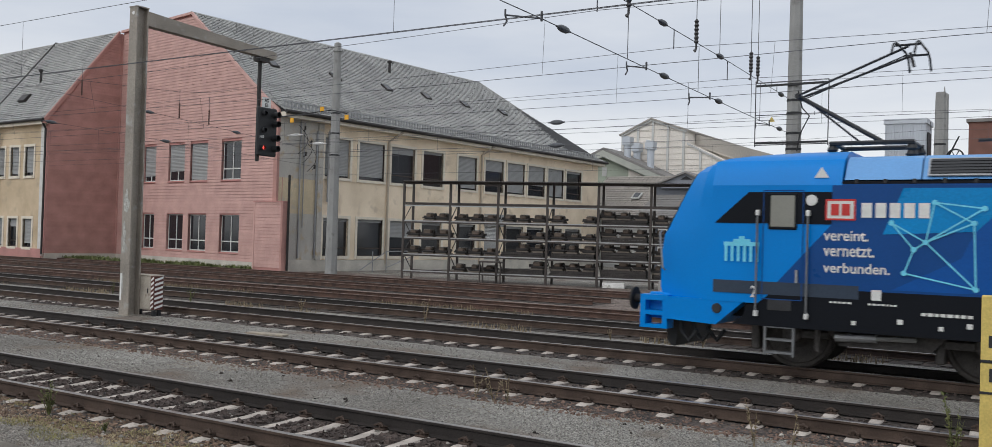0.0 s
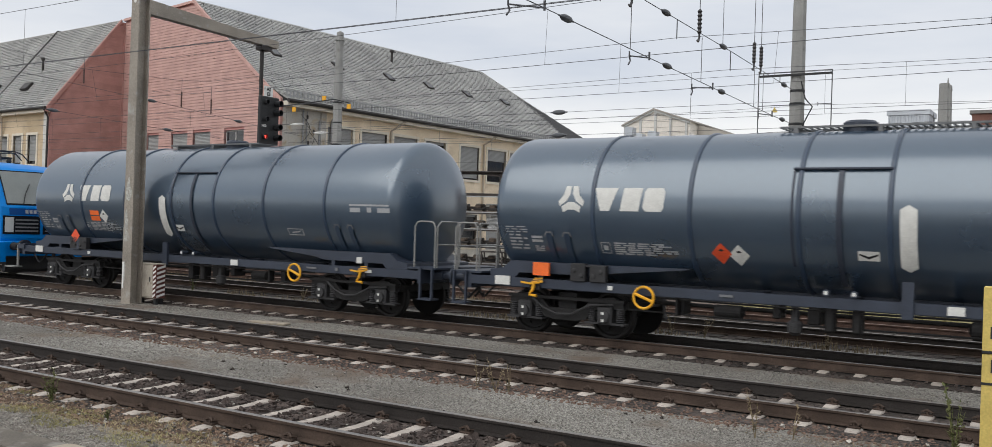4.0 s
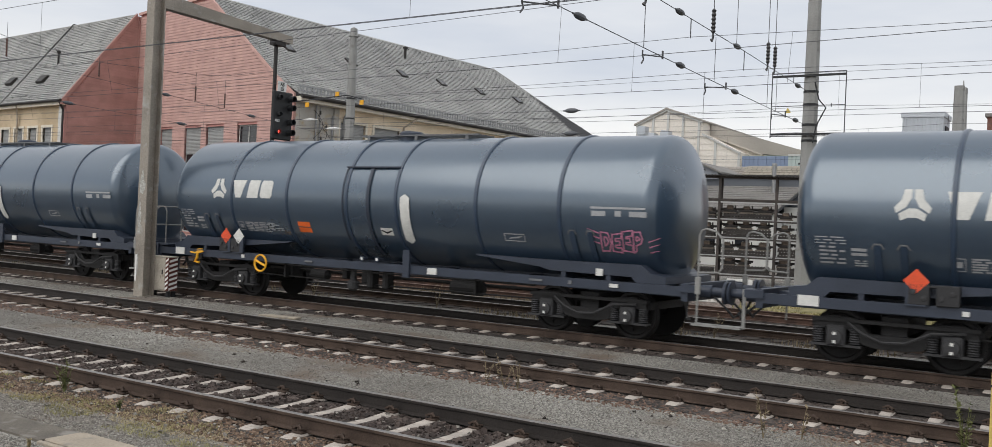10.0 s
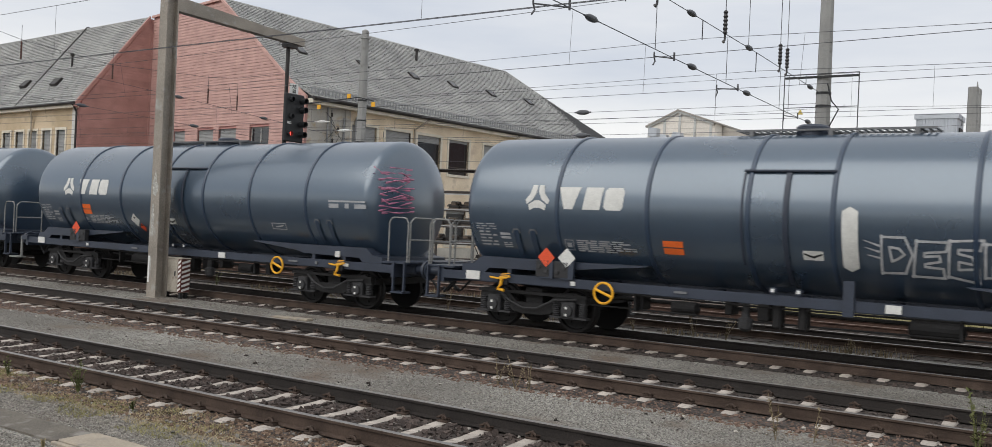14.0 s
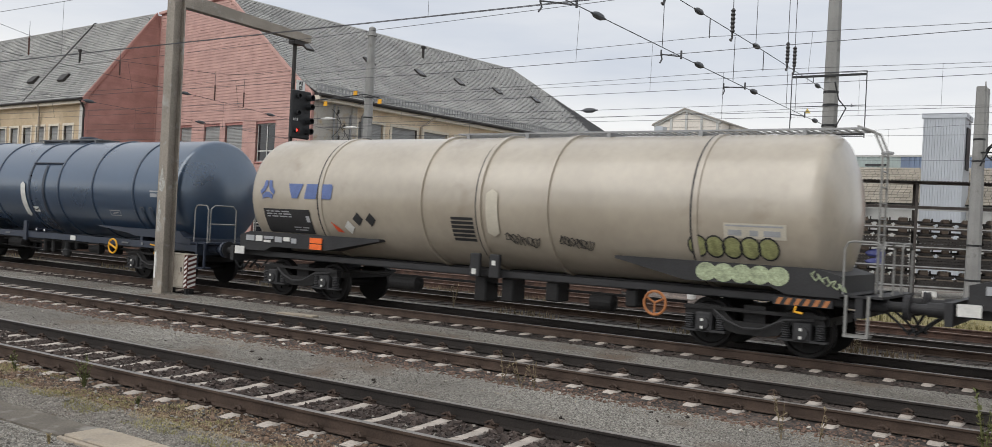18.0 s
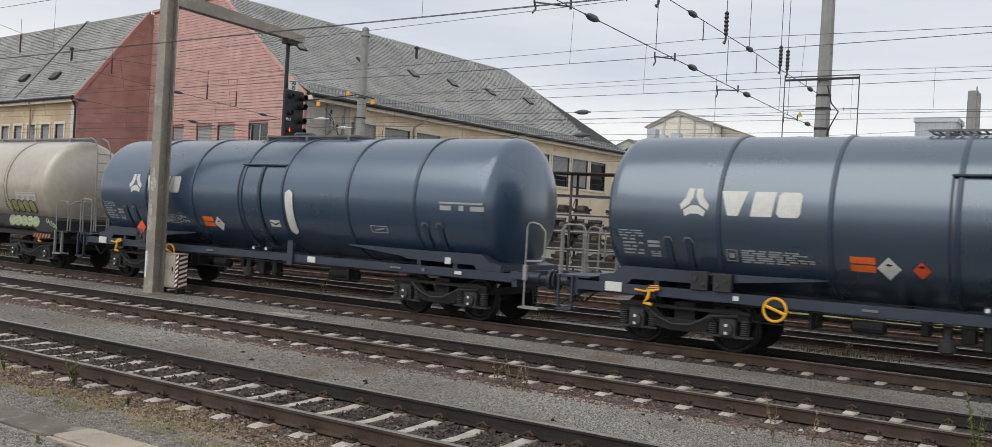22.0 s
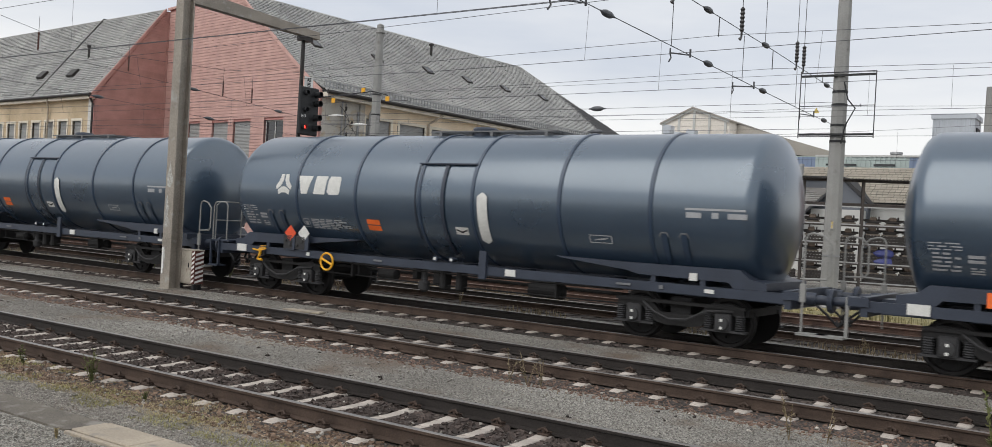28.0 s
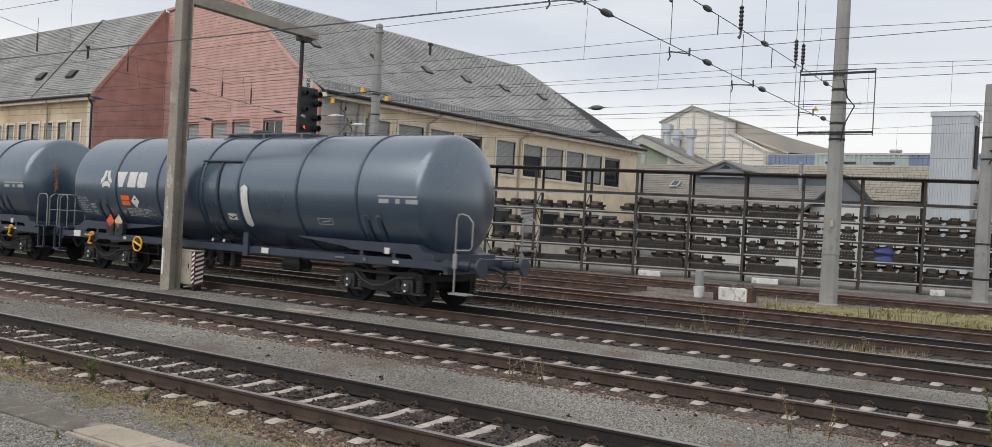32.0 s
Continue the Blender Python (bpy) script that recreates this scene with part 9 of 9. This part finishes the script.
orange(T[17], 3.83, 1.98), dia(T[17], 4.5, 2.1), frame_dia(WAGONS[17], 3.25, 1.5, M_dia_red), frame_dia(WAGONS[17], 3.66, 1.5, M_cream)
# spray paint
spray(T[2], "DEEPER", 9.5, 1.64, 2.6, 0.5, M_gf_yellow, "yellow outlined spray-painted graffiti in spiky letters", 3)
spray(T[2], "DEEP", 13.85, 1.84, 1.3, 0.36, M_gf_yellow, "yellow outlined spray-painted graffiti in spiky letters", 5, 0.2, -0.16, 0.017)
spray(T[4], "DEEP", 13.98, 1.7, 0.9, 0.36, M_gf_pink, "pink outlined spray-painted graffiti in spiky letters", 7, 0.2)
spray(T[5], "DEEPER", 8.85, 1.58, 2.7, 0.46, M_gf_pink, "pink outlined spray-painted graffiti in spiky letters", 9, 0.35, 0.0, 0.018)
spray(T[7], "DEEPER", 9.7, 1.62, 3.0, 0.58, M_gf_white, "pale spray-painted graffiti outline", 11, 0.1, 0.0, 0.02)


def dome_scribble(w_, x1, material, label, seed, c, amp, r=0.02):
    """A loose spray line on the dished tank end, near side."""
    rng = random.Random(seed)
    depth, radius = zip(*head_points(TR))
    pts = []
    for k in range(46):
        y = c[0] + amp[0] * math.sin(k * 1.9 + rng.uniform(-0.5, 0.5))
        z = c[1] + amp[1] * (1 - 2 * k / 45) + rng.uniform(-0.1, 0.1)
        rho = min(TR * 0.99, math.hypot(y, z - TZ))
        pts.append((x1 - float(np.interp(rho, radius, depth)) + 0.005, y, z))
    part("graffiti", tube(bmesh.new(), pts, r, 5), material, w_, label)


dome_scribble(T[6], 15.42, M_gf_pink, "pink spray-painted scribble on the tank end", 3, (-0.78, 2.85), (0.52, 0.5), 0.022)
# Thin orange zigzag on this wagon's tank end.
dome_scribble(T[16], 15.42, M_gf_rust, "small orange marks on the tank end", 5, (-0.6, 2.7), (0.06, 0.4), 0.01)
tank_text(T[12], "graffiti", "KERD", 9.55, 1.55, 3.3, 0.5, M_gf_silver, "silver spray-painted graffiti", bold=0.03, shear=0.05)
for k in (8, 11):
    for o in (WAGONS[k], *WAGONS[k].children_recursive):
        if o.type == "MESH" and o.material_slots and o.material_slots[0].material is M_tank:
            o.material_slots[0].link = "OBJECT"
            o.material_slots[0].material = M_tank_blue
def scribble(parent, x, z, w_, h, material, label, seed, r=0.014):
    """A loose looping spray line on the tank's near side."""
    rng = random.Random(seed)
    pts = []
    for k in range(40):
        u = x + w_ * k / 39 + 0.06 * math.sin(k * 1.7)
        v = z + h * (0.5 + 0.5 * math.sin(k * 1.35 + rng.uniform(-0.6, 0.6))) - 0.1 * k / 39
        pts.append((u, -math.sqrt((TR + 0.012) ** 2 - (v - TZ) ** 2), v))
    part("graffiti", tube(bmesh.new(), pts, r, 5), material, parent, label)


def ring_decal(cx, cz, rx, rz, t_=0.03):
    n = 14
    out = []
    for k in range(n):
        a, b = 2 * math.pi * k / n, 2 * math.pi * (k + 1) / n
        out.append([(cx + rx * math.cos(a), cz + rz * math.sin(a)), (cx + rx * math.cos(b), cz + rz * math.sin(b)), (cx + (rx - t_) * math.cos(b), cz + (rz - t_) * math.sin(b)), (cx + (rx - t_) * math.cos(a), cz + (rz - t_) * math.sin(a))])
    return out


for k in (9, 10):
    for j in range(5):
        cx = 13.62 + j * 0.33
        gl = lathe(bmesh.new(), [(-1.283, 0.2), (-1.288, 0.2), (-1.288, 0.001)], (cx, 0, 1.42), "y", 14)
        for v_ in gl.verts:
            v_.co.z = 1.42 + (v_.co.z - 1.42) * 0.85
        part("graffiti", gl, M_gf_lime, WAGONS[k], "pale green spray-painted bubble")
        decal(T[k], "graffiti", [[(cx - 0.17 + 0.19 * math.cos(a * 0.7), 1.88 + 0.2 * math.sin(a * 0.7)) for a in range(9)]], M_gf_olive, "olive green spray-painted bubble")
        decal(T[k], "graffiti_outline", ring_decal(cx - 0.17, 1.88, 0.2, 0.21), M_frame_black, off=0.012)
    if k == 9:
        scribble(T[k], 9.2, 1.72, 0.8, 0.22, M_gear, "dark spray-painted scribble", 70, 0.01)
        scribble(T[k], 10.5, 1.74, 0.75, 0.2, M_gear, "dark spray-painted scribble", 72, 0.01)
    wz = bmesh.new()
    tube(wz, [(15.5 + 0.6 * q / 20 + 0.04 * math.sin(q * 2.1), -1.288, 1.5 - 0.22 * q / 20 + 0.07 * math.sin(q * 1.6)) for q in range(21)], 0.018, 5)
    part("graffiti", wz, M_gf_lime, WAGONS[k], "pale green spray-painted scribble")


# ---- plants ----
def leaf_mat(name, c1, c2):
    return mat(name, c1, 0.8, var=0.15, scale=2, fine=20, bump=0.1, color2=c2, random=0.45, spec=0.2)


M_grass_dry = leaf_mat("dry_tan_grass", (0.36, 0.29, 0.16), (0.43, 0.36, 0.21))
M_weed = leaf_mat("grey_green_weed", (0.1, 0.12, 0.045), (0.16, 0.16, 0.07))
M_mound = leaf_mat("tan_yellow_grass", (0.2, 0.185, 0.085), (0.3, 0.26, 0.135))
M_wall_weed = leaf_mat("bright_green_weed", (0.13, 0.17, 0.06), (0.19, 0.21, 0.09))
M_near_green = leaf_mat("low_green_grass", (0.27, 0.25, 0.1), (0.36, 0.33, 0.15))
M_weed_dry = leaf_mat("dry_brown_weed", (0.2, 0.16, 0.1), (0.25, 0.2, 0.13))


def blades(name, parent_label, n, place, height, material, seed, width=0.008, lean=0.5):
    """Many grass blades; place(rng) gives a root point or None."""
    rng = random.Random(seed)
    vs, fs = [], []
    for _ in range(n):
        p = place(rng)
        if p is None:
            continue
        h = rng.uniform(*height)
        a = rng.uniform(0, 6.28)
        dx, dy = math.cos(a), math.sin(a)
        l = rng.uniform(0.1, lean) * h
        w = width * rng.uniform(0.6, 1.4)
        k = len(vs)
        vs += [(p[0] - dy * w, p[1] + dx * w, p[2]), (p[0] + dy * w, p[1] - dx * w, p[2]), (p[0] + dx * l * 0.4 + dy * w * 0.7, p[1] + dy * l * 0.4 - dx * w * 0.7, p[2] + h * 0.6), (p[0] + dx * l * 0.4 - dy * w * 0.7, p[1] + dy * l * 0.4 + dx * w * 0.7, p[2] + h * 0.6), (p[0] + dx * l, p[1] + dy * l, p[2] + h)]
        fs += [(k, k + 1, k + 2, k + 3), (k + 3, k + 2, k + 4)]
    me = bpy.data.meshes.new(name)
    me.from_pydata(vs, [], fs)
    me.materials.append(material)
    return tagged(new(name, me), parent_label, "grass", kind="stuff")


def patchy(x0, x1, y0, y1, thr, sc, seed, z=GROUND):
    def f(rng):
        x, y = rng.uniform(x0, x1), rng.uniform(y0, y1)
        return (x, y, z) if noise.noise(Vector((x * sc, y * sc, seed))) > thr else None
    return f


blades("dry_grass", "patchy dry tan grass in the gravel beside the near track", 22000, patchy(-19, -2.0, 6.2, 7.05, 0.1, 1.1, 1.3), (0.015, 0.045), M_grass_dry, 11, 0.003, 2.5)
blades("green_grass", "patchy green weeds in the gravel beside the near track", 34000, patchy(-19, -3.0, 5.95, 7.0, 0.12, 1.3, 7.3), (0.012, 0.045), M_near_green, 12, 0.0032, 2.2)
blades("dry_grass", "thin dry grass along the middle track", 1500, patchy(-30, 2, 10.7, 11.6, 0.3, 0.6, 3.3), (0.015, 0.045), M_weed_dry, 13, 0.004, 2.0)
blades("dry_grass", "thin dry grass between the sidings", 7000, patchy(-50, 2, 19.3, 20.6, 0.1, 0.35, 5.1), (0.04, 0.2), M_weed_dry, 14, 0.008)
blades("dry_grass", "thin dry grass between the sidings", 6000, patchy(-50, -14, 23.3, 24.4, 0.1, 0.35, 9.1), (0.04, 0.25), M_weed_dry, 15, 0.008)
blades("green_grass", "weeds along the foot of the workshop wall", 12000, patchy(-66, -40.5, 37.0, 39.2, 0.0, 0.45, 2.1), (0.08, 0.42), M_wall_weed, 16, 0.05, 1.1)
# overgrown mound where the siding ends
mound = bmesh.new()
nx, ny = 60, 14
grid = [[None] * (ny + 1) for _ in range(nx + 1)]


def mound_z(x, y):
    u = min(1, max(0, (x + 10.5) / 5))
    v = max(0, 1 - abs((y - 30.2) / 3.0) ** 2.2)
    return GROUND - 0.02 + u * v * (0.2 + 0.16 * noise.noise(Vector((x * 0.9, y * 1.2, 4))))


for i in range(nx + 1):
    for j in range(ny + 1):
        x, y = -16 + i * 0.62, 27.2 + j * 0.43
        grid[i][j] = mound.verts.new((x, y, mound_z(x, y)))
for i in range(nx):
    for j in range(ny):
        mound.faces.new((grid[i][j], grid[i + 1][j], grid[i + 1][j + 1], grid[i][j + 1]))
tagged(part("grass_mound", mound, M_mound, smooth=True), "low mound overgrown with yellow green grass", "mound", kind="structure")


def on_mound(rng):
    x, y = rng.uniform(-11, 12), rng.uniform(27.4, 33)
    z = mound_z(x, y)
    return (x, y, z) if z > GROUND + 0.03 and noise.noise(Vector((x * 0.5, y * 0.9, 8.0))) > 0.0 else None


blades("green_grass", "yellow green grass on the low mound", 30000, on_mound, (0.03, 0.1), M_mound, 17, 0.014, 2.4)
blades("dry_grass", "flattened straw in the grass of the mound", 9000, on_mound, (0.03, 0.07), M_grass_dry, 27, 0.01, 4.0)
blades("tall_grass", "tall pale grass stalks along the siding", 420, patchy(-9.3, -3.2, 26.9, 27.8, 0.0, 0.8, 6.1), (0.2, 0.6), M_mound, 18, 0.014, 0.5)


def weed(x, y, h, n, seed, m):
    rng = random.Random(seed)
    root = thing("weed", pose(x, y, GROUND), "slender dry weed growing in the ballast", "weed", "trackside weeds")
    for k in range(n):
        a, l = rng.uniform(0, 6.28), rng.uniform(0.05, 0.35) * h
        hh = h * rng.uniform(0.6, 1)
        top = Vector((math.cos(a) * l, math.sin(a) * l, hh))
        bm = tube(bmesh.new(), [(0, 0, -0.02), tuple(top * 0.5 + Vector((0, 0, hh * 0.08))), tuple(top)], 0, 5, radii=[0.006, 0.004, 0.002])
        for i in range(26):
            u = rng.uniform(0.15, 1.0)
            p = top * u
            b = rng.uniform(0, 6.28)
            s = rng.uniform(0.018, 0.05) * (h / 0.5) ** 0.5
            d = Vector((math.cos(b), math.sin(b), rng.uniform(0.1, 0.9))) * s
            e = Vector((-math.sin(b), math.cos(b), 0)) * s * 0.35
            bm.faces.new([bm.verts.new(q) for q in (p, p + d * 0.5 + e, p + d, p + d * 0.5 - e)])
        part("stalk", bm, m, root)


for i, (x, y, h, n, m) in enumerate(((-10.67, 6.8, 0.42, 9, M_weed), (-12.27, 6.8, 0.3, 4, M_weed), (-7.44, 11.3, 0.45, 3, M_weed_dry), (-7.1, 11.25, 0.5, 3, M_weed_dry), (-6.9, 11.3, 0.4, 3, M_weed_dry), (-3.22, 10.7, 0.62, 3, M_weed_dry), (-2.85, 10.9, 0.5, 2, M_weed_dry), (-1.22, 11.2, 0.8, 7, M_weed), (-8.37, 5, 0.1, 9, M_grass_dry), (-7.3, 20.2, 0.7, 4, M_weed_dry), (-8.1, 20.3, 0.75, 4, M_weed_dry), (-15, 20.2, 0.7, 4, M_weed_dry), (-4.6, 20, 0.35, 8, M_weed_dry), (-9.5, 20.1, 0.3, 6, M_weed_dry), (-24, 19.9, 0.5, 6, M_weed), (-26, 20, 0.45, 6, M_weed_dry), (-28.2, 20.1, 0.5, 6, M_weed), (-19.5, 20.2, 0.45, 6, M_weed_dry), (-13.4, 6.3, 0.15, 7, M_weed), (-9.3, 6.6, 0.14, 7, M_weed))):
    weed(x, y, h, n, 40 + i, m)

# ---- small things in the yard ----
crate = thing("concrete_trough", pose(-11.4, 31.0, GROUND, 0, 0, 4), "pale concrete trough block with rubble on top", "concrete block")
part("block", boxes((-0.5, 0.5, -0.3, 0.3, 0.0, 0.46), bev=0.03), M_slab_pale, crate)
for x in (-0.58, 0.58):
    part("end_plate", boxes((x - 0.075, x + 0.075, -0.32, 0.32, 0.0, 0.44), bev=0.02), M_rail_rust, crate)
rb = bmesh.new()
for i in range(26):
    r_ = random.Random(i)
    x, y, s = r_.uniform(-0.55, 0.55), r_.uniform(-0.2, 0.2), r_.uniform(0.05, 0.11)
    box(rb, x - s, x + s, y - s, y + s, 0.44, 0.46 + s * r_.uniform(0.5, 1.5), bev=0.015)
part("rubble", rb, M_housing, crate)
pail = thing("plastic_bucket", pose(-12.75, 31.1, GROUND), "white plastic bucket beside the concrete trough", "bucket")
part("body", lathe(bmesh.new(), [(0.0, 0.14), (0.02, 0.15), (0.36, 0.19), (0.38, 0.2), (0.38, 0.17), (0.04, 0.12)], (0, 0, 0), "z", 20), M_white, pail)
part("handle", tube(bmesh.new(), [(-0.19, 0, 0.34), (-0.1, -0.12, 0.24), (0.1, -0.12, 0.24), (0.19, 0, 0.34)], 0.008, 6), M_galv, pail)
stone = thing("marker_stone", pose(-12.95, 31.6, GROUND), "short grey concrete marker stone", "marker stone")
part("stone", boxes((-0.13, 0.13, -0.13, 0.13, 0, 0.95), bev=0.04), M_concrete, stone)
lw = part("fallen_plate", boxes((-0.5, 0.5, -0.12, 0.12, 0.0, 0.05), bev=0.01), M_slab)
lw.matrix_basis = pose(-15.5, 15.0, GROUND, 0, 0, 10)
tagged(lw, "flat pale concrete plate lying in the gravel", "concrete plate")
# hand rails and pipes before the long wall
hr = thing("stair_railing", BLD.matrix_basis @ pose(2.2, 4.5, 0), "pale steel railing before the workshop wall", "railing")
for x, z in ((0, 1.1), (1.2, 1.1)):
    part("post", tube(bmesh.new(), [(0.3, x, -0.2), (0.3, x, z)], 0.03, 6), M_galv, hr)
part("rail", tube(bmesh.new(), [(0.3, -1.2, -0.1), (0.3, 1.2, 1.1), (0.3, 4.6, 1.15)], 0.03, 6), M_galv, hr)
part("rail", tube(bmesh.new(), [(0.3, 1.2, 0.1), (0.3, 4.6, 1.1)], 0.03, 6), M_galv, hr)
tb = thing("steel_table", RM @ pose(5.0, -0.2, -0.1), "dark steel work table beside the rack", "table")
part("tabletop", boxes((-0.6, 0.6, -0.3, 0.3, 0.95, 1.02)), M_rack, tb)
for x in (-0.55, 0.55):
    for y in (-0.25, 0.25):
        part("leg", boxes((x - 0.03, x + 0.03, y - 0.03, y + 0.03, -0.1, 0.95)), M_rack, tb)
part("shelf", boxes((-0.55, 0.55, -0.25, 0.25, 0.3, 0.34)), M_rack, tb)

# second head span, at the mast beside the workshop
sp2 = thing("head_span", pose(-35.2, 0, 0), "cross span wires with insulators over the tracks", "overhead wires")
part("upper_rope", tube(bmesh.new(), [(0, 38.6, 10.6), (0, 29.8, 8.56), (0, 28.2, 8.35), (0, 23.3, 8.1), (0, 19.4, 8.4), (0, 17.8, 8.7), (0, 6, 11.5)], 0.009, 6), M_wire, sp2)
part("lower_rope", tube(bmesh.new(), [(0, 38.6, 6.4), (0, 32.3, 6.85), (0, 27.1, 7.2), (0, 21.1, 7.53), (0, 17.9, 7.62), (0, 2, 7.9)], 0.009, 6), M_wire, sp2)
part("lower_rope", tube(bmesh.new(), [(0, 38.6, 5.6), (0, 30, 5.95), (0, 20, 6.3), (0, 2, 6.4)], 0.008, 6), M_wire, sp2)
for y, z0, z1 in ((19.4, 7.65, 8.35), (23.3, 7.5, 8.1), (28.2, 7.15, 7.85), (29.9, 7.05, 7.75)):
    part("insulator", insulator_bm(bmesh.new(), (0, y, z0), (0, y, z1), 0.042), M_insul_brown, sp2)
    part("hanger", tube(bmesh.new(), [(0, y, z1), (0, y, z1 + 0.6)], 0.008, 5), M_wire, sp2)
for y, z in ((26.6, 7.24), (31.6, 6.9), (27.5, 6.05), (22, 6.25)):
    part("insulator", spindle_bm((0, y - 0.3, z), (0, y + 0.3, z - 0.03)), M_spindle, sp2)


# ---- motion of the train ----
def train_x(t):
    return -161.555 - 10.0011 * (t - 16) - 0.0018 * (t - 16) ** 2 - 0.16 * max(0.0, 1.5 - t) ** 2


def motions():
    for ob, off in VEHICLES:
        walk(ob, [(t, pose(train_x(t) + off, Y3, 0)) for t in (0, 0.5, 1, 1.5, 2, 4, 8, 12, 16, 20, 24, 28, 32)])
        for b in ob.children_recursive:
            if not b.name.startswith("wheelset"):
                continue
            r = 0.625 if ob is LOCO else 0.46
            x, z = b.location.x, b.location.z
            t0 = max(0.0, 16 + (-161.5 + off - 4) / 10.0)
            t1 = min(32.0, 16 + (-161.5 + off + 52) / 10.0)
            rows, step = [(0.0, 0.0)], 2 / 30
            t = math.ceil(max(t0, step) * 15) / 15
            a = 0.0
            while t < t1:
                a -= 10.0 * step / r
                rows.append((t, a))
                t += step
            if rows[-1][0] < 31.95:
                rows.append((32.0, a))
            walk(b, [(tt, pose(x, 0, z, 0, math.degrees(aa), 0)) for tt, aa in rows])


motions()
